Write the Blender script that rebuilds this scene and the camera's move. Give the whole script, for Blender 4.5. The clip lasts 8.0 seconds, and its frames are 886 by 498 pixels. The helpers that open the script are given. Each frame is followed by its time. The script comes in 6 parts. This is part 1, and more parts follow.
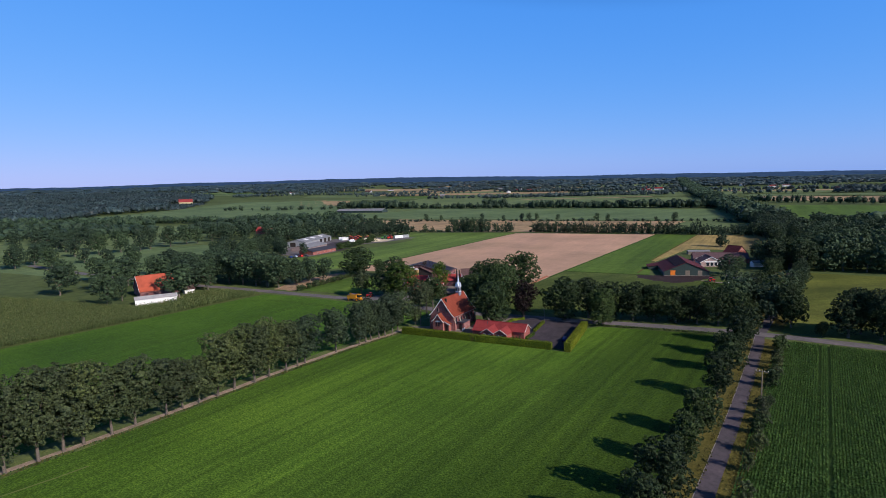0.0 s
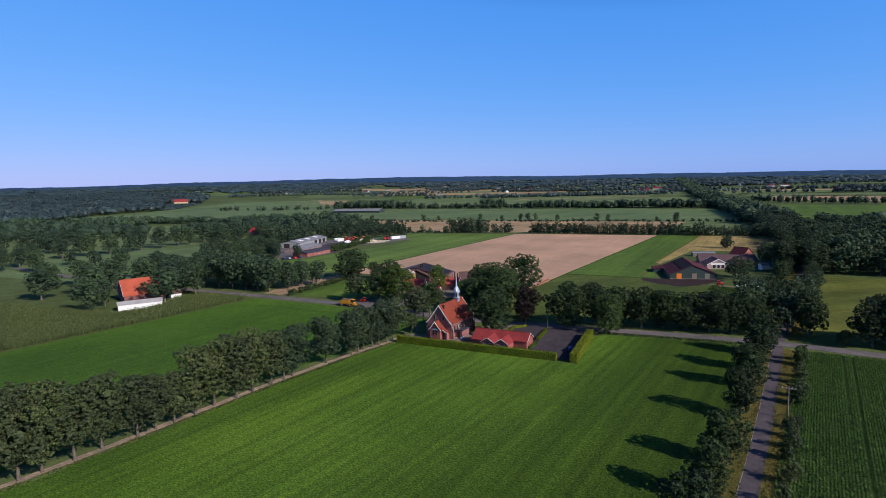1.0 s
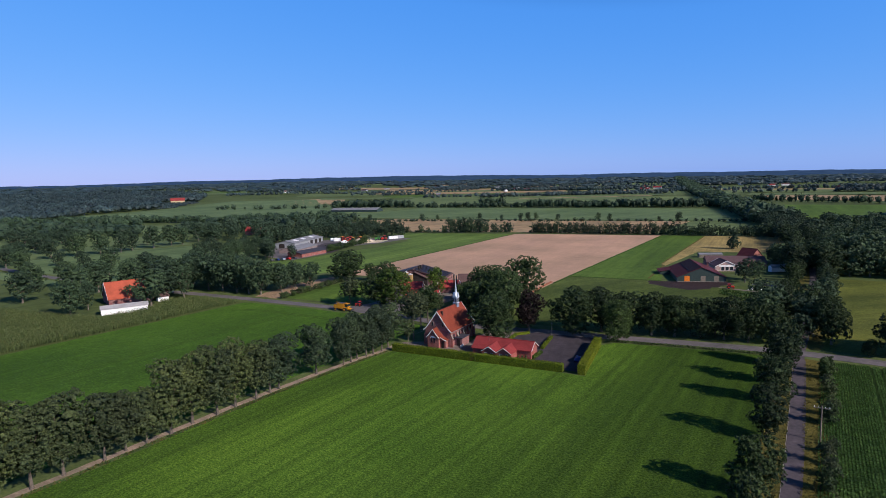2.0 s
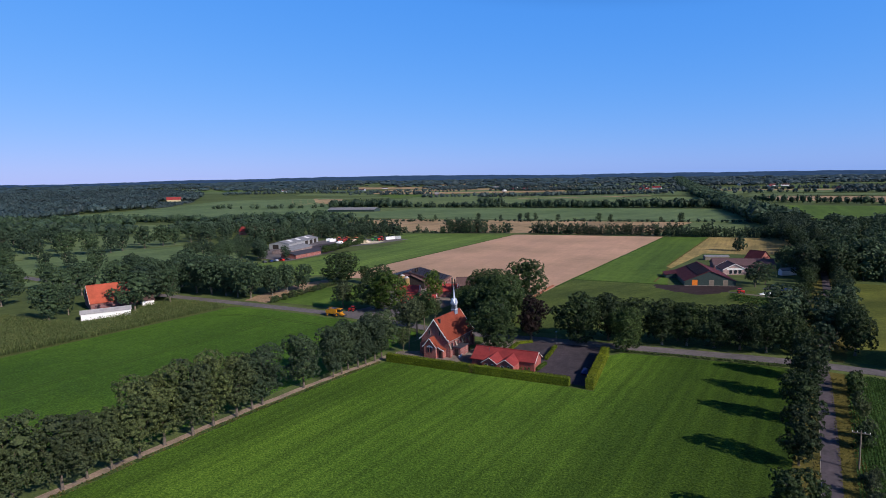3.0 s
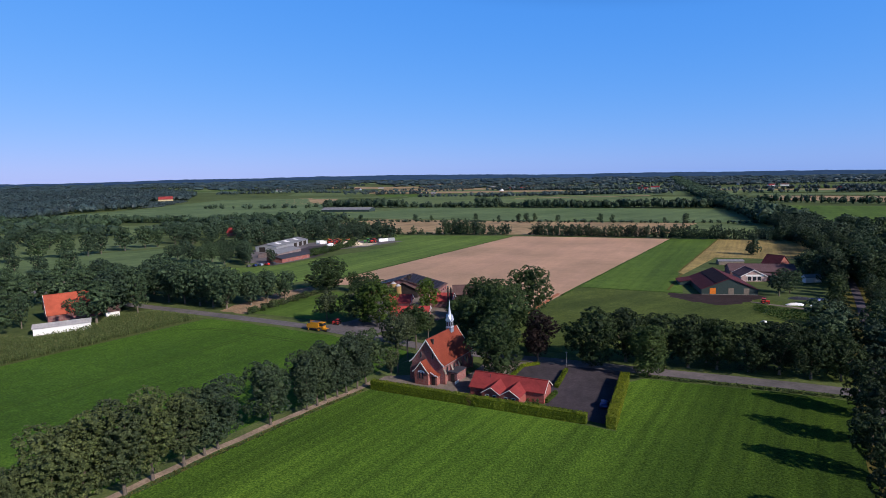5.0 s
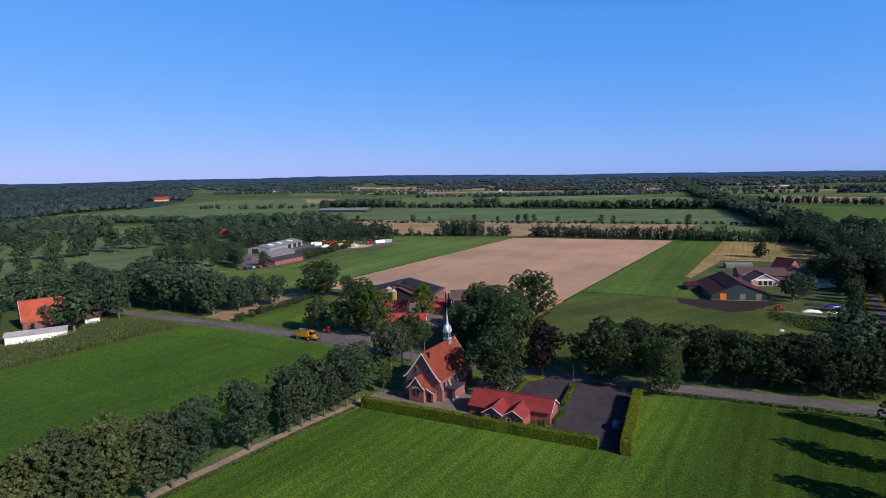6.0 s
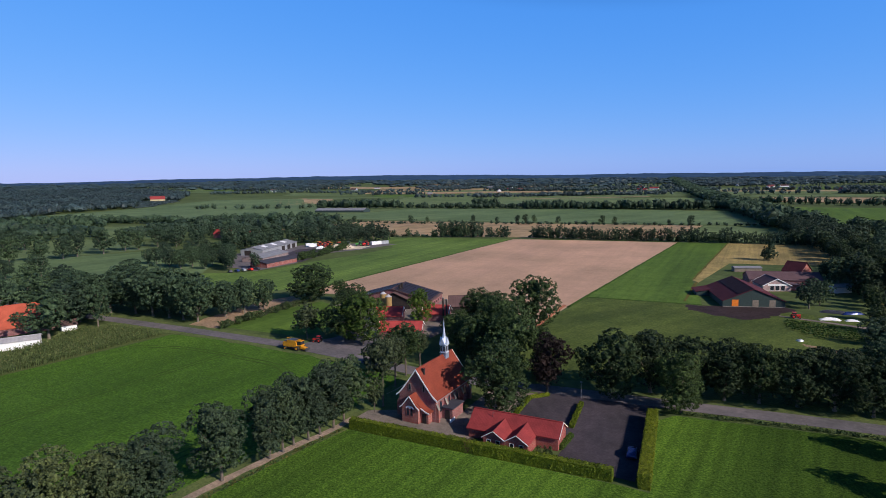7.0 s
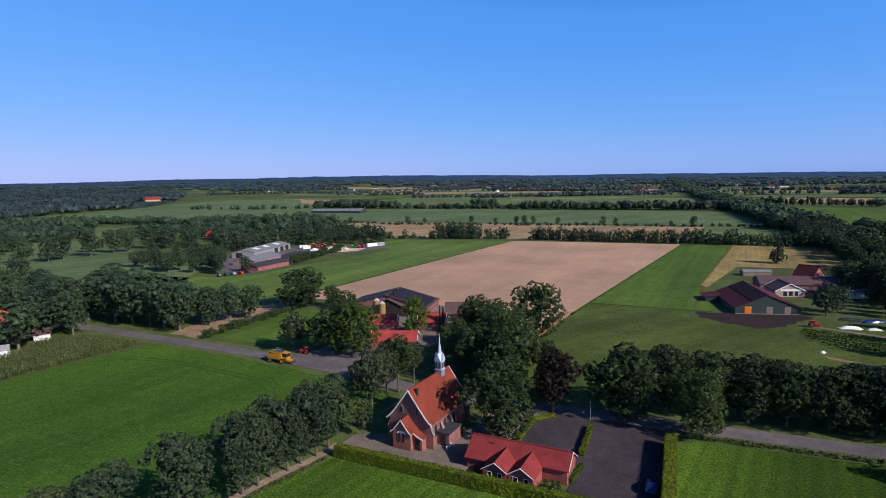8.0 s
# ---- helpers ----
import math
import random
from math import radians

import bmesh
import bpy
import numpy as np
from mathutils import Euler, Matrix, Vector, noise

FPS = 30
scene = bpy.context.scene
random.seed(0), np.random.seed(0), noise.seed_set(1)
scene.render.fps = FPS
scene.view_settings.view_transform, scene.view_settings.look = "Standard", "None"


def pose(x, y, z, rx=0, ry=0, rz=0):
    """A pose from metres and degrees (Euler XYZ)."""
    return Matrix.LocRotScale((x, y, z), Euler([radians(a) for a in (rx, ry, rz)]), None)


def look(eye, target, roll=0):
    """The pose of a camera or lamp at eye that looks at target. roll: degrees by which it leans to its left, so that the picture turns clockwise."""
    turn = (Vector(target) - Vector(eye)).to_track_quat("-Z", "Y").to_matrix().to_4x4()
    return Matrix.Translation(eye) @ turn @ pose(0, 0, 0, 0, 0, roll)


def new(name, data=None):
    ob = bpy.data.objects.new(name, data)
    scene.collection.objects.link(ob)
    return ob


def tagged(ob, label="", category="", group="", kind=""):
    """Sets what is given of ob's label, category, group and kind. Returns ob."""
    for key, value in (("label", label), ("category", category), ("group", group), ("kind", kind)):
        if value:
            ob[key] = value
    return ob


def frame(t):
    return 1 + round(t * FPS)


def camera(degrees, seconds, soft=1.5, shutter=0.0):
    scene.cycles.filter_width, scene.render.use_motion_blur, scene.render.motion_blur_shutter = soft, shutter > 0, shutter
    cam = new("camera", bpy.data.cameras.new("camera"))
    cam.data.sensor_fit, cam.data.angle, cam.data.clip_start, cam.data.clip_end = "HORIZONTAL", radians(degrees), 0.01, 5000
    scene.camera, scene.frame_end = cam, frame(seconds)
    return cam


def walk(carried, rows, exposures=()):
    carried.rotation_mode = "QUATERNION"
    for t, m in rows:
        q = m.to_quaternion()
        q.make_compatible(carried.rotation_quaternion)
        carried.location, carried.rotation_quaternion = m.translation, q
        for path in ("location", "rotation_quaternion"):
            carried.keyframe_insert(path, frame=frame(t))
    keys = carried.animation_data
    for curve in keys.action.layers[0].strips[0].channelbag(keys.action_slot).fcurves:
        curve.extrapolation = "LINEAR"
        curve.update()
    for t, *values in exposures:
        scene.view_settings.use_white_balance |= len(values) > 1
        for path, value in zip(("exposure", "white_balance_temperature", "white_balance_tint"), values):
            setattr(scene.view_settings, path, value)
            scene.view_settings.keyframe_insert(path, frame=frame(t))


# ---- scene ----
cam = camera(75.4, 8.0, soft=0.6)
PATH = [
    (0, (1.096, -0.31, 50.386), (-0.09, 1.284, 50.156), -1.7),
    (0.5, (-2.159, 4.222, 50.38), (-3.342, 5.818, 50.148), -1.7),
    (1, (-5.433, 8.697, 50.358), (-6.612, 10.295, 50.127), -1.7),
    (1.5, (-8.639, 13.133, 50.31), (-9.817, 14.732, 50.076), -1.7),
    (3, (-18.164, 26.591, 50.013), (-19.335, 28.195, 49.777), -1.5),
    (3.5, (-21.264, 31.182, 49.95), (-22.433, 32.787, 49.712), -1.5),
    (4, (-24.433, 35.848, 49.9), (-25.599, 37.455, 49.663), -1.5),
    (4.5, (-27.581, 40.54, 49.841), (-28.745, 42.149, 49.603), -1.5),
    (6, (-37.077, 54.556, 49.627), (-38.234, 56.17, 49.39), -1.4),
    (6.5, (-40.172, 59.213, 49.564), (-41.327, 60.829, 49.326), -1.4),
    (7, (-43.368, 64.103, 49.535), (-44.521, 65.72, 49.298), -1.3),
    (7.5, (-46.55, 68.978, 49.46), (-47.699, 70.598, 49.223), -1.3),
    (8, (-49.728, 74.038, 49.454), (-50.876, 75.659, 49.218), -1.3),
]
walk(cam, [(t, look(eye, target, roll)) for t, eye, target, roll in PATH])

from mathutils.geometry import tessellate_polygon

# ---- world and sun ----
SUN_AZ, SUN_EL = radians(-4.0), radians(31.0)
world = bpy.data.worlds.new("sky")
scene.world = world
world.use_nodes = True
wn, wl = world.node_tree.nodes, world.node_tree.links
sky = wn.new("ShaderNodeTexSky")
sky.sky_type = "NISHITA"
sky.sun_disc = False
sky.sun_elevation = SUN_EL
sky.sun_rotation = radians(90) - SUN_AZ
sky.altitude, sky.air_density, sky.dust_density, sky.ozone_density = 50, 1.0, 0.3, 3.0
split, join = wn.new("ShaderNodeSeparateColor"), wn.new("ShaderNodeCombineColor")
wl.new(sky.outputs[0], split.inputs[0])
# deep summer blue: the sky's own brightness, flattened towards the skyline and tinted
for k, (power, gain) in enumerate(((1.02, 0.050), (0.47, 0.195), (0.2, 0.655))):
    pw, gn = wn.new("ShaderNodeMath"), wn.new("ShaderNodeMath")
    pw.operation, gn.operation = "POWER", "MULTIPLY"
    pw.inputs[1].default_value, gn.inputs[1].default_value = power, gain
    wl.new(split.outputs[k], pw.inputs[0])
    wl.new(pw.outputs[0], gn.inputs[0])
    wl.new(gn.outputs[0], join.inputs[k])
# the clear sky goes on darkening towards its deepest part high up, away from the sun
deep = wn.new("ShaderNodeMapRange")
deep.interpolation_type = "SMOOTHSTEP"
for k, v in (("From Min", 1.1), ("From Max", 1.66), ("To Min", 0.22), ("To Max", 1.0)):
    deep.inputs[k].default_value = v
wl.new(split.outputs[0], deep.inputs["Value"])
dim = wn.new("ShaderNodeVectorMath")
dim.operation = "SCALE"
wl.new(join.outputs[0], dim.inputs[0])
wl.new(deep.outputs[0], dim.inputs["Scale"])
wl.new(dim.outputs[0], wn["Background"].inputs[0])
wn["Background"].inputs[1].default_value = 1.0
sun = new("sun", bpy.data.lights.new("sun", "SUN"))
sun.data.energy, sun.data.angle, sun.data.color = 5.0, radians(0.53), (1.0, 0.905, 0.83)
sun.matrix_basis = look((0, 0, 200), (-200 * math.cos(SUN_AZ) * math.cos(SUN_EL), -200 * math.sin(SUN_AZ) * math.cos(SUN_EL), 200 - 200 * math.sin(SUN_EL)))
scene.view_settings.exposure = 0.0


# ---- materials ----
def material(name, rough=0.8, metal=0.0, spec=0.3):
    m = bpy.data.materials.new(name)
    m.use_nodes = True
    b = m.node_tree.nodes["Principled BSDF"]
    b.inputs["Roughness"].default_value, b.inputs["Metallic"].default_value = rough, metal
    b.inputs["Specular IOR Level"].default_value = spec
    return m, m.node_tree.nodes, m.node_tree.links, b


def ramp(nodes, links, fac, stops):
    r = nodes.new("ShaderNodeValToRGB")
    e = r.color_ramp.elements
    while len(e) < len(stops):
        e.new(0.5)
    for el, (p, c) in zip(e, stops):
        el.position, el.color = p, (*c, 1)
    links.new(fac, r.inputs[0])
    return r.outputs[0]


def noise_tex(nodes, links, coord, scale, detail=4, rough=0.6):
    n = nodes.new("ShaderNodeTexNoise")
    n.inputs["Scale"].default_value, n.inputs["Detail"].default_value, n.inputs["Roughness"].default_value = scale, detail, rough
    links.new(coord, n.inputs["Vector"])
    return n.outputs["Fac"]


def mixed(nodes, links, kind, fac, a, b):
    m = nodes.new("ShaderNodeMix")
    m.data_type, m.blend_type = "RGBA", kind
    for sock, v in ((m.inputs[0], fac), (m.inputs[6], a), (m.inputs[7], b)):
        if isinstance(v, (int, float)):
            sock.default_value = v
        elif isinstance(v, tuple):
            sock.default_value = (*v, 1)
        else:
            links.new(v, sock)
    return m.outputs[2]


def mapped(nodes, links, coord, scale=(1, 1, 1), turn=0.0):
    m = nodes.new("ShaderNodeMapping")
    m.inputs["Scale"].default_value = scale
    m.inputs["Rotation"].default_value = (0, 0, turn)
    links.new(coord, m.inputs[0])
    return m.outputs[0]


def bumped(nodes, links, b, height, strength, dist):
    n = nodes.new("ShaderNodeBump")
    n.inputs["Strength"].default_value, n.inputs["Distance"].default_value = strength, dist
    links.new(height, n.inputs["Height"])
    links.new(n.outputs[0], b.inputs["Normal"])


def ground_mat(name, dark, mid, light, fine=1.6, broad=0.03, turn=0.0, streak=0.0, rowgap=0.0, bump=0.5, rough=0.95, mottle=1.0, across=None, tufts=0.0):
    """Soil, grass or crop: broad patches, fine grain, optional streaks or rows along one direction."""
    m, n, l, b = material(name, rough, 0, 0.1)
    pos = n.new("ShaderNodeNewGeometry").outputs["Position"]
    grain = noise_tex(n, l, pos, fine, 6, 0.7)
    wide = noise_tex(n, l, pos, broad, 5, 0.6)
    c = ramp(n, l, grain, [(0.37, dark), (0.5, mid), (0.65, light)] if tufts else [(0.3, dark), (0.52, mid), (0.75, light)])
    mot = noise_tex(n, l, pos, fine * 0.22, 4, 0.65)
    c = mixed(n, l, "MULTIPLY", mottle, c, ramp(n, l, mot, [(0.32, (0.82, 0.84, 0.82)), (0.68, (1.16, 1.14, 1.12))]))
    if tufts:
        # scattered denser clumps of another, darker green herb
        tf = mixed(n, l, "MULTIPLY", 1.0, noise_tex(n, l, pos, 1.1, 3, 0.6), ramp(n, l, noise_tex(n, l, pos, 0.05, 3, 0.6), [(0.36, (0.72,) * 3), (0.62, (1.12,) * 3)]))
        c = mixed(n, l, "MULTIPLY", tufts, c, ramp(n, l, tf, [(0.4, (1.1, 1.08, 1.1)), (0.5, (0.95, 0.97, 0.95)), (0.6, (0.6, 0.68, 0.7))]))
    shade = ramp(n, l, wide, [(0.3, (0.72, 0.76, 0.7)), (0.7, (1.22, 1.16, 1.1))])
    c = mixed(n, l, "MULTIPLY", 1.0, c, shade)
    if streak:
        st = noise_tex(n, l, mapped(n, l, mapped(n, l, pos, (1, 1, 1), turn), (0.35, 0.012, 0.1)), 1.0, 5, 0.65)
        c = mixed(n, l, "MULTIPLY", 1.0, c, ramp(n, l, st, [(0.32, (1 - streak,) * 3), (0.68, (1 + streak, 1 + streak * 0.9, 1 + streak * 0.4))]))
        st = noise_tex(n, l, mapped(n, l, mapped(n, l, pos, (1, 1, 1), turn), (0.06, 0.004, 0.1)), 1.0, 3, 0.5)
        c = mixed(n, l, "MULTIPLY", 1.0, c, ramp(n, l, st, [(0.38, (1 - streak * 0.8,) * 3), (0.62, (1 + streak * 0.9, 1 + streak * 0.7, 1 + streak * 0.3))]))
    if rowgap:
        w = n.new("ShaderNodeTexWave")
        w.bands_direction = "X"
        w.inputs["Scale"].default_value = 0.314 / rowgap
        w.inputs["Distortion"].default_value, w.inputs["Detail"].default_value = 1.2 if rowgap < 2 else 1.8, 2
        l.new(mapped(n, l, pos, (1, 1, 1), turn), w.inputs[0])
        c = mixed(n, l, "MULTIPLY", 0.28 if 2 < rowgap < 3 else 0.2 if rowgap > 3 else 0.5, c, ramp(n, l, w.outputs["Fac"], [(0.1, (0.62, 0.66, 0.6)), (0.8, (1.15, 1.15, 1.1))]))
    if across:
        # tone varies along x by the given stops: paler inside, darker at the ends
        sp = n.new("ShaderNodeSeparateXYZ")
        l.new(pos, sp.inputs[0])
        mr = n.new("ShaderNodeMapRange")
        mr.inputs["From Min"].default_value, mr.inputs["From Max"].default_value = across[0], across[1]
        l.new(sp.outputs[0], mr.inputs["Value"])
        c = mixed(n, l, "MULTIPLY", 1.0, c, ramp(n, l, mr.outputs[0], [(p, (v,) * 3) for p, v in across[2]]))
    l.new(c, b.inputs["Base Color"])
    bumped(n, l, b, grain, bump, 0.25)
    return m


def leaf_mat(name, dark, light, glow=0.14, wide=0.25, spec=0.2, sprig=2.6, stand=0.0):
    """Foliage: tone by clump, by tree and by sprig, with a rough waxy surface."""
    m, n, l, b = material(name, 0.6, 0, spec)
    geo = n.new("ShaderNodeNewGeometry")
    info = n.new("ShaderNodeObjectInfo")
    c = ramp(n, l, geo.outputs["Random Per Island"], [(0.0, dark), (1.0, light)])
    tone = ramp(n, l, info.outputs["Random"], [(0.0, (1 - wide, 1 - wide, 1 - wide * 0.8)), (0.6, (1.0, 1.0, 0.95)), (1.0, (1 + wide * 1.3, 1 + wide, 1.0))])
    c = mixed(n, l, "MULTIPLY", 1.0, c, tone)
    big = noise_tex(n, l, geo.outputs["Position"], 0.35, 3)
    c = mixed(n, l, "MULTIPLY", 1.0, c, ramp(n, l, big, [(0.3, (0.75, 0.8, 0.75)), (0.7, (1.2, 1.15, 1.05))]))
    if stand:
        # stands of different species within a wood
        st = noise_tex(n, l, geo.outputs["Position"], 0.011, 4, 0.6)
        c = mixed(n, l, "MULTIPLY", 1.0, c, ramp(n, l, st, [(0.36, (1 - stand,) * 3), (0.64, (1 + stand, 1 + stand, 1 + stand * 0.8))]))
    small = noise_tex(n, l, geo.outputs["Position"], sprig, 4, 0.75)
    c = mixed(n, l, "MULTIPLY", 1.0, c, ramp(n, l, small, [(0.34, (0.55, 0.57, 0.57)), (0.5, (0.97, 0.97, 0.97)), (0.66, (1.5, 1.46, 1.4))]))
    l.new(c, b.inputs["Base Color"])
    bumped(n, l, b, small, 0.7, 0.35)
    tr = n.new("ShaderNodeBsdfTranslucent")
    l.new(c, tr.inputs[0])
    ms = n.new("ShaderNodeMixShader")
    ms.inputs[0].default_value = glow
    l.new(b.outputs[0], ms.inputs[1])
    l.new(tr.outputs[0], ms.inputs[2])
    l.new(ms.outputs[0], n["Material Output"].inputs[0])
    return m


def plain_mat(name, col, rough=0.6, metal=0.0, spec=0.4, vary=0.15, scale=1.5, fine=12.0, bump=0.0):
    m, n, l, b = material(name, rough, metal, spec)
    co = n.new("ShaderNodeTexCoord").outputs["Object"]
    f = noise_tex(n, l, co, scale, 5)
    g = noise_tex(n, l, co, fine, 3)
    c = mixed(n, l, "MULTIPLY", 1.0, col, ramp(n, l, f, [(0.3, (1 - vary,) * 3), (0.7, (1 + vary,) * 3)]))
    c = mixed(n, l, "MULTIPLY", 1.0, c, ramp(n, l, g, [(0.3, (1 - vary * 0.6,) * 3), (0.7, (1 + vary * 0.6,) * 3)]))
    l.new(c, b.inputs["Base Color"])
    if bump:
        bumped(n, l, b, g, bump, 0.03)
    return m


def brick_mat(name, c1, c2, mortar):
    m, n, l, b = material(name, 0.85, 0, 0.2)
    geo = n.new("ShaderNodeNewGeometry")
    co = n.new("ShaderNodeTexCoord").outputs["Object"]
    sep = n.new("ShaderNodeSeparateXYZ")
    l.new(co, sep.inputs[0])
    add = n.new("ShaderNodeMath")
    l.new(sep.outputs[0], add.inputs[0])
    l.new(sep.outputs[1], add.inputs[1])
    com = n.new("ShaderNodeCombineXYZ")
    l.new(add.outputs[0], com.inputs[0])
    l.new(sep.outputs[2], com.inputs[1])
    br = n.new("ShaderNodeTexBrick")
    br.inputs["Scale"].default_value = 1.0
    br.inputs["Brick Width"].default_value, br.inputs["Row Height"].default_value, br.inputs["Mortar Size"].default_value = 0.24, 0.08, 0.008
    for k, v in (("Color1", c1), ("Color2", c2), ("Mortar", mortar)):
        br.inputs[k].default_value = (*v, 1)
    l.new(com.outputs[0], br.inputs[0])
    st = noise_tex(n, l, co, 0.5, 5)
    c = mixed(n, l, "MULTIPLY", 1.0, br.outputs[0], ramp(n, l, st, [(0.3, (0.75, 0.74, 0.74)), (0.7, (1.15, 1.12, 1.1))]))
    l.new(c, b.inputs["Base Color"])
    bumped(n, l, b, br.outputs["Fac"], -0.3, 0.01)
    return m


def tile_mat(name, c1, c2, rough=0.7, pitch=0.3, axis=0, stain=0.25):
    """Clay pantiles: rolls across the slope, courses down it, weathering."""
    m, n, l, b = material(name, rough, 0, 0.15)
    co = n.new("ShaderNodeTexCoord").outputs["Object"]
    w = n.new("ShaderNodeTexWave")
    w.bands_direction = "XY"[axis]
    w.inputs["Scale"].default_value = 0.314 / pitch
    w.inputs["Distortion"].default_value = 0.2
    l.new(co, w.inputs[0])
    w2 = n.new("ShaderNodeTexWave")
    w2.bands_direction, w2.wave_profile = "Z", "SAW"
    w2.inputs["Scale"].default_value = 0.314 / 0.24
    l.new(co, w2.inputs[0])
    g = noise_tex(n, l, co, 4.0, 5)
    f = noise_tex(n, l, co, 0.35, 5)
    c = ramp(n, l, g, [(0.3, c1), (0.7, c2)])
    c = mixed(n, l, "MULTIPLY", 1.0, c, ramp(n, l, f, [(0.3, (1 - stain,) * 3), (0.7, (1.12, 1.1, 1.08))]))
    c = mixed(n, l, "MULTIPLY", 0.15, c, ramp(n, l, w.outputs["Fac"], [(0.0, (0.6, 0.6, 0.6)), (0.6, (1.05, 1.05, 1.05))]))
    c = mixed(n, l, "MULTIPLY", 0.22, c, ramp(n, l, w2.outputs["Fac"], [(0.0, (0.6, 0.6, 0.6)), (0.25, (1.05, 1.05, 1.05))]))
    l.new(c, b.inputs["Base Color"])
    bumped(n, l, b, w.outputs["Fac"], 0.25, 0.05)
    return m


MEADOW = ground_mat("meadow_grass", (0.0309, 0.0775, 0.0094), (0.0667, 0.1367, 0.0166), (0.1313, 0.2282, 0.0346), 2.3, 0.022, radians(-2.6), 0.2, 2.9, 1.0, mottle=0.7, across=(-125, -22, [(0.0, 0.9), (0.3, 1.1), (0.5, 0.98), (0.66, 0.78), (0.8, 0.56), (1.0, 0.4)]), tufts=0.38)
CROP = ground_mat("low_crop", (0.03, 0.078, 0.009), (0.055, 0.12, 0.015), (0.095, 0.18, 0.027), 1.9, 0.02, radians(-2), 0.12, 0, 1.0, tufts=0.32)
BEET = ground_mat("beet_soil", (0.022, 0.046, 0.012), (0.033, 0.066, 0.0165), (0.052, 0.092, 0.024), 2.4, 0.04, radians(3), 0.1, 0.5)
MAIZE_SOIL = ground_mat("maize_floor", (0.06, 0.075, 0.024), (0.085, 0.1, 0.034), (0.12, 0.13, 0.0442), 1.5, 0.05)
SOIL = ground_mat("bare_soil", (0.39, 0.24, 0.172), (0.455, 0.29, 0.212), (0.51, 0.333, 0.247), 0.9, 0.015, radians(-9), 0.05, 0, 0.2, mottle=0.35)
SOIL_FAR = ground_mat("pale_stubble", (0.27, 0.19, 0.12), (0.33, 0.235, 0.15), (0.38, 0.28, 0.18), 0.4, 0.02, radians(8), 0.12)
PASTURE = ground_mat("pasture", (0.0478, 0.0727, 0.0179), (0.0722, 0.1017, 0.026), (0.1062, 0.1329, 0.0391), 1.5, 0.03, radians(20), 0.14, tufts=0.45)
PASTURE_DRY = ground_mat("dry_pasture", (0.07, 0.088, 0.02), (0.1, 0.118, 0.028), (0.135, 0.148, 0.038), 1.5, 0.03, radians(40), 0.14, tufts=0.4)
FIELD_A = ground_mat("field_green", (0.0582, 0.1134, 0.0216), (0.0806, 0.1404, 0.0276), (0.1053, 0.1696, 0.0372), 0.9, 0.012, radians(-7), 0.16)
FIELD_D = ground_mat("drilled_green", (0.0798, 0.1445, 0.0352), (0.1117, 0.1784, 0.047), (0.1459, 0.2156, 0.0616), 0.9, 0.012, radians(-5.5), 0.2, 4.0, tufts=0.4)
# FIELD_C and FIELD_B carry extra blue: air haze mixed into the field colour
FIELD_C = ground_mat("hazed_pale_green_field", (0.0906, 0.1402, 0.0681), (0.1133, 0.1663, 0.0809), (0.136, 0.1949, 0.0946), 0.5, 0.012, radians(10), 0.12)
FIELD_B = ground_mat("hazed_dull_green_field", (0.0931, 0.1387, 0.0638), (0.1221, 0.1683, 0.0774), (0.1513, 0.1956, 0.0901), 0.4, 0.01, radians(70), 0.16)
HAY = ground_mat("dry_hay", (0.2, 0.16, 0.075), (0.27, 0.212, 0.1), (0.33, 0.262, 0.125), 0.8, 0.04, radians(-7), 0.25)
DRY = ground_mat("dry_verge", (0.06, 0.06, 0.014), (0.11, 0.095, 0.025), (0.17, 0.135, 0.04), 1.8, 0.12)
VERGE = ground_mat("verge_grass", (0.06, 0.09, 0.03), (0.1, 0.13, 0.0442), (0.16, 0.17, 0.0578), 1.8, 0.1)
LAND = ground_mat("countryside", (0.0571, 0.0807, 0.0281), (0.0838, 0.1118, 0.0394), (0.1143, 0.1428, 0.0562), 0.2, 0.008)
DIRT = ground_mat("sandy_track", (0.2, 0.13, 0.085), (0.31, 0.21, 0.14), (0.42, 0.3, 0.21), 1.2, 0.1)
BANK = ground_mat("red_earth", (0.26, 0.1, 0.06), (0.34, 0.13, 0.08), (0.42, 0.17, 0.1), 1.2, 0.2)
TRACK_SOIL = ground_mat("worn_track", (0.22, 0.16, 0.125), (0.31, 0.23, 0.18), (0.41, 0.315, 0.25), 1.6, 0.15)
MUCK = ground_mat("dark_muck", (0.028, 0.0176, 0.0208), (0.04, 0.0272, 0.0304), (0.056, 0.0384, 0.04), 0.7, 0.08)
PAVING = ground_mat("grey_cobbles", (0.15, 0.12, 0.11), (0.2, 0.165, 0.15), (0.26, 0.22, 0.2), 3.0, 0.15)
ASPHALT = ground_mat("asphalt", (0.05, 0.042, 0.052), (0.062, 0.052, 0.065), (0.082, 0.069, 0.084), 2.2, 0.12, 0, 0, 0, 0.1, 0.85)
ROAD = ground_mat("road_asphalt", (0.115, 0.102, 0.115), (0.143, 0.128, 0.144), (0.178, 0.16, 0.176), 1.2, 0.08, 0, 0, 0, 0.1, 0.85)
# road asphalt made darker: the lane's tree shade is put into its colour
LANE_SHADED = ground_mat("lane_asphalt", (0.0713, 0.0598, 0.072), (0.0897, 0.0759, 0.0907), (0.115, 0.0978, 0.1143), 1.2, 0.08, 0, 0, 0, 0.1, 0.85)
CONCRETE = ground_mat("yard_concrete", (0.2, 0.175, 0.165), (0.26, 0.235, 0.22), (0.32, 0.29, 0.27), 0.8, 0.06, 0, 0, 0, 0.1)

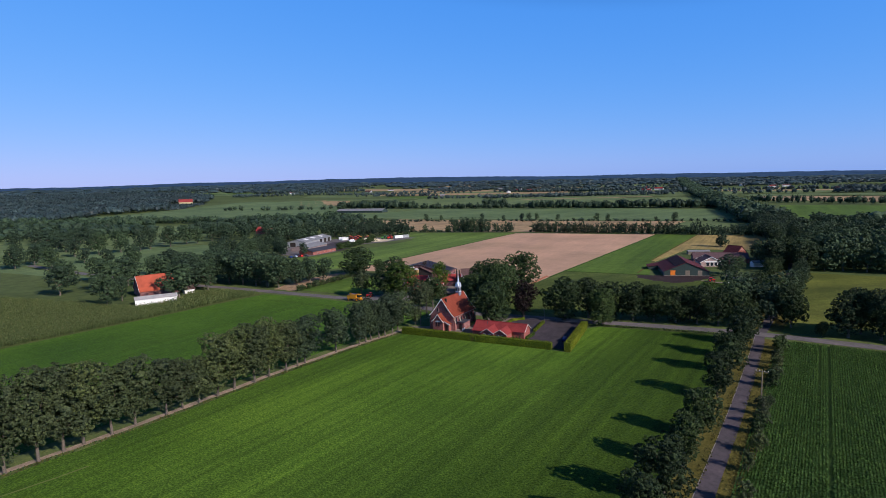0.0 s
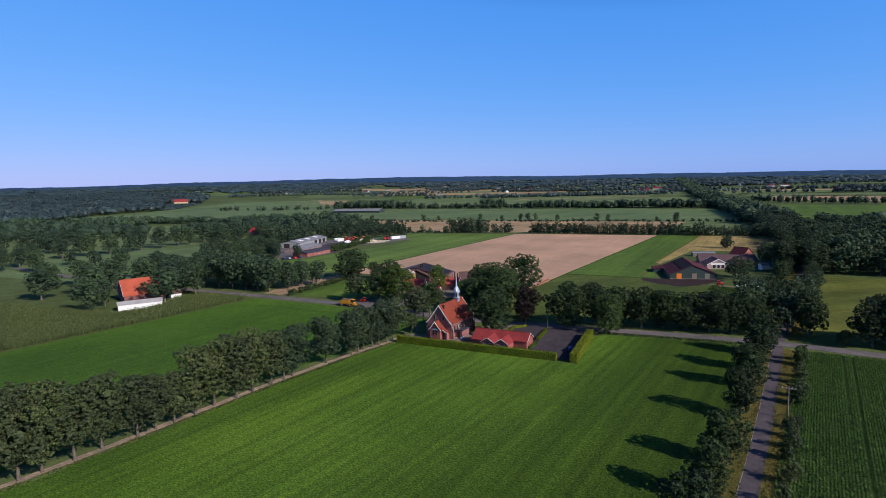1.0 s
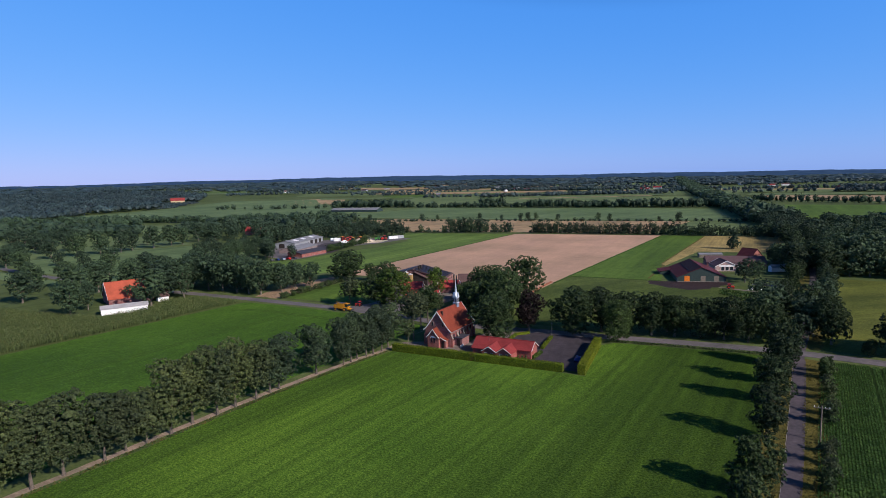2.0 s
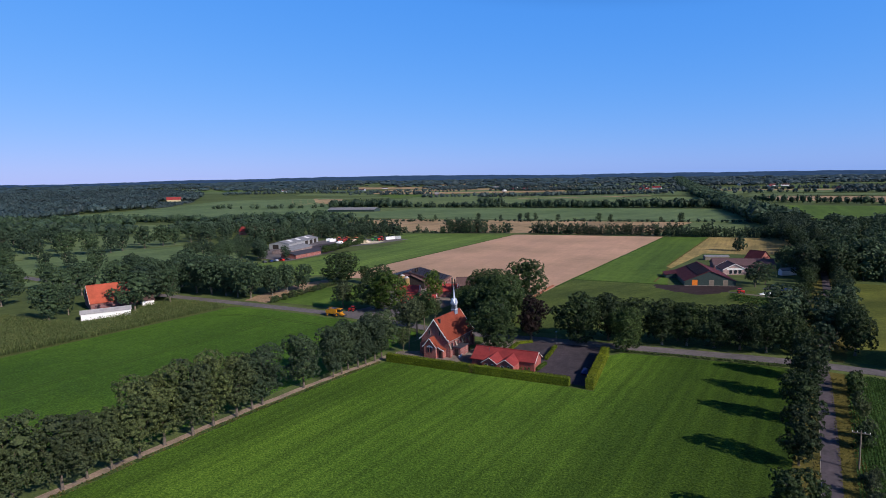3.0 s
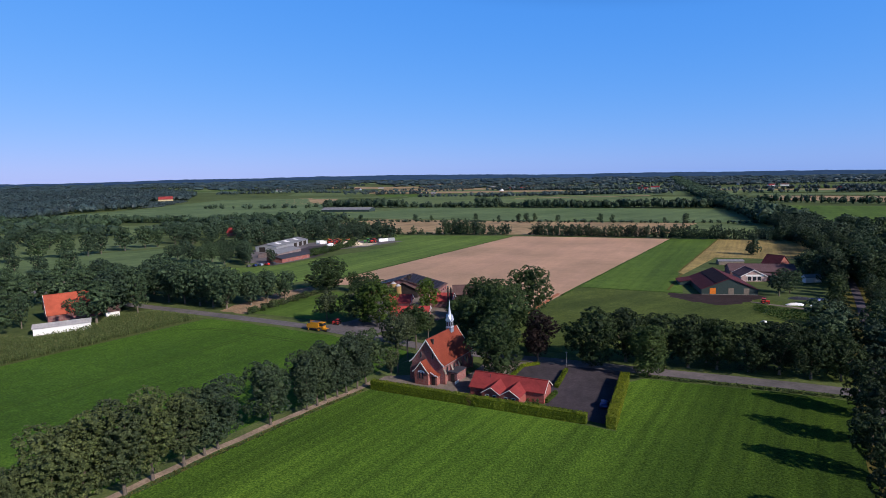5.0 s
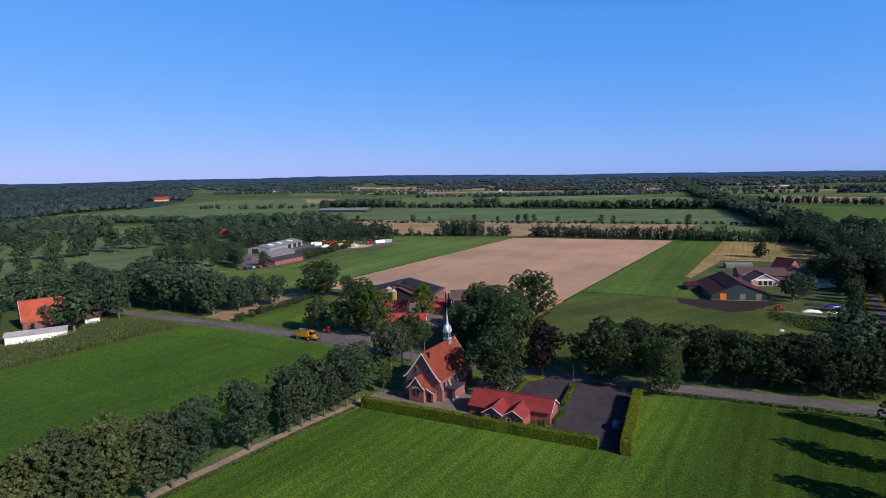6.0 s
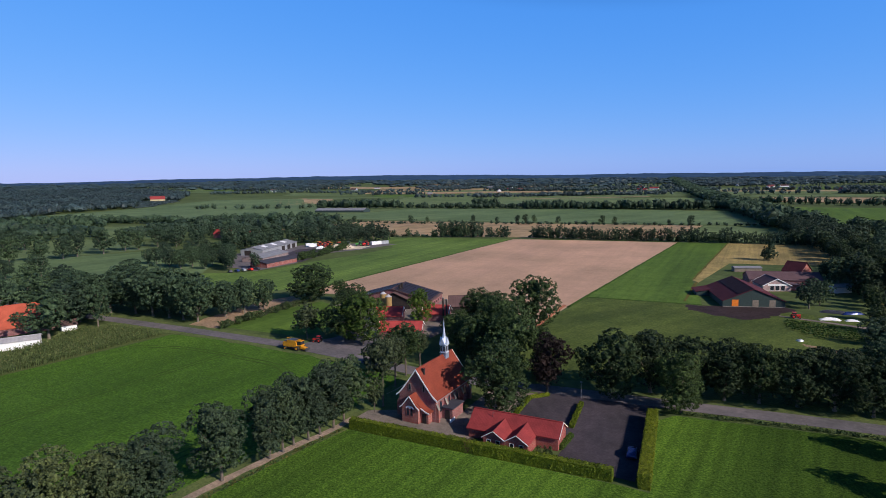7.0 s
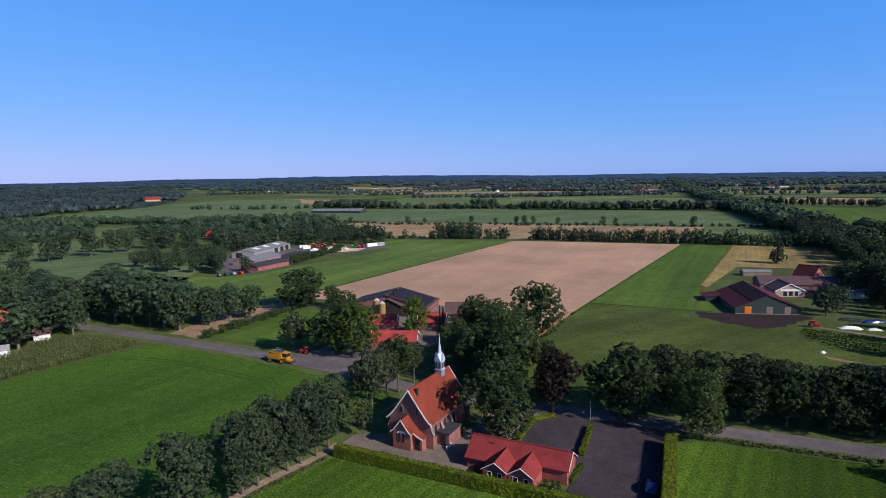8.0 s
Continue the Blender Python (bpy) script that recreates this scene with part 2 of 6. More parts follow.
LEAF_ROW = leaf_mat("row_leaf", (0.031, 0.047, 0.021), (0.09, 0.118, 0.051), spec=0.3)
LEAF_COOL = leaf_mat("row_leaf_cool", (0.023, 0.043, 0.024), (0.066, 0.1, 0.053), spec=0.3)
LEAF_OAK = leaf_mat("oak_leaf", (0.02, 0.039, 0.014), (0.064, 0.105, 0.036), 0.14, spec=0.22)
# darkened copy of the oak leaf, with the trees' shade painted in
LEAF_OAK_SHADED = leaf_mat("shaded_oak_leaf", (0.013, 0.026, 0.011), (0.043, 0.071, 0.027), 0.1, spec=0.2)
LEAF_BRIGHT = leaf_mat("lime_leaf", (0.033, 0.066, 0.012), (0.088, 0.14, 0.026), 0.2)
LEAF_COPPER = leaf_mat("copper_leaf", (0.01, 0.007, 0.008), (0.03, 0.017, 0.016))
# blue raised in the next two leaf colours to paint in distance haze
LEAF_FAR_HAZE = leaf_mat("hazed_woodland_leaf", (0.022, 0.041, 0.022), (0.058, 0.098, 0.057), 0.08, spec=0.22, sprig=2.0)
LEAF_HILL_HAZE = leaf_mat("hazed_hill_wood_leaf", (0.018, 0.036, 0.042), (0.047, 0.08, 0.092), 0.1, spec=0.5, sprig=0.6, stand=0.35)
LEAF_HEDGE = leaf_mat("hedge_leaf", (0.065, 0.105, 0.007), (0.19, 0.24, 0.018), 0.2)
LEAF_PRIVET = leaf_mat("privet_leaf", (0.09, 0.125, 0.008), (0.22, 0.26, 0.02), 0.2)
LEAF_DEAD = leaf_mat("dead_leaf", (0.12, 0.07, 0.03), (0.2, 0.12, 0.05), 0.1)
LEAF_MAIZE = leaf_mat("maize_leaf", (0.095, 0.142, 0.046), (0.18, 0.226, 0.084), 0.3)
LEAF_TASSEL = leaf_mat("maize_tassel", (0.16, 0.17, 0.07), (0.24, 0.235, 0.1), 0.2)
LEAF_BEET = leaf_mat("beet_leaf", (0.043, 0.1, 0.025), (0.08, 0.156, 0.039), 0.2)
LEAF_STRAW = leaf_mat("straw_blade", (0.065, 0.072, 0.02), (0.14, 0.12, 0.045), 0.3)
BARK = plain_mat("bark", (0.17, 0.14, 0.11), 0.95, 0, 0.1, 0.3, 2, 9, 0.6)
BARK_PALE = plain_mat("pale_bark", (0.13, 0.105, 0.085), 0.9, 0, 0.1, 0.3, 2, 9, 0.4)

BRICK = brick_mat("red_brick", (0.2, 0.07, 0.07), (0.26, 0.098, 0.095), (0.28, 0.21, 0.2))
BRICK_RED = brick_mat("bright_red_brick", (0.27, 0.06, 0.05), (0.33, 0.08, 0.066), (0.3, 0.17, 0.15))
BRICK_PINK = brick_mat("pale_red_brick", (0.26, 0.075, 0.06), (0.32, 0.1, 0.08), (0.3, 0.22, 0.2))
BRICK_GREY = brick_mat("grey_brick", (0.2, 0.14, 0.14), (0.26, 0.19, 0.18), (0.34, 0.3, 0.28))
TILE_ORANGE = tile_mat("orange_pantile", (0.18, 0.038, 0.022), (0.25, 0.056, 0.033))
TILE_RED = tile_mat("red_pantile", (0.23, 0.034, 0.034), (0.3, 0.05, 0.048))
TILE_SCARLET = tile_mat("scarlet_pantile", (0.35, 0.05, 0.048), (0.44, 0.073, 0.066))
TILE_BRIGHT = tile_mat("bright_orange_pantile", (0.37, 0.078, 0.045), (0.46, 0.105, 0.06))
TILE_PURPLE = tile_mat("maroon_sheet", (0.075, 0.02, 0.026), (0.108, 0.03, 0.038), 0.85, 0.9)
SHEET_SLATE = tile_mat("dark_slate_sheet", (0.045, 0.045, 0.06), (0.065, 0.063, 0.08), 0.8, 0.9)
ROOF_SHADE = tile_mat("roof_shade_sheet", (0.022, 0.013, 0.02), (0.034, 0.02, 0.028), 0.9, 0.9)
TILE_BROWN = tile_mat("brown_sheet", (0.1, 0.06, 0.055), (0.14, 0.085, 0.08), 0.8, 0.9)
TILE_DUSK = tile_mat("dusky_sheet", (0.105, 0.062, 0.068), (0.145, 0.09, 0.095), 0.8, 0.9)
SHEET_PALE = tile_mat("pale_sheet", (0.36, 0.34, 0.34), (0.46, 0.44, 0.43), 0.6, 1.0)
SHEET_GREY = tile_mat("grey_sheet", (0.2, 0.2, 0.215), (0.26, 0.26, 0.275), 0.6, 1.0)
SOLAR = plain_mat("solar_glass", (0.026, 0.022, 0.028), 0.5, 0.0, 0.12, 0.1)
SLATE = plain_mat("blue_grey_slate", (0.2, 0.23, 0.3), 0.5, 0, 0.5, 0.2, 2, 10)
LEAD = plain_mat("pale_lead", (0.5, 0.54, 0.62), 0.45, 0.2, 0.5, 0.1)
WHITE = plain_mat("white_paint", (0.8, 0.78, 0.76), 0.5, 0, 0.4, 0.06)
GREEN_CLAD = plain_mat("dark_green_cladding", (0.03, 0.05, 0.045), 0.6, 0, 0.4, 0.15)
BLACK_CLAD = plain_mat("dark_timber", (0.035, 0.028, 0.026), 0.8, 0, 0.2, 0.3, 1, 9)
ORANGE = plain_mat("orange_paint", (0.75, 0.2, 0.02), 0.5)
YELLOW = plain_mat("yellow_paint", (0.56, 0.24, 0.014), 0.5, 0, 0.4, 0.15)
RED_PAINT = plain_mat("red_paint", (0.55, 0.03, 0.02), 0.4)
GREEN_PAINT = plain_mat("green_paint", (0.06, 0.25, 0.05), 0.4)
BLUE_PAINT = plain_mat("dark_blue_paint", (0.015, 0.03, 0.12), 0.25, 0.3, 0.6)
SILVER = plain_mat("silver_paint", (0.5, 0.51, 0.53), 0.3, 0.5, 0.5)
GREY_PAINT = plain_mat("dark_grey_paint", (0.06, 0.06, 0.07), 0.35, 0.2, 0.5)
RUBBER = plain_mat("rubber", (0.02, 0.02, 0.02), 0.8)
STEEL = plain_mat("galvanised_steel", (0.4, 0.4, 0.41), 0.45, 0.7)
TAN = plain_mat("tan_silo", (0.3, 0.19, 0.07), 0.5)
SAND = ground_mat("sand_heap", (0.5, 0.4, 0.3), (0.6, 0.5, 0.4), (0.66, 0.56, 0.46), 0.6, 0.1)
WOOD = plain_mat("grey_wood", (0.22, 0.18, 0.14), 0.9, 0, 0.2, 0.25, 1, 14)
GLASS = plain_mat("window_glass", (0.02, 0.025, 0.035), 0.08, 0, 0.6, 0.05)


# ---- builders ----
def part(name, bm, mat, parent=None, label="", at=None):
    """Links a bmesh, or a ready mesh, as one object under a thing or part."""
    if isinstance(bm, bmesh.types.BMesh):
        me = bpy.data.meshes.new(name)
        bmesh.ops.recalc_face_normals(bm, faces=bm.faces)
        bm.to_mesh(me)
        bm.free()
    else:
        me = bm
    if mat and not me.materials:
        me.materials.append(mat)
    ob = new(name, me)
    if parent:
        ob.parent = parent
    if at:
        ob.matrix_basis = at
    return tagged(ob, label)


def thing(name, label, category, group="", at=None, kind=""):
    e = new(name)
    e.empty_display_size = 0.3
    if at:
        e.matrix_basis = at
    return tagged(e, label, category, group, kind)


def box(bm, x0, x1, y0, y1, z0, z1, bev=0.0):
    geom = bmesh.ops.create_cube(bm, size=1.0, matrix=Matrix.LocRotScale(((x0 + x1) / 2, (y0 + y1) / 2, (z0 + z1) / 2), None, (x1 - x0, y1 - y0, z1 - z0)))
    if bev:
        vs = geom["verts"]
        es = list({e for v in vs for e in v.link_edges})
        bmesh.ops.bevel(bm, geom=es, offset=bev, segments=2, affect="EDGES", profile=0.5)
    return bm


def boxes(*dims, bev=0.0):
    bm = bmesh.new()
    for d in dims:
        box(bm, *d, bev=bev)
    return bm


def cone(bm, x, y, z0, z1, r0, r1, n=12, m=None):
    mt = Matrix.Translation((x, y, (z0 + z1) / 2))
    bmesh.ops.create_cone(bm, cap_ends=True, segments=n, radius1=r0, radius2=r1, depth=z1 - z0, matrix=(m @ mt) if m else mt)
    return bm


def rod(bm, a, b, r0, r1, n=6):
    a, b = Vector(a), Vector(b)
    d = b - a
    mt = Matrix.Translation((a + b) / 2) @ d.to_track_quat("Z", "Y").to_matrix().to_4x4()
    bmesh.ops.create_cone(bm, cap_ends=True, segments=n, radius1=r0, radius2=max(r1, 0.002), depth=d.length, matrix=mt)
    return bm


def extrude_poly(pts, axis, a, b, bm=None):
    """A closed outline drawn in the plane across the axis (0: y,z  1: x,z  2: x,y), run from a to b."""
    bm = bm or bmesh.new()
    def place(p, c):
        return ((c, p[0], p[1]), (p[0], c, p[1]), (p[0], p[1], c))[axis]
    lo = [bm.verts.new(place(p, a)) for p in pts]
    hi = [bm.verts.new(place(p, b)) for p in pts]
    bm.faces.new(lo[::-1])
    bm.faces.new(hi)
    for i in range(len(pts)):
        j = (i + 1) % len(pts)
        bm.faces.new((lo[i], lo[j], hi[j], hi[i]))
    return bm


def strip_outline(line, t):
    """A slab outline: the line itself and the same line dropped by t."""
    return list(line) + [(p[0], p[1] - t) for p in reversed(line)]


def quads_mesh(name, P, mat, extra=None):
    """A mesh of loose quads from an array (n, 4, 3), with other faces joined on."""
    n = len(P)
    v = P.reshape(-1, 3)
    f = np.arange(4 * n).reshape(n, 4).tolist()
    v = v.tolist()
    if extra:
        for ev, ef in extra:
            o = len(v)
            v += ev.tolist()
            f += (np.asarray(ef) + o).tolist()
    me = bpy.data.meshes.new(name)
    me.from_pydata(v, [], f)
    me.materials.append(mat)
    return me


def unit_sphere(level):
    bm = bmesh.new()
    bmesh.ops.create_icosphere(bm, subdivisions=level, radius=1.0)
    bm.verts.index_update()
    v = np.array([q.co[:] for q in bm.verts])
    f = np.array([[q.index for q in p.verts] for p in bm.faces])
    bm.free()
    return v, f


ICO1, ICO2 = unit_sphere(1), unit_sphere(2)


def unit(v):
    return v / np.maximum(np.linalg.norm(v, axis=-1, keepdims=True), 1e-9)


def leaf_quads(rng, p, nrm, size, long=1.5):
    """Bent leaf-cluster quads at points p with normals about nrm."""
    n = len(p)
    nrm = unit(nrm + rng.normal(0, 0.42, (n, 3)))
    a = unit(np.cross(nrm, rng.normal(0, 1, (n, 3))))
    b = np.cross(nrm, a)
    s = (size * rng.uniform(0.55, 1.45, n))[:, None]
    a, b = a * s * long * 0.5, b * s * 0.5
    lift = nrm * s * rng.uniform(-0.25, 0.25, (n, 1))
    k = rng.uniform(0.6, 1.3, (n, 4, 1))
    return np.stack([p - a * k[:, 0], p - b * k[:, 1] + lift, p + a * k[:, 2], p + b * k[:, 3] - lift], 1)


def crown(name, seed, h, w, base, n, leaf, mat, lobes=11, pointed=0.0, level=ICO1):
    """A crown of many uneven lobes under an uneven outline, covered with leaf clusters."""
    rng = np.random.default_rng(seed)
    C, R = [], []
    mid, half = (h + base) / 2, (h - base) / 2
    bulge = rng.uniform(0.75, 1.2, 5)
    m = int(lobes * 1.7)
    for i in range(m):
        u = (i + 0.5) / m
        z = base + half * 0.16 + (h - base - half * 0.36) * u
        prof = max(0.3, 1 - abs((z - mid) / half) ** 2.8) ** 0.5 * (1 - pointed * u)
        ang = i * 2.4 + rng.uniform(-0.6, 0.6)
        k = bulge[int((ang / (2 * math.pi) * 5) % 5)]
        r = w * rng.uniform(0.11, 0.21) * (1 - 0.4 * pointed * u)
        rr = max(0.0, w / 2 * prof * k * (rng.uniform(0.75, 1.0) if i % 3 else rng.uniform(0.2, 0.5)) - r * 0.75)
        C.append((rr * math.cos(ang), rr * math.sin(ang), z))
        R.append(r)
    for z, r in ((base + half * 0.75, 0.26), (base + half * 1.2, 0.27)):
        C.append((0, 0, z))
        R.append(w * r * (1 - 0.4 * pointed))
    C.append((rng.uniform(-0.1, 0.1) * w, rng.uniform(-0.1, 0.1) * w, h - w * 0.15))
    R.append(w * 0.15)
    C, R = np.array(C), np.array(R)
    # tufts of leaves stand on the lobes, with dark gaps between them
    per = 13
    pick = rng.choice(len(R), int(n / per * 2.6), p=R**2 / (R**2).sum())
    d = unit(rng.normal(0, 1, (len(pick), 3)) + (0, 0, 0.2))
    p = C[pick] + d * (R[pick] * rng.uniform(0.84, 1.16, len(pick)))[:, None] * (1, 1, 0.85)
    far = (np.linalg.norm(p[:, None] - C[None], axis=2) / R[None]).copy()
    far[np.arange(len(pick)), pick] = 9
    keep = far.min(1) > 0.86
    p, d = p[keep][:n // per], d[keep][:n // per]
    size = leaf * rng.uniform(0.9, 1.7, (len(p), 1, 1))
    o = unit(rng.normal(0, 0.8, (len(p), per, 3)) + d[:, None] + (0, 0, 0.35))
    q = leaf_quads(rng, (p[:, None] + o * size * (1, 1, 0.75)).reshape(-1, 3), o.reshape(-1, 3), leaf * 0.78)
    extra = []
    for c, r in zip(C, R):
        v = level[0] * (1 + rng.normal(0, 0.12, (len(level[0]), 1))) * r * 0.5 * (1, 1, 0.85) + c
        extra.append((v, level[1]))
    return quads_mesh(name, q, mat, extra), C


def trunk_mesh(seed, h, base, r, C, lean=0.0):
    rng = np.random.default_rng(seed + 500)
    bm = bmesh.new()
    top = (rng.uniform(-0.3, 0.3) + lean, rng.uniform(-0.3, 0.3), base + (h - base) * 0.35)
    rod(bm, (0, 0, -0.2), (0, 0, 0.4), r * 1.5, r * 1.05, 8)
    rod(bm, (0, 0, 0.35), (top[0] * 0.4, top[1] * 0.4, base), r * 1.05, r * 0.8, 8)
    rod(bm, (top[0] * 0.4, top[1] * 0.4, base - 0.1), top, r * 0.8, r * 0.5, 7)
    for c in C[::2]:
        f = rng.uniform(0.0, 0.8)
        s = (top[0] * (0.4 + 0.6 * f), top[1] * (0.4 + 0.6 * f), base + (top[2] - base) * f)
        rod(bm, s, tuple(c * (0.9, 0.9, 1)), r * 0.38, r * 0.1, 5)
    return bm


TREES = {}


def tree_kind(key, name, seed, h, w, base, n, leaf, mat, label, category="tree", r=0.25, bark=None, lobes=11, pointed=0.0, level=ICO1, lean=0.0):
    """Keeps the meshes of one kind of tree, of height h and width w."""
    cm, C = crown("crown", seed, h, w, base, n, leaf, mat, lobes, pointed, level)
    bm = trunk_mesh(seed, h, base, r, C, lean)
    tm = bpy.data.meshes.new("trunk")
    bm.to_mesh(tm)
    bm.free()
    tm.materials.append(bark or BARK)
    TREES[key] = (name, tm, cm, label, category, h)


def arrays(me):
    v = np.empty(len(me.vertices) * 3)
    me.vertices.foreach_get("co", v)
    return v.reshape(-1, 3), [tuple(p.vertices) for p in me.polygons]


def grove(name, spots, keys, label, seed):
    """Trees too many to count, crowns and stems joined. spots: x, y, height, width factor."""
    rng = random.Random(seed)
    src = {}
    for k in keys:
        src[k] = (*arrays(TREES[k][2]), *arrays(TREES[k][1]), TREES[k][5])
    for which, nm, mat in ((0, name, TREES[keys[0]][2].materials[0]), (1, name + "_stems", BARK)):
        V, F, o = [], [], 0
        r = random.Random(seed)
        for x, y, h, w in spots:
            cv, cf, tv, tf, th = src[r.choice(keys)]
            a = r.uniform(0, 2 * math.pi)
            s = h / th
            v, f = (cv, cf) if which == 0 else (tv, tf)
            ca, sa = math.cos(a) * s * w, math.sin(a) * s * w
            V.append(np.stack([x + v[:, 0] * ca - v[:, 1] * sa, y + v[:, 0] * sa + v[:, 1] * ca, hz(x, y) + v[:, 2] * s], 1))
            F += [tuple(i + o for i in q) for q in f]
            o += len(v)
        me = bpy.data.meshes.new(nm)
        me.from_pydata(np.concatenate(V).tolist(), [], F)
        me.materials.append(mat)
        tagged(new(nm, me), label, "trees", "", "stuff")


def plant(key, x, y, height=None, turn=None, wide=1.0, group="", label="", z=None):
    name, tm, cm, lab, cat, h = TREES[key]
    s = (height or h) / h
    turn = random.uniform(0, 360) if turn is None else turn
    t = thing(name, label or lab, cat, group, pose(x, y, hz(x, y) if z is None else z, 0, 0, turn) @ Matrix.Diagonal((s * wide, s * wide, s, 1)))
    part("trunk", tm, None, t)
    part("crown", cm, None, t)
    return t


HILL = ((-180.0, 60.0, 1.2), (-100.0, 98.0, 0.9), (-66.0, 104.0, 0.85), (-48.0, 106.0, 1.1), (-37.0, 98.0, 1.5), (-6.0, 60.0, 1.7), (5.0, 46.0, 1.7), (40.0, 44.0, 1.7), (180.0, 60.0, 1.2))


def hz(x, y):
    """Height of the land: flat near by, a slow rise to wooded hills on the skyline."""
    dx, dy = x + 40, y - 40
    d = math.hypot(dx, dy)
    if d < 1400:
        return 0.0
    a = math.degrees(math.atan2(dx, dy))
    for (a0, h0, p0), (a1, h1, p1) in zip(HILL, HILL[1:]):
        if a0 <= a <= a1:
            k = (a - a0) / (a1 - a0)
            amp, bend = h0 + (h1 - h0) * k, p0 + (p1 - p0) * k
    s = min(1.0, (d - 1400) / 3300)
    und = noise.noise((x * 0.0012, y * 0.0012, 0.3)) * 12
    return (amp - 18 + und * s) * s**bend


def ragged(pts, step, amp):
    """The outline cut into short steps that wander by amp metres."""
    out = []
    for (x0, y0), (x1, y1) in zip(pts, pts[1:] + pts[:1]):
        k = max(1, int(math.hypot(x1 - x0, y1 - y0) / step))
        for j in range(k):
            x, y = x0 + (x1 - x0) * j / k, y0 + (y1 - y0) * j / k
            out.append((x + amp * (noise.noise((x * 0.3, y * 0.3, 1.0)) + 0.6 * noise.noise((x * 0.9, y * 0.9, 2.0))), y + amp * (noise.noise((x * 0.3, y * 0.3, 5.0)) + 0.6 * noise.noise((x * 0.9, y * 0.9, 7.0)))))
    return out


def sheet(name, pts, z, mat, label, cat="field", kind="structure", rag=0.0):
    """A flat piece of ground inside an outline."""
    if rag:
        pts = ragged(pts, 1.5, rag)
    bm = bmesh.new()
    vs = [bm.verts.new((x, y, z)) for x, y in pts]
    for tri in tessellate_polygon([[Vector((x, y, 0)) for x, y in pts]]):
        bm.faces.new([vs[i] for i in tri])
    if any(math.hypot(x + 40, y - 40) > 1380 for x, y in pts):
        bmesh.ops.subdivide_edges(bm, edges=bm.edges[:], cuts=12, use_grid_fill=True)
        for v in bm.verts:
            v.co.z = hz(v.co.x, v.co.y) + 0.8
    me = bpy.data.meshes.new(name)
    bmesh.ops.recalc_face_normals(bm, faces=bm.faces)
    bmesh.ops.reverse_faces(bm, faces=[q for q in bm.faces if q.normal.z < 0])
    bm.to_mesh(me)
    bm.free()
    me.materials.append(mat)
    ob = new(name, me)
    return tagged(ob, label, cat, "", kind)


def smooth_line(pts, step=4.0):
    out = []
    P = [Vector((*p, 0)) for p in pts]
    P = [2 * P[0] - P[1]] + P + [2 * P[-1] - P[-2]]
    for i in range(1, len(P) - 2):
        a, b, c, d = P[i - 1:i + 3]
        k = max(2, int((c - b).length / step))
        for j in range(k):
            t = j / k
            out.append(0.5 * ((2 * b) + (c - a) * t + (2 * a - 5 * b + 4 * c - d) * t * t + (3 * b - a - 3 * c + d) * t**3))
    out.append(P[-2])
    return out


def ribbon(name, pts, w0, w1, z, mat, label, cat="road", rough_edge=0.0, step=4.0):
    """A strip along a line, from w0 to w1 metres to its left (negative: right), with a curb-like thickness."""
    line = smooth_line(pts, step)
    bm = bmesh.new()
    rows = []
    for i, p in enumerate(line):
        d = (line[min(i + 1, len(line) - 1)] - line[max(i - 1, 0)]).normalized()
        nrm = Vector((-d.y, d.x, 0))
        j0, j1 = random.uniform(-1, 1) * rough_edge, random.uniform(-1, 1) * rough_edge
        a, b = p + nrm * (w0 + j0), p + nrm * (w1 + j1)
        rows.append([bm.verts.new((a.x, a.y, -0.05)), bm.verts.new((a.x, a.y, z)), bm.verts.new((b.x, b.y, z)), bm.verts.new((b.x, b.y, -0.05))])
    for r, s in zip(rows, rows[1:]):
        for k in range(3):
            bm.faces.new((r[k], r[k + 1], s[k + 1], s[k]))
    me = bpy.data.meshes.new(name)
    bmesh.ops.recalc_face_normals(bm, faces=bm.faces)
    bm.to_mesh(me)
    bm.free()
    me.materials.append(mat)
    return tagged(new(name, me), label, cat, "", "structure")


def inside(pts, x, y):
    """Which of the points x, y (arrays) lie inside the outline."""
    r = np.zeros(len(x), bool)
    for (x0, y0), (x1, y1) in zip(pts, pts[1:] + pts[:1]):
        c = (y0 > y) != (y1 > y)
        with np.errstate(divide="ignore", invalid="ignore"):
            r ^= c & (x < (x1 - x0) * (y - y0) / (y1 - y0 + 1e-12) + x0)
    return r


def scatter(pts, gap, seed, jitter=0.5, row=None, turn=0.0):
    """Points inside an outline on a jittered grid, or in rows."""
    rng = np.random.default_rng(seed)
    P = np.array(pts)
    c = P.mean(0)
    rad = np.abs(P - c).max() * 1.5
    u = np.arange(-rad, rad, row or gap)
    v = np.arange(-rad, rad, gap)
    U, V = [q.ravel() for q in np.meshgrid(u, v)]
    U = U + rng.uniform(-jitter, jitter, len(U)) * (gap if not row else gap * 0.3)
    V = V + rng.uniform(-jitter, jitter, len(V)) * gap
    ca, sa = math.cos(turn), math.sin(turn)
    x, y = c[0] + ca * U - sa * V, c[1] + sa * U + ca * V
    k = inside(pts, x, y)
    return x[k], y[k], rng


def stuff(name, quads, mat, label, cat, extra=None):
    return tagged(new(name, quads_mesh(name, quads, mat, extra)), label, cat, "", "stuff")


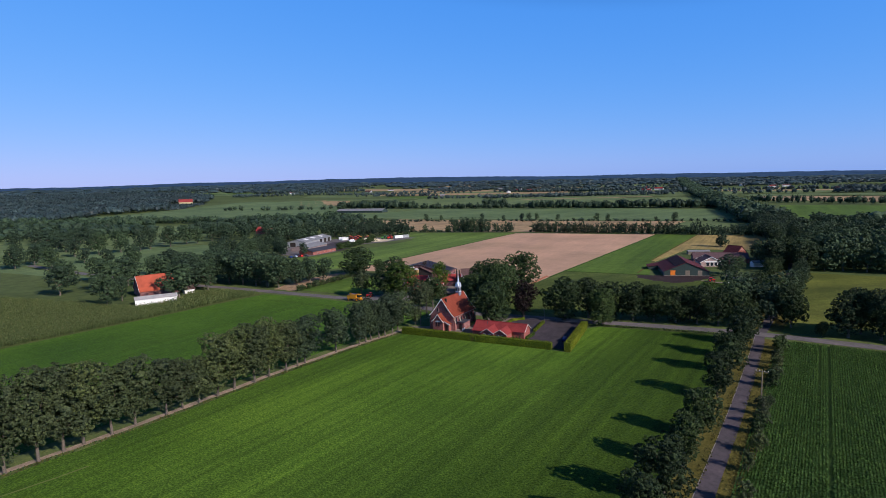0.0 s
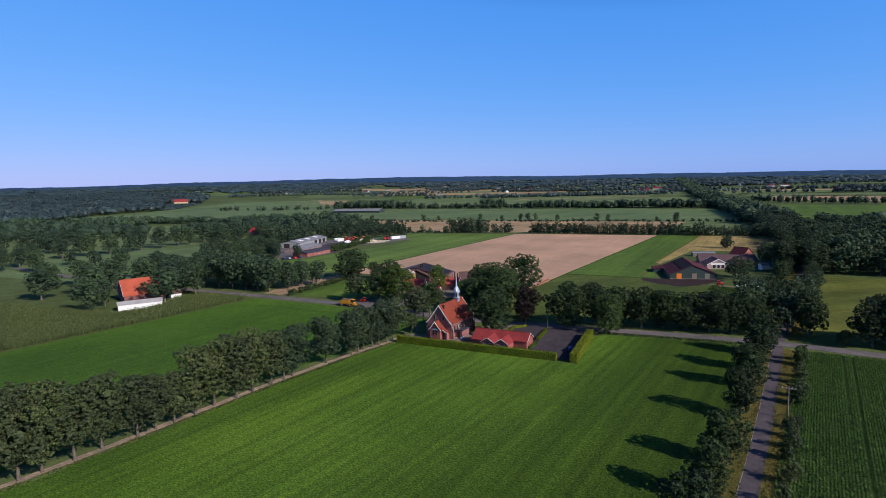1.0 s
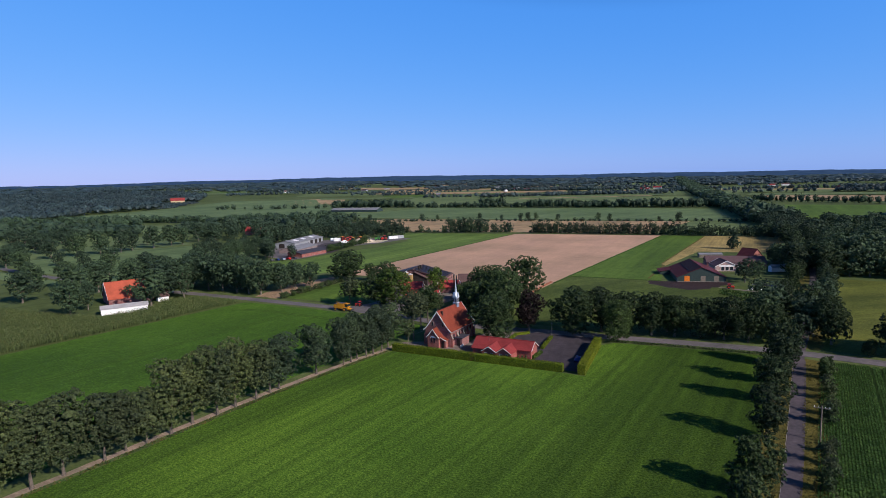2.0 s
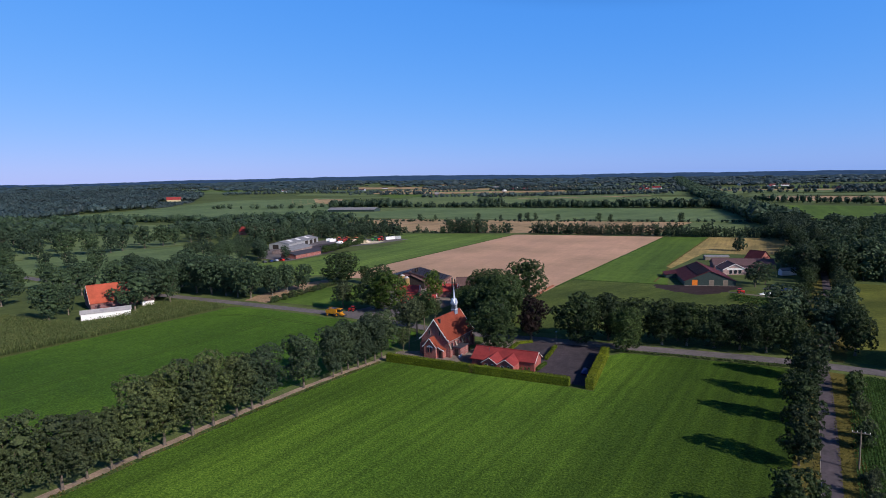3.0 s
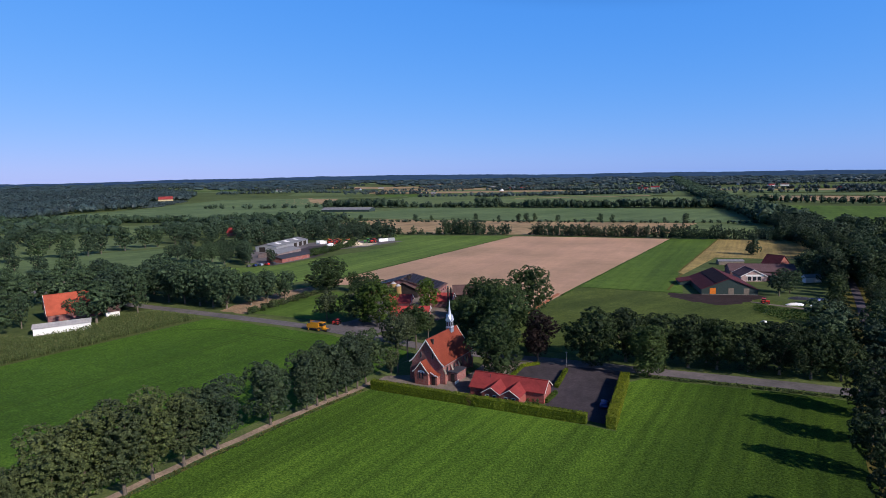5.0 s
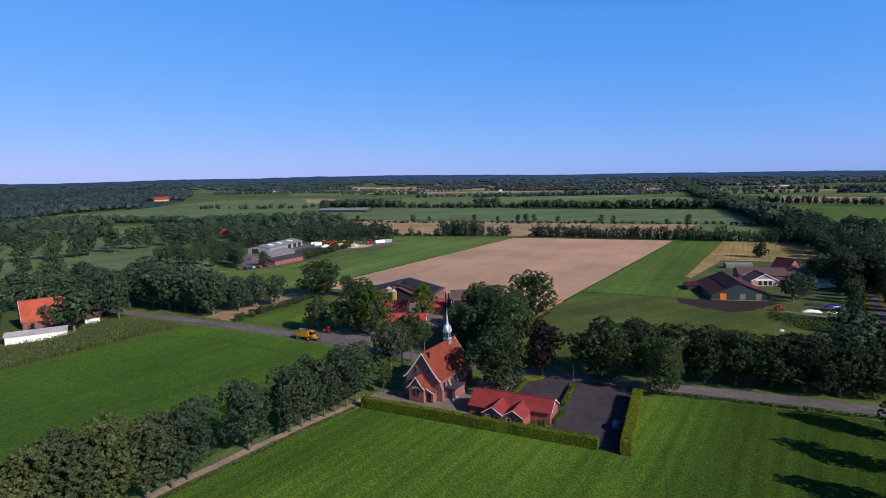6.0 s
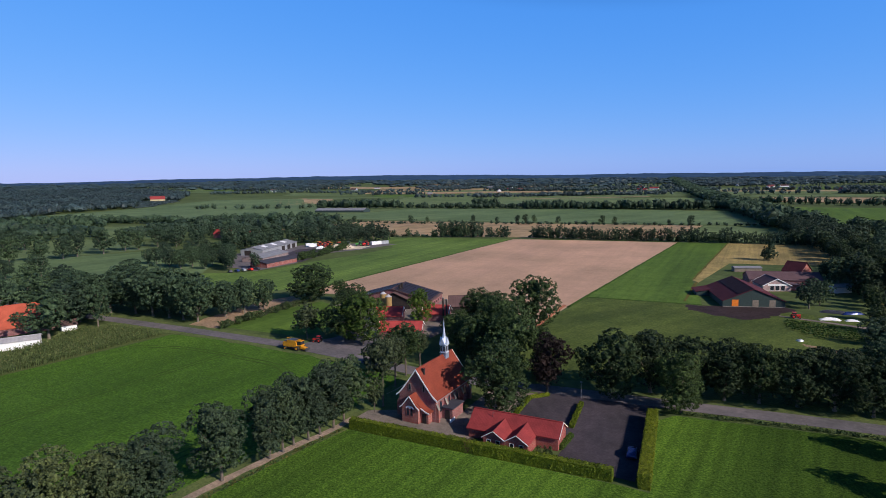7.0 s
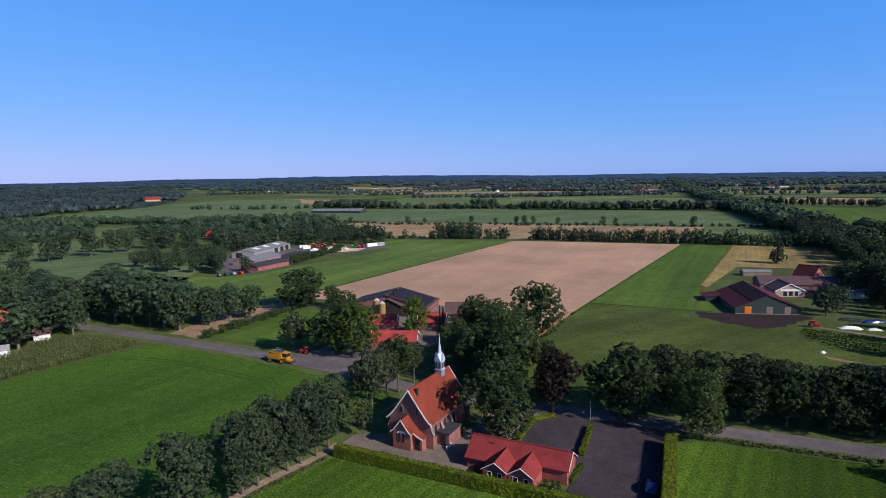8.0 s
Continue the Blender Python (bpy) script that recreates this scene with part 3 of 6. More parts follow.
def woods(name, spots, mat, label, seed, leaves=24, level=ICO2, leaf=2.2):
    """Far trees joined into one: each a ragged lump on a stem, with leaf clumps standing out of it. spots: x, y, height, width."""
    rng = np.random.default_rng(seed)
    S = np.array(spots, float)
    n = len(S)
    Z = np.array([hz(a, b) for a, b in S[:, :2]])
    lv, lf = level
    v = lv[None] * (1 + rng.normal(0, 0.16, (n, len(lv), 1)))
    c = np.stack([S[:, 0], S[:, 1], Z + S[:, 2] * 0.52], 1)
    v = v * np.stack([S[:, 3] * 0.36, S[:, 3] * 0.36, S[:, 2] * 0.38], 1)[:, None] + c[:, None]
    f = (lf[None] + (np.arange(n) * len(lv))[:, None, None]).reshape(-1, 3)
    extra = [(v.reshape(-1, 3), f)]
    if leaves:
        d = unit(rng.normal(0, 1, (n, leaves, 3)) + (0, 0, 0.35))
        p = c[:, None] + d * np.stack([S[:, 3] * 0.5, S[:, 3] * 0.5, S[:, 2] * 0.46], 1)[:, None] * rng.uniform(0.82, 1.12, (n, leaves, 1))
        q = leaf_quads(rng, p.reshape(-1, 3), d.reshape(-1, 3), leaf)
    else:
        q = np.zeros((0, 4, 3))
    return stuff(name, q, mat, label, "trees", extra)


def along(a, b, gap, jitter, seed, hmin, hmax, wide=0.85, holes=0.0, rows=1, rowgap=6.0):
    """Spots for woods() on a line from a to b."""
    rng = np.random.default_rng(seed)
    a, b = np.array(a, float), np.array(b, float)
    L = np.linalg.norm(b - a)
    d = (b - a) / L
    nrm = np.array((-d[1], d[0]))
    out = []
    for r in range(rows):
        for s in np.arange(0, L, gap):
            hole = noise.noise((s * 0.02, seed * 3.7, 0.0)) * 0.5 + 0.5
            if hole < holes:
                continue
            p = a + d * (s + rng.uniform(-0.5, 0.5) * gap) + nrm * ((r - (rows - 1) / 2) * rowgap + rng.uniform(-1, 1) * jitter)
            h = (hmin + (hmax - hmin) * rng.uniform(0, 1) ** 1.4) * (0.85 + 0.35 * (noise.noise((s * 0.035, seed * 1.3, 4.0)) * 0.5 + 0.5))
            out.append((p[0], p[1], h, h * wide * rng.uniform(0.6, 1.6)))
    return out


def patch(pts, gap, seed, hmin, hmax, wide=0.95, thin=0.0):
    """Spots for woods() filling an outline."""
    x, y, rng = scatter(pts, gap, seed, 0.45)
    k = rng.uniform(0, 1, len(x)) >= thin
    h = rng.uniform(hmin, hmax, len(x))
    return np.stack([x, y, h, np.maximum(h * wide * rng.uniform(0.75, 1.2, len(x)), gap * 0.9)], 1)[k].tolist()


# ---- land ----
def land():
    """One sheet out to the skyline."""
    radii = [0, 120, 300, 600, 1000, 1400, 1600, 1850, 2100, 2400, 2700, 3000, 3300, 3600, 3900, 4200, 4450, 4700, 4830]
    n = 120
    bm = bmesh.new()
    centre = bm.verts.new((-40, 40, 0))
    prev = None
    for r in radii[1:]:
        ring = []
        for i in range(n):
            a = 2 * math.pi * i / n
            x, y = -40 + r * math.sin(a), 40 + r * math.cos(a)
            ring.append(bm.verts.new((x, y, hz(x, y))))
        for i in range(n):
            j = (i + 1) % n
            if prev:
                bm.faces.new((prev[i], ring[i], ring[j], prev[j]))
            else:
                bm.faces.new((centre, ring[i], ring[j]))
        prev = ring
    me = bpy.data.meshes.new("ground")
    bmesh.ops.recalc_face_normals(bm, faces=bm.faces)
    bmesh.ops.reverse_faces(bm, faces=[q for q in bm.faces if q.normal.z < 0])
    bm.to_mesh(me)
    bm.free()
    me.materials.append(LAND)
    for p in me.polygons:
        p.use_smooth = True
    tagged(new("ground", me), "wide flat green farmland rising to wooded hills", "ground", "", "structure")


land()
MEADOW_OUT = [(-120.5, -120), (-122.4, 40), (-125.1, 100), (-125.2, 142.5), (-96, 147.5), (-72, 151.2), (-66.8, 151.5), (-73.2, 180), (-71, 184.2), (-42, 191.2), (-27.5, 193.5), (-23.4, 140), (-21.0, 95), (-15, -120)]
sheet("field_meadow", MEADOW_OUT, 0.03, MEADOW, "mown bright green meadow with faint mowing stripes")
CROP_OUT = [(-130.5, -60), (-130.5, 150), (-134, 171.5), (-158, 173.5), (-186, 172.5), (-222, 166.5), (-228, 164.5), (-227.5, 120), (-227, 60), (-226, -60)]
sheet("field_crop", CROP_OUT, 0.05, CROP, "smooth dark green crop field with faint wheel tracks")
MAIZE_OUT = [(-227.4, -20), (-228, 120), (-230, 163.5), (-252, 160.5), (-261, 152), (-263, 146), (-254, 138), (-251, 128), (-253, 116), (-264, 112), (-300, 104), (-340, 92), (-430, 70), (-430, -20)]
sheet("field_maize", MAIZE_OUT, 0.04, MAIZE_SOIL, "ground between the maize stalks")
BEET_OUT = [(-11.5, -40), (-14.2, 100), (-16.0, 140), (-19.2, 195.0), (8, 196.6), (120, 201), (120, -40)]
sheet("field_beet", BEET_OUT, 0.03, BEET, "dark soil between rows of leafy root crop")
sheet("field_bare", [(-246, 238), (-249, 262), (-270.3, 481), (-262, 486), (-146.5, 509.5), (-132, 290), (-128, 232), (-160, 238), (-200, 250)], 0.05, SOIL, "bare pale pinkish ploughed soil")
sheet("field_strip", [(-249.4, 262), (-270.7, 481), (-380, 452), (-352, 412), (-326, 396), (-318, 352), (-322, 308), (-318, 275), (-327, 258), (-345, 246), (-391, 232), (-372, 212), (-345, 203), (-290, 228), (-262, 232)], 0.04, FIELD_D, "green field with long darker drill lines")
sheet("field_green", [(-131.6, 290), (-146.1, 509.5), (-114.5, 517), (-103, 350), (-92, 312), (-88, 297)], 0.05, FIELD_A, "narrow bright green field beside bare soil")
sheet("field_hay", [(-114.1, 517), (-60, 527), (-50, 470), (-50, 430), (-72, 420), (-97, 414), (-99, 345), (-102.6, 350)], 0.04, HAY, "dry yellow hay field")
sheet("field_pasture", [(-131, 289.5), (-87.5, 296.5), (-52, 298), (-48, 262), (-40, 203), (-72, 197), (-100, 192.5), (-121, 190), (-127, 232)], 0.06, PASTURE, "worn olive-green pasture in front of the barns")
sheet("muck_yard", [(-93, 294), (-91.4, 286.5), (-81, 281.6), (-71, 278.6), (-64.5, 285.5), (-57.5, 303.5), (-61.4, 306.4), (-81, 297.2)], 0.1, MUCK, "dark churned earth in front of the barn", "ground", rag=1.6)
sheet("field_right", [(-20, 206.5), (130, 211), (130, 345), (-22, 336)], 0.04, PASTURE_DRY, "dry olive-yellow meadow beyond the crossroads")
sheet("field_garden", [(-51, 297), (-47, 240), (-38, 203), (-29, 205), (-30, 300)], 0.05, PASTURE, "rough green garden plots")
sheet("field_farm_green", [(-222, 179.5), (-190, 185), (-184, 196), (-205, 222), (-224, 228), (-226, 206)], 0.05, FIELD_A, "bright green lawn beside the farm")
sheet("sand_verge", [(-236, 174.5), (-222, 177), (-226, 200), (-230, 222), (-244, 232), (-246, 214), (-241, 190)], 0.03, DIRT, "bare sandy strip under the trees", "ground", rag=1.2)
sheet("field_far_soil", [(-560, 470), (-545, 618), (-300, 645), (-160, 668), (-158, 524), (-270, 498), (-400, 462)], 0.05, SOIL_FAR, "pale tan stubble field behind a tree line")
sheet("field_far_right", [(-157, 525), (-158, 668), (-92, 672), (-68, 535)], 0.06, FIELD_B, "small dull green field")
sheet("field_wide", [(-700, 640), (-546, 632), (-130, 684), (-98, 690), (-150, 905), (-330, 930), (-520, 915), (-700, 893), (-690, 800)], 0.05, FIELD_C, "wide flat green field")
sheet("field_shed", [(-900, 845), (-702, 890), (-702, 645), (-760, 600), (-900, 700)], 0.05, FIELD_B, "green field round a long shed")
sheet("field_back", [(-1100, 1040), (-345, 945), (-190, 985), (-280, 1380), (-700, 1420), (-1050, 1300)], 0.05, FIELD_B, "large dull green field")
sheet("field_left_far", [(-1290, 520), (-1340, 720), (-1480, 1000), (-1300, 1180), (-905, 850), (-695, 640), (-905, 545), (-1090, 455)], 0.06, FIELD_C, "broad pale green field before a forest")
sheet("field_tan_left", [(-1098, 895), (-1076, 1050), (-1270, 1240), (-1370, 1110)], 0.1, SOIL_FAR, "pale stubble field beyond the green fields")
sheet("field_left_mid", [(-830, 405), (-640, 330), (-560, 362), (-735, 480)], 0.05, FIELD_B, "yellowish green field between trees")
sheet("field_left_near", [(-500, 120), (-300, 150), (-290, 200), (-380, 280), (-490, 290), (-520, 215)], 0.04, FIELD_C, "green meadow between clumps of trees")
sheet("field_left_out", [(-900, 120), (-510, 60), (-520, 210), (-500, 300), (-620, 320), (-900, 300)], 0.05, FIELD_B, "open green grazing land with trees")
sheet("field_tan_right", [(-195, 1430), (60, 1360), (60, 1110), (-172, 1215)], 0.06, SOIL_FAR, "tan stubble field")
sheet("field_green_right", [(-60, 700), (120, 680), (120, 1010), (-110, 1030)], 0.05, FIELD_A, "flat green field beyond the woods")


def far_field(x, y, w, d, mat, turn, label):
    """A far field that follows the rise of the land."""
    nx, ny = 6, 4
    bm = bmesh.new()
    m = Matrix.Rotation(turn, 2)
    g = []
    for j in range(ny + 1):
        for i in range(nx + 1):
            p = m @ Vector(((i / nx - 0.5) * w, (j / ny - 0.5) * d))
            g.append(bm.verts.new((x + p.x, y + p.y, hz(x + p.x, y + p.y) + 0.9)))
    for j in range(ny):
        for i in range(nx):
            k = j * (nx + 1) + i
            bm.faces.new((g[k], g[k + 1], g[k + nx + 2], g[k + nx + 1]))
    me = bpy.data.meshes.new("field_far")
    bm.to_mesh(me)
    bm.free()
    me.materials.append(mat)
    tagged(new("field_far", me), label, "field", "", "structure")


FREE = [(-1330, 500), (-1400, 720), (-1750, 900), (-1800, 1200), (-1450, 1300), (-1150, 1330), (-150, 1450), (-100, 640), (-700, 600), (-1050, 420)]
rf = random.Random(11)
for i in range(95):
    az, d = radians(rf.uniform(-72, 6)), rf.uniform(1250, 3700)
    kind = rf.random()
    mat, lab = (FIELD_B, "distant dull green field") if kind < 0.55 else (FIELD_A, "distant green field") if kind < 0.75 else (SOIL_FAR, "distant pale stubble field")
    if (az < radians(-62) and d < 2600) or inside(FREE, np.array([-40 + d * math.sin(az)]), np.array([40 + d * math.cos(az)]))[0]:
        continue
    far_field(-40 + d * math.sin(az), 40 + d * math.cos(az), rf.uniform(220, 700), rf.uniform(90, 260), mat, -az + rf.uniform(-0.2, 0.2), lab)

# ---- roads and tracks ----
SIDE = [(-14.5, -60), (-15.6, 40), (-17.9, 98), (-20.1, 141), (-23.2, 188), (-24.3, 200), (-25.5, 260), (-31, 360), (-46, 505), (-76, 640), (-128, 848), (-280, 1370)]
MAIN = [(-480, 150), (-434, 150), (-366, 153), (-300, 160), (-263, 165.5), (-228, 170.7), (-186, 176.3), (-158, 178.0), (-131, 178.0), (-112, 181), (-95, 185.2), (-73, 189.8), (-42, 196.8), (-23, 199.6), (7, 200.5), (60, 203), (200, 214)]
ribbon("verge_side", SIDE, 5.2, -5.2, 0.06, DRY, "dry yellow grass verge beside the lane", "verge", 0.7)
ribbon("road_side", SIDE, 1.45, -1.45, 0.1, LANE_SHADED, "narrow grey asphalt farm lane dappled with shade")
ribbon("road_edge", SIDE[:6], 1.58, 1.45, 0.11, CONCRETE, "worn pale edge of the lane", "road", 0.04)
ribbon("verge_main", MAIN, 5.4, -5.4, 0.08, VERGE, "grass verge along the country road", "verge", 0.6)
ribbon("road_main", MAIN, 2.6, -2.6, 0.14, ROAD, "grey asphalt country road")
TRACK = [(-122.5, -60), (-124.2, 30), (-124.6, 56), (-127.2, 95), (-127.5, 127), (-126.6, 142), (-128.5, 157), (-131, 176)]
ribbon("track_verge", TRACK, 3.4, -2.3, 0.06, VERGE, "rough grass strip below the tree row", "verge", 0.4)
ribbon("track", TRACK, 0.9, -0.95, 0.09, TRACK_SOIL, "sandy farm track along the tree row", "track", 0.25)
sheet("road_farm_drive", [(-181, 179), (-158, 180), (-154, 196), (-168, 214), (-190, 226), (-192, 220), (-178, 206), (-177, 190)], 0.16, ROAD, "grey farm driveway", "road")
sheet("lawn_church", [(-130, 149), (-126, 146), (-100, 150), (-98, 166), (-101, 182), (-112, 178.5), (-130, 175)], 0.095, VERGE, "shaded rough lawn round the church", "lawn", rag=0.3)
sheet("pavement_church", [(-126.5, 145.5), (-122, 144.8), (-100, 148.6), (-101, 160), (-104, 172), (-106, 180.5), (-111, 178.5), (-109, 160), (-120, 157), (-127, 152)], 0.12, PAVING, "grey paved forecourt round the church", "pavement")
sheet("pavement_parking", [(-83.6, 151.6), (-72.5, 153.2), (-69.8, 153.4), (-75.6, 186.9), (-96.0, 182.9), (-100.5, 181.6), (-98.6, 166.8), (-99.6, 161.5), (-84.9, 163.9)], 0.13, ASPHALT, "dark asphalt car park", "pavement")
sheet("pavement_walk", [(-104, 160.2), (-98.8, 166.6), (-100.9, 180), (-105.8, 179.5)], 0.14, PAVING, "pale paved path beside the car park", "pavement")
sheet("yard_ground", [(-405, 312), (-385, 298), (-352, 270), (-322, 268), (-326, 300), (-345, 345), (-338, 372), (-336, 412), (-352, 414), (-400, 384), (-412, 350)], 0.12, ROAD, "grey contractor's yard", "pavement")
sheet("yard_sand", [(-380, 366), (-352, 361), (-341, 377), (-346, 392), (-358, 391), (-374, 384)], 0.17, SAND, "pale sandy storage ground", "ground")
sheet("farm_yard", [(-214, 224), (-190, 226), (-160, 205), (-150, 206), (-152, 240), (-176, 258), (-206, 246)], 0.1, PAVING, "paved farmyard", "pavement")

TRAM = ground_mat("wheel_track", (0.026, 0.056, 0.009), (0.046, 0.088, 0.0135), (0.075, 0.125, 0.0195), 1.4, 0.1)
PALE = ground_mat("pale_grass_track", (0.1, 0.13, 0.0442), (0.14, 0.165, 0.0561), (0.18, 0.2, 0.068), 1.4, 0.1)
for off in (0.9, -0.9):
    ribbon("wheel_track", [(-226, 150), (-212, 156.5), (-199, 159.4), (-183, 160.9), (-170, 161.5), (-158, 156), (-146, 140), (-142, 110), (-141, 60)], off + 0.25, off - 0.25, 0.07, TRAM, "faint wheel track through the crop", "track", 0.08)
    ribbon("wheel_track", [(-186, -40), (-187, 60), (-190, 120), (-192, 160)], off + 0.22, off - 0.22, 0.07, TRAM, "faint wheel track through the crop", "track", 0.08)
ribbon("grass_track", [(-115.4, 10), (-114.3, 27.7), (-113.4, 36), (-113.2, 41)], 0.22, -0.22, 0.05, PALE, "pale trodden line in the meadow", "track", 0.06)


def hills():
    """Wooded hills on the skyline, far behind all else, with haze painted as a glow."""
    m = bpy.data.materials.new("haze_glow_hills")
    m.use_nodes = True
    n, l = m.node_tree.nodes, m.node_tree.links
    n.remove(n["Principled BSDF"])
    # the blue haze is an emitted colour; no light falls on the hills
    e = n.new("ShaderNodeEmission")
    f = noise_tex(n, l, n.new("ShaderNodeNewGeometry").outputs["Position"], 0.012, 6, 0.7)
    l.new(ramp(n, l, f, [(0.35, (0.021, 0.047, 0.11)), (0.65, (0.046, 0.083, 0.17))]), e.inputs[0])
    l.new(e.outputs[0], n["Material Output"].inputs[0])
    bm = bmesh.new()
    rows = []
    for i in range(0, 361):
        az = radians(-88 + i * 0.275)
        row = []
        for r, up in ((3750, -1), (3850, 9), (4080, 10), (4300, 11), (4550, 12), (4790, 14)):
            x, y = -40 + r * math.sin(az), 40 + r * math.cos(az)
            lift = up if up < 0 else up + 3.5 * noise.noise((i * 0.2, r * 0.01, 0)) + 2.0 * noise.noise((i * 0.9, r * 0.02, 3.0))
            row.append(bm.verts.new((x, y, hz(x, y) + lift)))
        rows.append(row)
    for p, q in zip(rows, rows[1:]):
        for k in range(5):
            bm.faces.new((p[k], q[k], q[k + 1], p[k + 1]))
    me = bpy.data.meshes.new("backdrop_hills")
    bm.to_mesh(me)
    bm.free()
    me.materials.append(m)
    tagged(new("backdrop_hills", me), "wooded hills on the skyline, blue haze painted as a glow", "hills", "", "structure")


hills()

# grassy balks and ditches between the fields
for pts, w, mat in (([(-247.5, 250), (-249.2, 262), (-270.5, 481)], 0.7, TRAM), ([(-130.5, 270), (-131.8, 290), (-146.3, 509.5)], 0.6, TRAM), ([(-131, 289.7), (-110, 293), (-88, 296.8)], 0.6, TRAM), ([(-270, 484), (-205, 501), (-147, 511)], 1.0, TRAM),
                    ([(-103, 352), (-114.3, 517)], 0.5, DRY), ([(-95, 300), (-100, 345)], 0.6, DRY)):
    ribbon("field_balk", pts, w, -w, 0.12, mat, "narrow grassy balk between fields", "verge", 0.2)

# ---- kinds of trees ----
tree_kind("row1", "row_tree", 1, 13.5, 9.4, 2.3, 11000, 0.285, LEAF_ROW, "tall dense green roadside tree on a bare pale trunk", r=0.24, bark=BARK_PALE)
tree_kind("row2", "row_tree", 2, 14.5, 10.0, 2.6, 11600, 0.285, LEAF_ROW, "tall dense green roadside tree on a bare pale trunk", r=0.26, bark=BARK_PALE)
tree_kind("row3", "row_tree", 3, 12.5, 8.8, 2.1, 9800, 0.285, LEAF_ROW, "tall dense green roadside tree on a bare pale trunk", r=0.22, bark=BARK_PALE)
tree_kind("cool1", "row_tree", 4, 13.5, 9.6, 2.4, 11000, 0.285, LEAF_COOL, "tall dense blue-green roadside tree on a bare pale trunk", r=0.24, bark=BARK_PALE)
tree_kind("cool2", "row_tree", 5, 13.0, 9.0, 2.3, 10200, 0.285, LEAF_COOL, "tall dense blue-green roadside tree on a bare pale trunk", r=0.23, bark=BARK_PALE)
tree_kind("oak1", "oak_tree", 11, 17.0, 15.5, 1.8, 14000, 0.36, LEAF_OAK, "broad dark green oak with a lobed crown", r=0.4, lobes=15)
tree_kind("oak2", "oak_tree", 12, 15.5, 14.5, 1.6, 12600, 0.36, LEAF_OAK, "broad dark green oak with a lobed crown", r=0.38, lobes=14)
tree_kind("oak3", "oak_tree", 13, 14.0, 12.5, 1.5, 10600, 0.34, LEAF_OAK, "rounded dark green oak", r=0.34, lobes=12)
tree_kind("road1", "oak_tree", 16, 15.5, 14.5, 1.9, 11500, 0.36, LEAF_OAK_SHADED, "broad shade-darkened green oak beside the road", r=0.38, lobes=14)
tree_kind("road2", "oak_tree", 17, 14.0, 12.5, 1.8, 9800, 0.35, LEAF_OAK_SHADED, "rounded shade-darkened green oak beside the road", r=0.34, lobes=12)
tree_kind("road3", "oak_tree", 18, 14.5, 12.0, 2.0, 9400, 0.35, LEAF_OAK_SHADED, "rounded shade-darkened green oak beside the road", r=0.34, lobes=12)
tree_kind("slim1", "slender_tree", 14, 13.0, 8.2, 6.2, 4200, 0.34, LEAF_ROW, "slender tree with a bare pale trunk and small crown", r=0.22, bark=BARK_PALE, lobes=8)
tree_kind("slim2", "slender_tree", 15, 12.0, 7.8, 5.4, 4000, 0.34, LEAF_OAK, "slender tree with a bare pale trunk and small crown", r=0.2, bark=BARK_PALE, lobes=8)
tree_kind("lane1", "lane_tree", 21, 10.5, 8.8, 1.4, 6200, 0.32, LEAF_OAK_SHADED, "small round dark green tree on the lane verge", r=0.2)
tree_kind("lane2", "lane_tree", 22, 11.0, 8.2, 1.5, 6000, 0.32, LEAF_OAK_SHADED, "small round dark green tree on the lane verge", r=0.2)
tree_kind("lime", "lime_tree", 31, 15.0, 12.5, 1.6, 9000, 0.36, LEAF_BRIGHT, "bright yellow-green broadleaf tree", r=0.32, lobes=13)
tree_kind("copper", "copper_beech", 41, 15.0, 11.0, 2.4, 7500, 0.38, LEAF_COPPER, "dark purple copper beech", r=0.35, bark=BARK_PALE)
tree_kind("birch", "birch_tree", 51, 9.5, 6.0, 2.6, 3200, 0.32, LEAF_ROW, "slender grey-green birch with several white stems", r=0.13, bark=BARK_PALE)
tree_kind("shrub1", "shrub", 61, 4.2, 4.0, 0.3, 650, 0.44, LEAF_OAK, "leafy dark green roadside shrub", "shrub", 0.1, lobes=8)
tree_kind("shrub2", "shrub", 62, 5.5, 4.2, 0.5, 720, 0.44, LEAF_ROW, "tall leafy green roadside shrub", "shrub", 0.1, lobes=9)
tree_kind("mid1", "field_tree", 71, 14.0, 13.0, 2.7, 3600, 0.5, LEAF_FAR_HAZE, "dark green broadleaf tree", r=0.35, lobes=11, level=ICO1)
tree_kind("mid2", "field_tree", 72, 13.0, 12.0, 2.6, 3200, 0.5, LEAF_FAR_HAZE, "dark green broadleaf tree", r=0.32, lobes=10)
tree_kind("mid3", "field_tree", 73, 15.0, 12.5, 3.0, 3300, 0.5, LEAF_FAR_HAZE, "tall dark green broadleaf tree", r=0.34, lobes=11)
for i in (1, 2, 3):
    tree_kind("low%d" % i, "wood_tree", 90 + i, 13.5, 12.5, 1.5, 1000, 0.85, LEAF_FAR_HAZE, "dark green woodland tree", r=0.3, lobes=7)
# lane wood trees wearing the same shade-darkened leaf
tree_kind("dusk1", "field_tree", 76, 14.0, 12.0, 2.2, 3000, 0.52, LEAF_OAK_SHADED, "shade-darkened green broadleaf tree", r=0.35, lobes=11)
tree_kind("dusk2", "field_tree", 77, 13.5, 11.0, 2.0, 2800, 0.52, LEAF_OAK_SHADED, "shade-darkened green broadleaf tree", r=0.32, lobes=10)
tree_kind("thin1", "hedgerow_tree", 74, 11.0, 6.5, 0.6, 480, 0.8, LEAF_FAR_HAZE, "slim ragged hedgerow tree leafy to the ground", r=0.2, lobes=13, pointed=0.3)
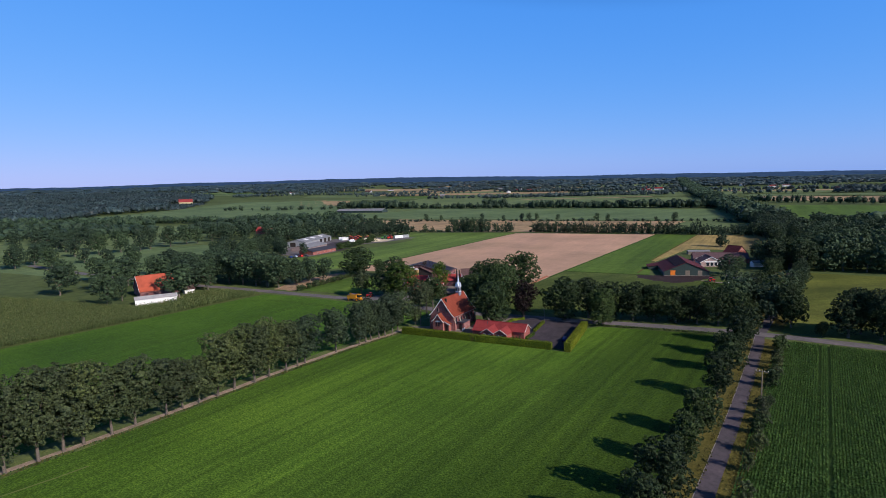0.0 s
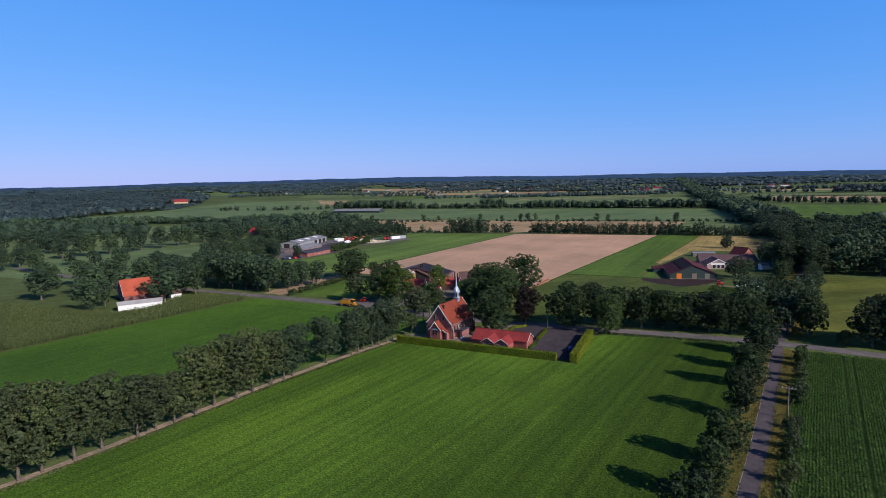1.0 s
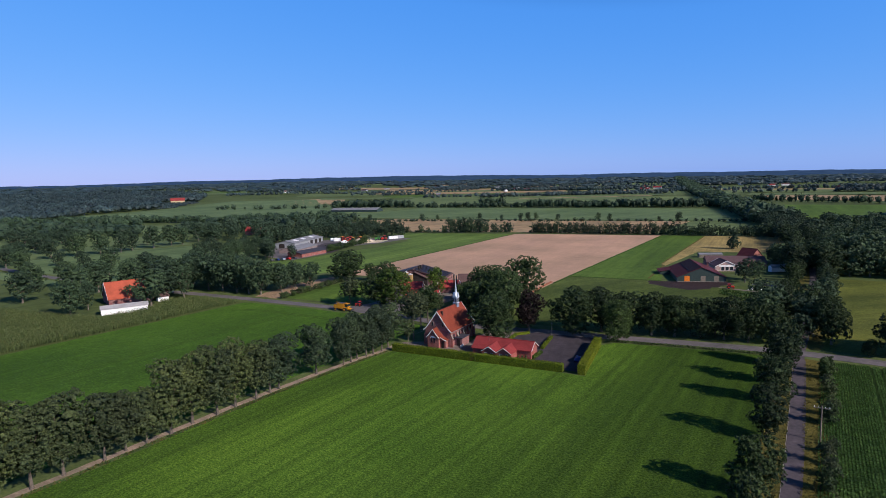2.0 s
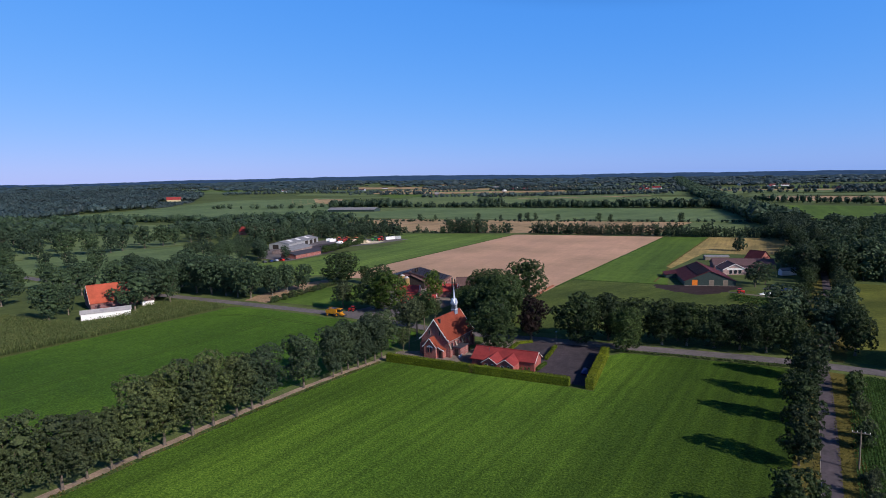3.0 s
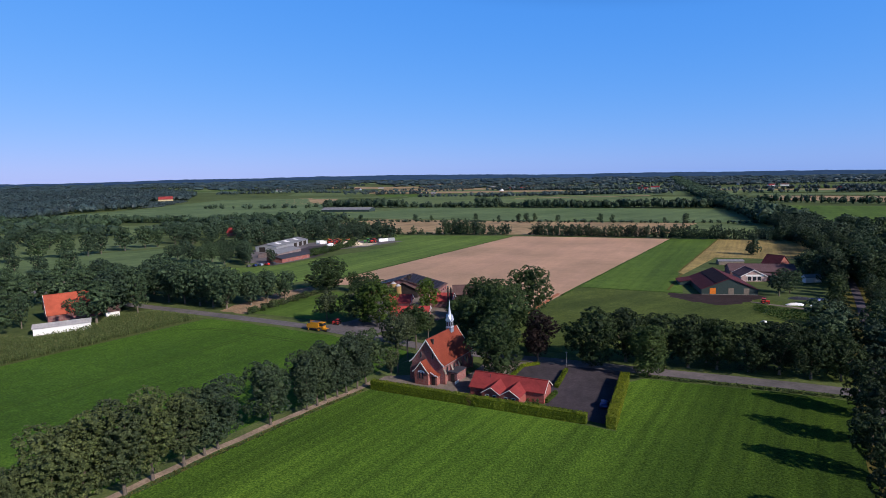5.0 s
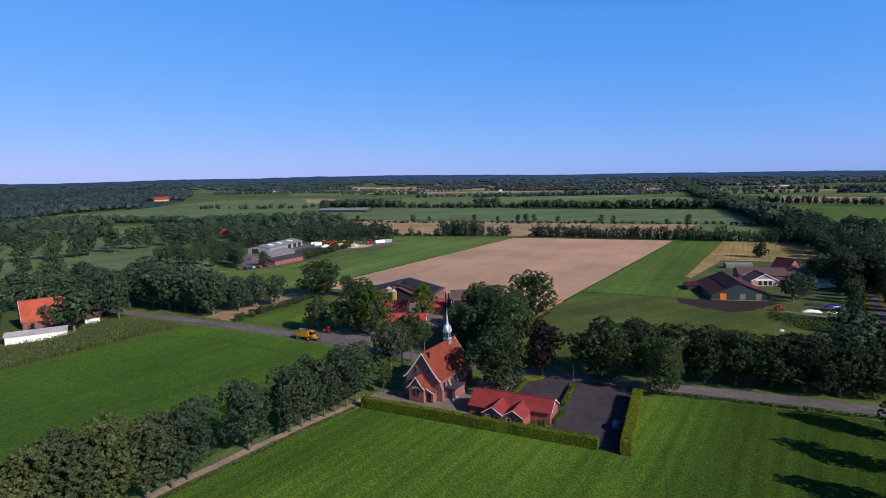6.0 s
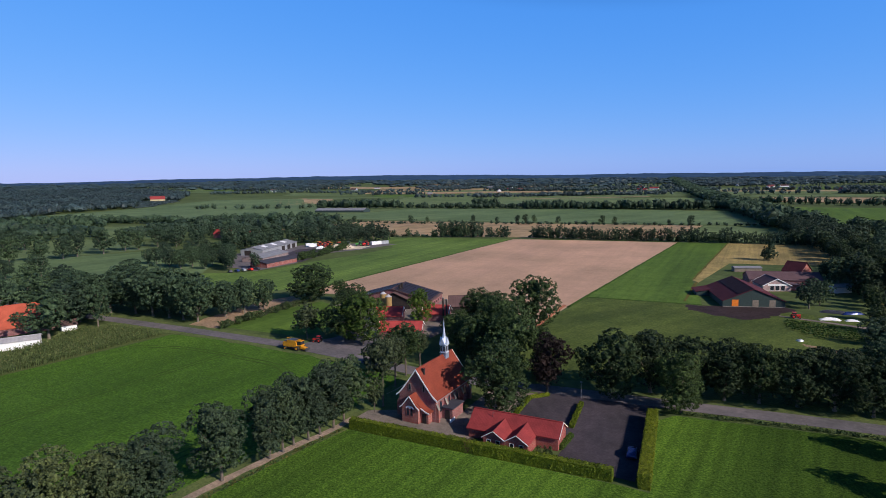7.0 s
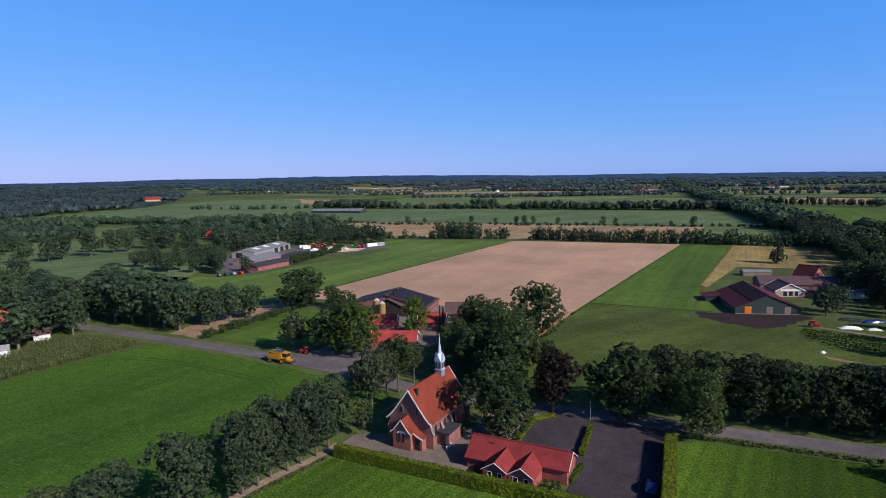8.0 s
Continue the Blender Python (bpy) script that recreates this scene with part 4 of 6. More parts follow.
tree_kind("thin2", "hedgerow_tree", 75, 11.0, 8.5, 0.4, 540, 0.85, LEAF_FAR_HAZE, "bushy ragged hedgerow tree leafy to the ground", r=0.2, lobes=15, pointed=0.15)
tree_kind("fir", "fir_tree", 81, 13.0, 10.0, 0.6, 1500, 0.7, LEAF_FAR_HAZE, "dark green conical fir tree", r=0.3, lobes=15, pointed=0.7)

# ---- trees along the sandy track ----
G = "trees along the track"
row_y = [14, 20, 25.5, 31, 36.4, 41, 44.6, 50, 55.1, 61.9, 66, 70, 75, 80.4, 86, 91, 96.6, 101, 104.0, 116.5]
for i, y in enumerate(row_y):
    x = -124.0 - (y - 40) * 0.042 + random.uniform(-0.5, 0.5)
    tall = 18.0 if y < 38 else 18.0 - (y - 36) * 0.2 if y < 62 else 11.8 if y < 74 else 15.0 if y < 96 else 13.0
    plant("row%d" % (1 + i % 3) if y < 98 else "cool%d" % (1 + i % 2), x, y, tall + random.uniform(-0.7, 0.7), None, 1.0 if y < 45 else 1.12, G)
for i, y in enumerate([126, 129, 132, 135, 138, 141.5, 145]):
    plant("cool%d" % (1 + i % 2), -127.3 + random.uniform(-0.5, 0.5), y, random.uniform(12.2, 13.6), None, 1.02, G)
# ---- trees and shrubs along the lane ----
G = "trees along the lane"
for i, (y, h) in enumerate([(62, 9), (75, 10), (87, 10.6), (100, 9.6), (114, 9.6), (137, 10.4), (157, 10.4), (171, 11.6), (186, 11.4)]):
    x = -24.6 - (y - 138) * 0.045
    plant("lane%d" % (1 + i % 2), x, y, h, None, 1.0, G)
for i, (y, h) in enumerate([(88, 4), (104, 4.5), (121, 4.6), (131, 5), (150, 5.2), (170, 5), (180, 6)]):
    x = -15.0 - (y - 138) * 0.05
    plant("shrub%d" % (1 + i % 2), x, y, h * 0.85, None, 0.8, "shrubs along the lane")
for y, h in ((70, 4.6), (78, 4.8), (92, 4.2), (112, 4.0), (126, 3.8), (136, 3.0), (155, 4.0), (165, 4.2), (185, 4.4)):
    plant("shrub2", -14.4 - (y - 138) * 0.05, y, h, None, 0.9, "shrubs along the lane")
for y, h in ((121, 3.2), (146, 2.4)):
    plant("shrub1", -24.2 - (y - 138) * 0.045, y, h, None, 1.0, "shrubs along the lane")
# ---- trees about the church and the farm behind it ----
for key, x, y, h, w in (("oak1", -102.9, 166.8, 15.2, 1.12), ("oak2", -112, 186, 17.0, 1.0), ("oak1", -117.4, 194.9, 19.0, 0.92), ("oak3", -121.5, 190, 14.5, 1.0), ("copper", -98.8, 182.3, 13.6, 1.0), ("oak3", -128.2, 235.2, 17.5, 1.0),
                        ("oak3", -129, 196, 10.5, 1.1), ("lime", -163.5, 189, 16, 1.12), ("oak2", -171.5, 190.5, 16.5, 1.12), ("lime", -163, 217, 12.5, 0.92), ("birch", -183.4, 184.5, 11.5, 1.35), ("road1", -228.4, 226, 15.6, 1.45), ("oak3", -217, 233, 9.0, 1.0),
                        ("oak3", -140, 205, 9, 1.1), ("oak3", -127, 207, 15, 0.9), ("oak3", -103.6, 190.5, 13.0, 0.75), ("slim1", -125.7, 155.4, 16.0, 0.78), ("slim2", -134.4, 174.2, 13.2, 1.15), ("slim1", -135.3, 181.2, 9.8, 1.05), ("slim2", -136.5, 172.5, 12.0, 1.1), ("slim1", -131.5, 166.5, 12.5, 1.0), ("oak3", -146.9, 226.6, 12.8, 1.00), ("oak3", -139.5, 224.8, 12.6, 1.00), ("oak3", -147.3, 213.0, 6.3, 1.00), ("oak3", -144.5, 216.0, 8.1, 1.00), ("birch", -125.1, 151.9, 7.9, 0.75)):
    plant(key, x, y, h, None, w, "trees about the church")
# ---- tree row on the far side of the country road ----
for i, (x, y, h, w) in enumerate([(-85, 187.5, 15.6, 0.98), (-79, 195, 14.4, 1.0), (-70.4, 186.5, 12.8, 0.92), (-72, 199, 13.2, 1.0), (-64, 198.5, 13.0, 0.95), (-57.5, 200.5, 12.6, 1.0), (-50.5, 202.5, 12.6, 1.0), (-44, 204.0, 13.0, 0.95), (-37.5, 204.5, 12, 0.95), (-31.5, 206.5, 11.6, 0.85), (-61, 205, 11.6, 0.95), (-47.5, 209, 11.6, 0.95)]):
    # one tree keeps the lit oak leaf, the others have shade painted in
    plant("oak1" if i == 2 else ("road1", "road2", "road3")[i % 3], x, y, h, None, w * 1.12, "trees along the country road")
for x, y, h, w in ((-2, 208.5, 14.5, 1.15), (6, 209.5, 15, 1.1), (15, 210, 14.5, 1.15), (26, 210.5, 15, 1.1), (38, 211.5, 15, 1.1), (11, 216, 14, 1.1), (1, 215, 13, 1.1), (-17.4, 213.5, 13.5, 0.95), (-18.5, 222, 13, 0.9), (-8.5, 204.8, 5, 1.0)):
    plant("road2", x, y, h, None, w, "trees at the crossroads")
# ---- trees by the left farm and along the road to it ----
for i, (x, y, h, w) in enumerate([(-322, 112, 14, 1.2), (-269, 111.5, 13.5, 1.0), (-276, 121, 12, 0.8), (-259.5, 139.5, 15, 1.2), (-268, 148, 16, 1.2), (-277, 156, 17, 1.2), (-263, 156.5, 15, 0.8), (-290, 162, 17, 1.2), (-283, 170, 16, 1.2), (-272, 174.5, 16, 1.2),
                                 (-262, 176, 16, 1.1), (-253, 177.5, 16, 1.1), (-245, 178.5, 15, 1.0), (-237, 179.5, 14.5, 1.0), (-234, 189, 13, 0.9), (-233.5, 197, 12, 0.9), (-231, 204, 12, 1.0), (-300, 150, 16, 1.2), (-305, 165, 16, 1.2), (-295, 180, 16, 1.2), (-280, 186, 17, 1.2), (-266, 188, 16, 1.2),
                                 (-254, 190, 15, 1.1), (-258, 183.5, 14, 1.1), (-246, 186, 13.5, 1.1), (-240, 193, 12.5, 1.1), (-241, 202, 12, 1.0), (-310, 130, 15, 1.2), (-318, 143, 15, 1.2), (-322, 170, 16, 1.2), (-310, 190, 16, 1.2)]):
    plant(("mid1", "mid2", "mid3")[i % 3], x, y, h, None, w, "trees round the left farm")
LEFT = [(-388, 136), (-362, 131), (-455, 176), (-430, 181), (-420, 195), (-375, 173), (-349, 141), (-520, 170), (-346, 171), (-300, 152), (-440, 150)]
for i, (x, y) in enumerate(LEFT):
    plant("mid%d" % (1 + i % 3), x, y, random.uniform(10, 14), None, 1.1, "trees on the grazing land")
# hedgerow bushes by the lawn
for i in range(30):
    t = i / 29
    plant("shrub%d" % (1 + i % 2), -220.0 - 8 * t + random.uniform(-1.3, 1.3), 178.5 + 46 * t, random.uniform(1.4, 3.4), None, 1.3, "bushes by the lawn")
for i in range(9):
    plant("shrub2", -213 + 2.6 * i, 236 + 3 * i * 0.6, random.uniform(2.5, 4), None, 1.2, "bushes behind the barn")
# ---- scattered trees on the grazing land ----
for i, (x, y) in enumerate([(-503, 223), (-499, 237), (-503, 248), (-505, 267), (-511, 286), (-508, 295), (-516, 315), (-506, 207), (-508, 190)]):
    plant("mid%d" % (1 + i % 3), x, y, random.uniform(15, 18), None, 1.0, "trees in a line on the grazing land")
rs = random.Random(5)


def clump(pts, gap, seed, hmin, hmax, group, thin=0.0):
    x, y, rng = scatter(pts, gap, seed, 0.45)
    for a, b in zip(x, y):
        if rs.random() >= thin:
            plant("mid%d" % rs.randint(1, 3), float(a), float(b), rs.uniform(hmin, hmax), rs.uniform(0, 360), 1.05, group)


def joined(name, pts, gap, seed, hmin, hmax, label, thin=0.0, keys=("low1", "low2", "low3")):
    x, y, rng = scatter(pts, gap, seed, 0.45)
    grove(name, [(float(a), float(b), rs.uniform(hmin, hmax), 1.05) for a, b in zip(x, y) if rs.random() >= thin], keys, label, seed)


clump([(-432, 262), (-396, 244), (-352, 252), (-345, 268), (-372, 290), (-410, 312), (-440, 295)], 11.5, 21, 8.5, 12, "trees of the mid wood", 0.25)
clump([(-352, 160), (-318, 176), (-300, 200), (-318, 204), (-352, 184)], 11.5, 22, 8, 11, "trees of the mid wood", 0.3)
clump([(-600, 120), (-440, 130), (-440, 150), (-520, 180), (-600, 160)], 18, 23, 12, 16, "trees of the grazing land", 0.35)
joined("grove_far", [(-720, 190), (-530, 200), (-530, 300), (-600, 310), (-720, 270)], 20, 24, 11, 15, "scattered dark trees on grazing land", 0.62)
joined("grove_hamlet", [(-560, 330), (-480, 318), (-410, 330), (-405, 372), (-440, 410), (-520, 400), (-580, 370)], 14, 25, 11, 15, "dark trees round a hamlet", 0.48)
joined("grove_yard", [(-430, 395), (-402, 380), (-372, 405), (-350, 425), (-380, 448), (-430, 430)], 13, 26, 10, 14, "dark trees behind the yard", 0.2)
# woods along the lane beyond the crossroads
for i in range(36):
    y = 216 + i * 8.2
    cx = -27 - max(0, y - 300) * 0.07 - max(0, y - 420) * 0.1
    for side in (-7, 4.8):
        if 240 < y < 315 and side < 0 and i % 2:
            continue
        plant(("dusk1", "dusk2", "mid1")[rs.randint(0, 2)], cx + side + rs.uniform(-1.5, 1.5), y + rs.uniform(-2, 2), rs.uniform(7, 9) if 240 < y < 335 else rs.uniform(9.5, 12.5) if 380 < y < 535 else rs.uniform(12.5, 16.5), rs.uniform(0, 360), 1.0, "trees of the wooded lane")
joined("wood_right", [(-20, 343), (60, 352), (120, 365), (120, 430), (30, 440), (-10, 440), (-28, 400)], 10.5, 27, 12, 17, "dense dark green wood behind the meadow")
joined("lane_wood", [(-38, 335), (-36, 345), (-42, 420), (-60, 520), (-44, 540), (-30, 420), (-28, 335)], 11, 28, 8, 11, "dense trees along the wooded lane", 0.1)
clump([(-54, 385), (-50, 356), (-38, 352), (-40, 385)], 10, 29, 8, 12, "trees by the barns", 0.1)
for x, y, h, key in ((-54, 308, 10.5, "mid1"), (-51, 316, 9, "mid2"), (-80, 436, 13, "fir"), (-46, 364, 12, "mid1")):
    plant(key, x, y, h, None, 1.0, "trees by the barns")

# ---- hedgerows of the middle distance ----
rh = random.Random(3)
for i in range(120):
    t = i / 119
    x = -445 + 380 * t
    y = 433 + (x + 445) * 0.383 if x < -281 else 496 + (x + 281) * 0.137
    gapped = (-281 < x < -262) or rh.random() < (0.45 if -392 < x < -340 else 0.08)
    if not gapped:
        big = x < -395 or -340 < x < -305
        small = -392 < x < -340
        plant(rh.choice(("thin1", "thin2", "thin2")), x + rh.uniform(-1, 1), y + rh.uniform(-2, 3), rh.uniform(11, 15) if big else rh.uniform(5, 9) if small else rh.uniform(7.5, 11.5), rh.uniform(0, 360), rh.uniform(0.8, 1.1), "hedgerow trees")
for x, y, h in ((-464, 590, 13), (-447, 600, 11), (-404, 632, 12), (-301, 640, 11), (-253, 645, 13), (-241, 647, 12), (-171, 662, 14), (-541, 575, 12), (-350, 640, 12), (-340, 640, 13), (-330, 642, 13), (-375, 637, 9), (-190, 660, 8), (-600, 580, 12)):
    plant("mid%d" % rs.randint(1, 3), x, y, h * 0.72, None, 0.85, "trees on the far hedge")

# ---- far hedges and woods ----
woods("far_hedge", along((-700, 600), (-470, 582), 6, 1.5, 31, 2.5, 4, 1.6) + along((-470, 590), (-98, 680), 6, 1.5, 32, 2.5, 4.5, 1.6), LEAF_FAR_HAZE, "low dark hedge between fields", 1, 12, ICO1, 1.2)
woods("hedge_foot", along((-445, 433), (-281, 496), 4, 1.0, 33, 1.6, 3.0, 1.5) + along((-262, 499), (-66, 525), 4, 1.0, 34, 1.6, 3.0, 1.5), LEAF_FAR_HAZE, "undergrowth below the hedgerow trees", 2, 10, ICO1, 0.9)
woods("wood_strip", along((-900, 862), (-735, 892), 9, 3, 35, 13, 19, 0.8, 0, 3, 8) + along((-735, 892), (-480, 922), 8, 3, 36, 7, 12, 0.8, 0.2, 2, 8) + along((-480, 922), (-160, 960), 8, 3, 40, 10, 16, 0.75, 0.0, 3, 8), LEAF_FAR_HAZE, "long dark strip of woodland", 3, 36, ICO2, 1.8)
woods("wooded_lane", along((-82, 660), (-290, 1380), 9, 4, 38, 11, 17, 0.9, 0, 4, 9) + along((-290, 1380), (-900, 3600), 16, 6, 39, 13, 18, 1.3, 0, 3, 16), LEAF_FAR_HAZE, "dense belt of trees along the lane", 4, 34, ICO2, 2.0)
grove("lane_belt", [(x, y, h, 1.1) for x, y, h, w in along((-49, 512), (-80, 660), 9, 3, 37, 10, 14, 0.9, 0, 4, 8)], ("low1", "low2", "low3"), "dense belt of trees beside the lane", 37)
joined("wood_far_right", [(-30, 440), (150, 440), (150, 520), (40, 560), (-50, 640), (-36, 540)], 14, 41, 9, 14, "dense dark wood beyond the meadow")
woods("field_hedge", along((-1180, 760), (-880, 842), 14, 5, 49, 6, 12, 1.0, 0.3) + along((-640, 1010), (-600, 1030), 8, 4, 50, 13, 18, 0.8, 0, 2, 9), LEAF_FAR_HAZE, "line of small trees across the green fields", 11, 40, ICO1, 1.5)
woods("tan_field_hedge", along((-165, 1148), (30, 1056), 9, 3, 51, 8, 14, 0.8, 0.1, 2, 8), LEAF_FAR_HAZE, "row of dark trees before a stubble field", 12, 40, ICO1, 1.6)
woods("right_wood", along((-40, 690), (150, 680), 9, 3, 42, 7, 12, 0.9, 0.2, 2, 8), LEAF_FAR_HAZE, "dense dark wood", 5, 24, ICO2, 1.8)
VIEW = unit(np.array((-1557 + 25, 877 - 37.0)))
forest = [(x, y, h if not (abs((x + 25) * VIEW[1] - (y - 37) * VIEW[0]) < 44 and (x + 25) * VIEW[0] + (y - 37) * VIEW[1] < 1780) else 2.5, w) for x, y, h, w in patch([(-1100, 330), (-1240, 480), (-1345, 560), (-1350, 735), (-1500, 900), (-1800, 1115), (-2200, 1200), (-2500, 700), (-2000, 200), (-1300, 150)], 15.5, 43, 13, 19, 1.15)]
woods("left_forest", forest, LEAF_HILL_HAZE, "large dark forest", 6, 36, ICO1, 2.3)
woods("left_belt", along((-1000, 430), (-740, 500), 9, 5, 44, 7, 13, 1.0, 0.25, 2, 9) + along((-740, 500), (-600, 585), 9, 5, 45, 9, 15, 1.0, 0.2, 2, 9) + along((-1100, 300), (-820, 400), 10, 8, 46, 10, 17, 1.0, 0.2, 3, 12), LEAF_FAR_HAZE, "belt of dark trees between fields", 7, 50, ICO2, 1.6)
woods("left_groves", patch([(-1000, 150), (-740, 180), (-640, 320), (-800, 400), (-1050, 330)], 19, 47, 9, 14, 1.0, 0.55) + patch([(-745, 480), (-640, 330), (-580, 370), (-520, 410), (-440, 440), (-560, 570), (-700, 560)], 15, 48, 8, 13, 1.0, 0.52), LEAF_FAR_HAZE, "scattered groves of dark trees", 8, 50, ICO2, 1.6)
spots = []
rw = random.Random(77)
for i in range(110):
    az, d = radians(rw.uniform(-84, 8)), rw.uniform(1150, 3000)
    cx, cy = -40 + d * math.sin(az), 40 + d * math.cos(az)
    if (az > radians(-34) and d < 1500) or inside(FREE, np.array([cx]), np.array([cy]))[0]:
        continue
    L = rw.uniform(120, 420)
    t = -az + rw.uniform(-0.3, 0.3)
    spots += along((cx - L / 2 * math.cos(t), cy - L / 2 * math.sin(t)), (cx + L / 2 * math.cos(t), cy + L / 2 * math.sin(t)), 11 if d < 1900 else 15, 5, 100 + i, 8, 15, 1.0, 0.25, rw.choice((1, 2, 3)), 10)
woods("far_groves", spots, LEAF_HILL_HAZE, "distant tree lines and copses", 9, 22, ICO1, 2.6)
spots = []
for i in range(5200):
    az, d = radians(rw.uniform(-84, 8)), 2300 + 1500 * rw.random() ** 0.8
    h = rw.uniform(9, 16)
    dens = noise.noise((d * 0.004, az * 6, 2.0)) * 0.5 + 0.5
    if dens < 0.6 - (d - 2300) / 4200:
        continue
    spots.append((-40 + d * math.sin(az), 40 + d * math.cos(az), h, rw.uniform(22, 52) * (0.7 + d / 5000)))
woods("skyline_woods", spots, LEAF_HILL_HAZE, "woodland covering the hills on the skyline", 10, 0, ICO1)


# ---- crops and grass ----
def crop(name, pts, gap, row, seed, turn, h, leaf, per, mat, label, upright=0.5, thin=0.0, cat="crop", flat=0.6, wheels=None):
    """Leafy plants in rows, each a few bent leaves."""
    x, y, rng = scatter(pts, gap, seed, 0.5, row, turn)
    k = rng.uniform(0, 1, len(x)) >= thin
    if wheels:
        # a pair of wheel lines kept free of plants
        (ax, ay), (bx, by) = wheels
        off = ((x - ax) * (by - ay) - (y - ay) * (bx - ax)) / math.hypot(bx - ax, by - ay)
        k &= np.abs(np.abs(off) - 0.9) > 0.2
    x, y = x[k], y[k]
    n = len(x)
    ang = rng.uniform(0, 2 * np.pi, (n, per))
    hh = h * rng.uniform(0.75, 1.15, (n, 1))
    d = np.stack([np.cos(ang), np.sin(ang), np.full((n, per), upright)], 2)
    p = np.stack([x[:, None] + d[..., 0] * leaf * 0.4, y[:, None] + d[..., 1] * leaf * 0.4, hh * rng.uniform(0.45, 1.0, (n, per))], 2)
    nr = np.stack([-d[..., 0] * flat, -d[..., 1] * flat, np.full((n, per), 1.6 - flat)], 2)
    q = leaf_quads(rng, p.reshape(-1, 3), nr.reshape(-1, 3), leaf, 1.9)
    return stuff(name, q, mat, label, cat)


def stalks(name, pts, gap, row, seed, turn, h, mat, label, w=0.16, lo=0.0):
    """Upright blades in rows."""
    x, y, rng = scatter(pts, gap, seed, 0.5, row, turn)
    n = len(x)
    a = rng.uniform(0, np.pi, n)
    c, s = np.cos(a) * w * rng.uniform(0.6, 1.4, n), np.sin(a) * w * rng.uniform(0.6, 1.4, n)
    hh = h * rng.uniform(0.85, 1.12, n)
    l1, l2 = rng.normal(0, 0.12, n) * h, rng.normal(0, 0.12, n) * h
    q = np.stack([np.stack([x - c, y - s, np.full(n, lo)], 1), np.stack([x + c, y + s, np.full(n, lo)], 1), np.stack([x + c * 0.5 + l1, y + s * 0.5 + l2, hh], 1), np.stack([x - c * 0.5 + l1, y - s * 0.5 + l2, hh * 0.97], 1)], 1)
    return stuff(name, q, mat, label, "crop")


MAIZE_NEAR = [(-228.0, 40), (-228.4, 120), (-230.4, 163), (-252, 160), (-260.5, 152), (-262.5, 146), (-253.5, 138), (-250.6, 128), (-252.6, 116), (-264, 111.5), (-300, 103), (-340, 91), (-370, 80), (-370, 40)]
stalks("maize_stalks", MAIZE_NEAR, 0.4, 0.75, 201, radians(0), 1.55, LEAF_MAIZE, "tall green maize standing in rows", 0.1)
crop("maize_leaves", MAIZE_NEAR, 0.55, 0.75, 202, radians(0), 1.9, 0.26, 4, LEAF_MAIZE, "arching green maize leaves")
stalks("maize_tassels", MAIZE_NEAR, 1.5, 0.75, 203, radians(0), 2.05, LEAF_TASSEL, "straw-coloured maize tassels", 0.06, 1.5)
BEET_NEAR = [(-13.9, 84), (-14.9, 110), (-16.4, 140), (-19.2, 194.6), (8, 196.2), (13, 196.4), (13, 88)]
crop("beet_leaves", BEET_NEAR, 0.42, 0.5, 204, radians(3), 0.42, 0.2, 8, LEAF_BEET, "dense rows of dark green leafy root crop", 0.6, wheels=((-6.4, 178.6), (-2.5, 107.5)))
crop("roadside_tufts", [(-72, 184.6), (-60, 187.4), (-42, 191.4), (-30, 193.6), (-30, 195.2), (-43, 193), (-60, 189), (-71, 186.4)], 0.35, 0.35, 208, 0.2, 0.5, 0.26, 3, LEAF_OAK, "rough dark grass along the country road", 0.9, 0.2, "grass")
TRACK_EDGE = [(-122.9, 30), (-123.2, 56), (-125.7, 95), (-126.0, 127), (-125.2, 142), (-124.3, 142), (-124.7, 127), (-124.3, 95), (-121.9, 56), (-121.6, 30)]
crop("track_weeds", TRACK_EDGE, 0.4, 0.4, 209, 0.1, 0.4, 0.2, 3, LEAF_STRAW, "dry weeds between the track and the meadow", 0.9, 0.5, "grass")
crop("track_grass", TRACK_EDGE, 0.4, 0.4, 210, 0.4, 0.32, 0.2, 3, LEAF_BEET, "rough green grass between the track and the meadow", 0.9, 0.55, "grass")
VERGE_A = [(-25.6, 190), (-22.6, 138), (-20.2, 95), (-18.8, 95), (-21.4, 138), (-24.4, 190)]
VERGE_B = [(-22.2, 190), (-18.9, 138), (-16.2, 95), (-13.4, 95), (-15.4, 138), (-18.4, 190)]
for pts, sd in ((VERGE_A, 206), (VERGE_B, 207)):
    crop("verge_tufts", pts, 0.45, 0.45, sd, 0.3, 0.36, 0.18, 3, LEAF_STRAW, "dry straw-coloured verge grass", 0.9, 0.5, "grass")


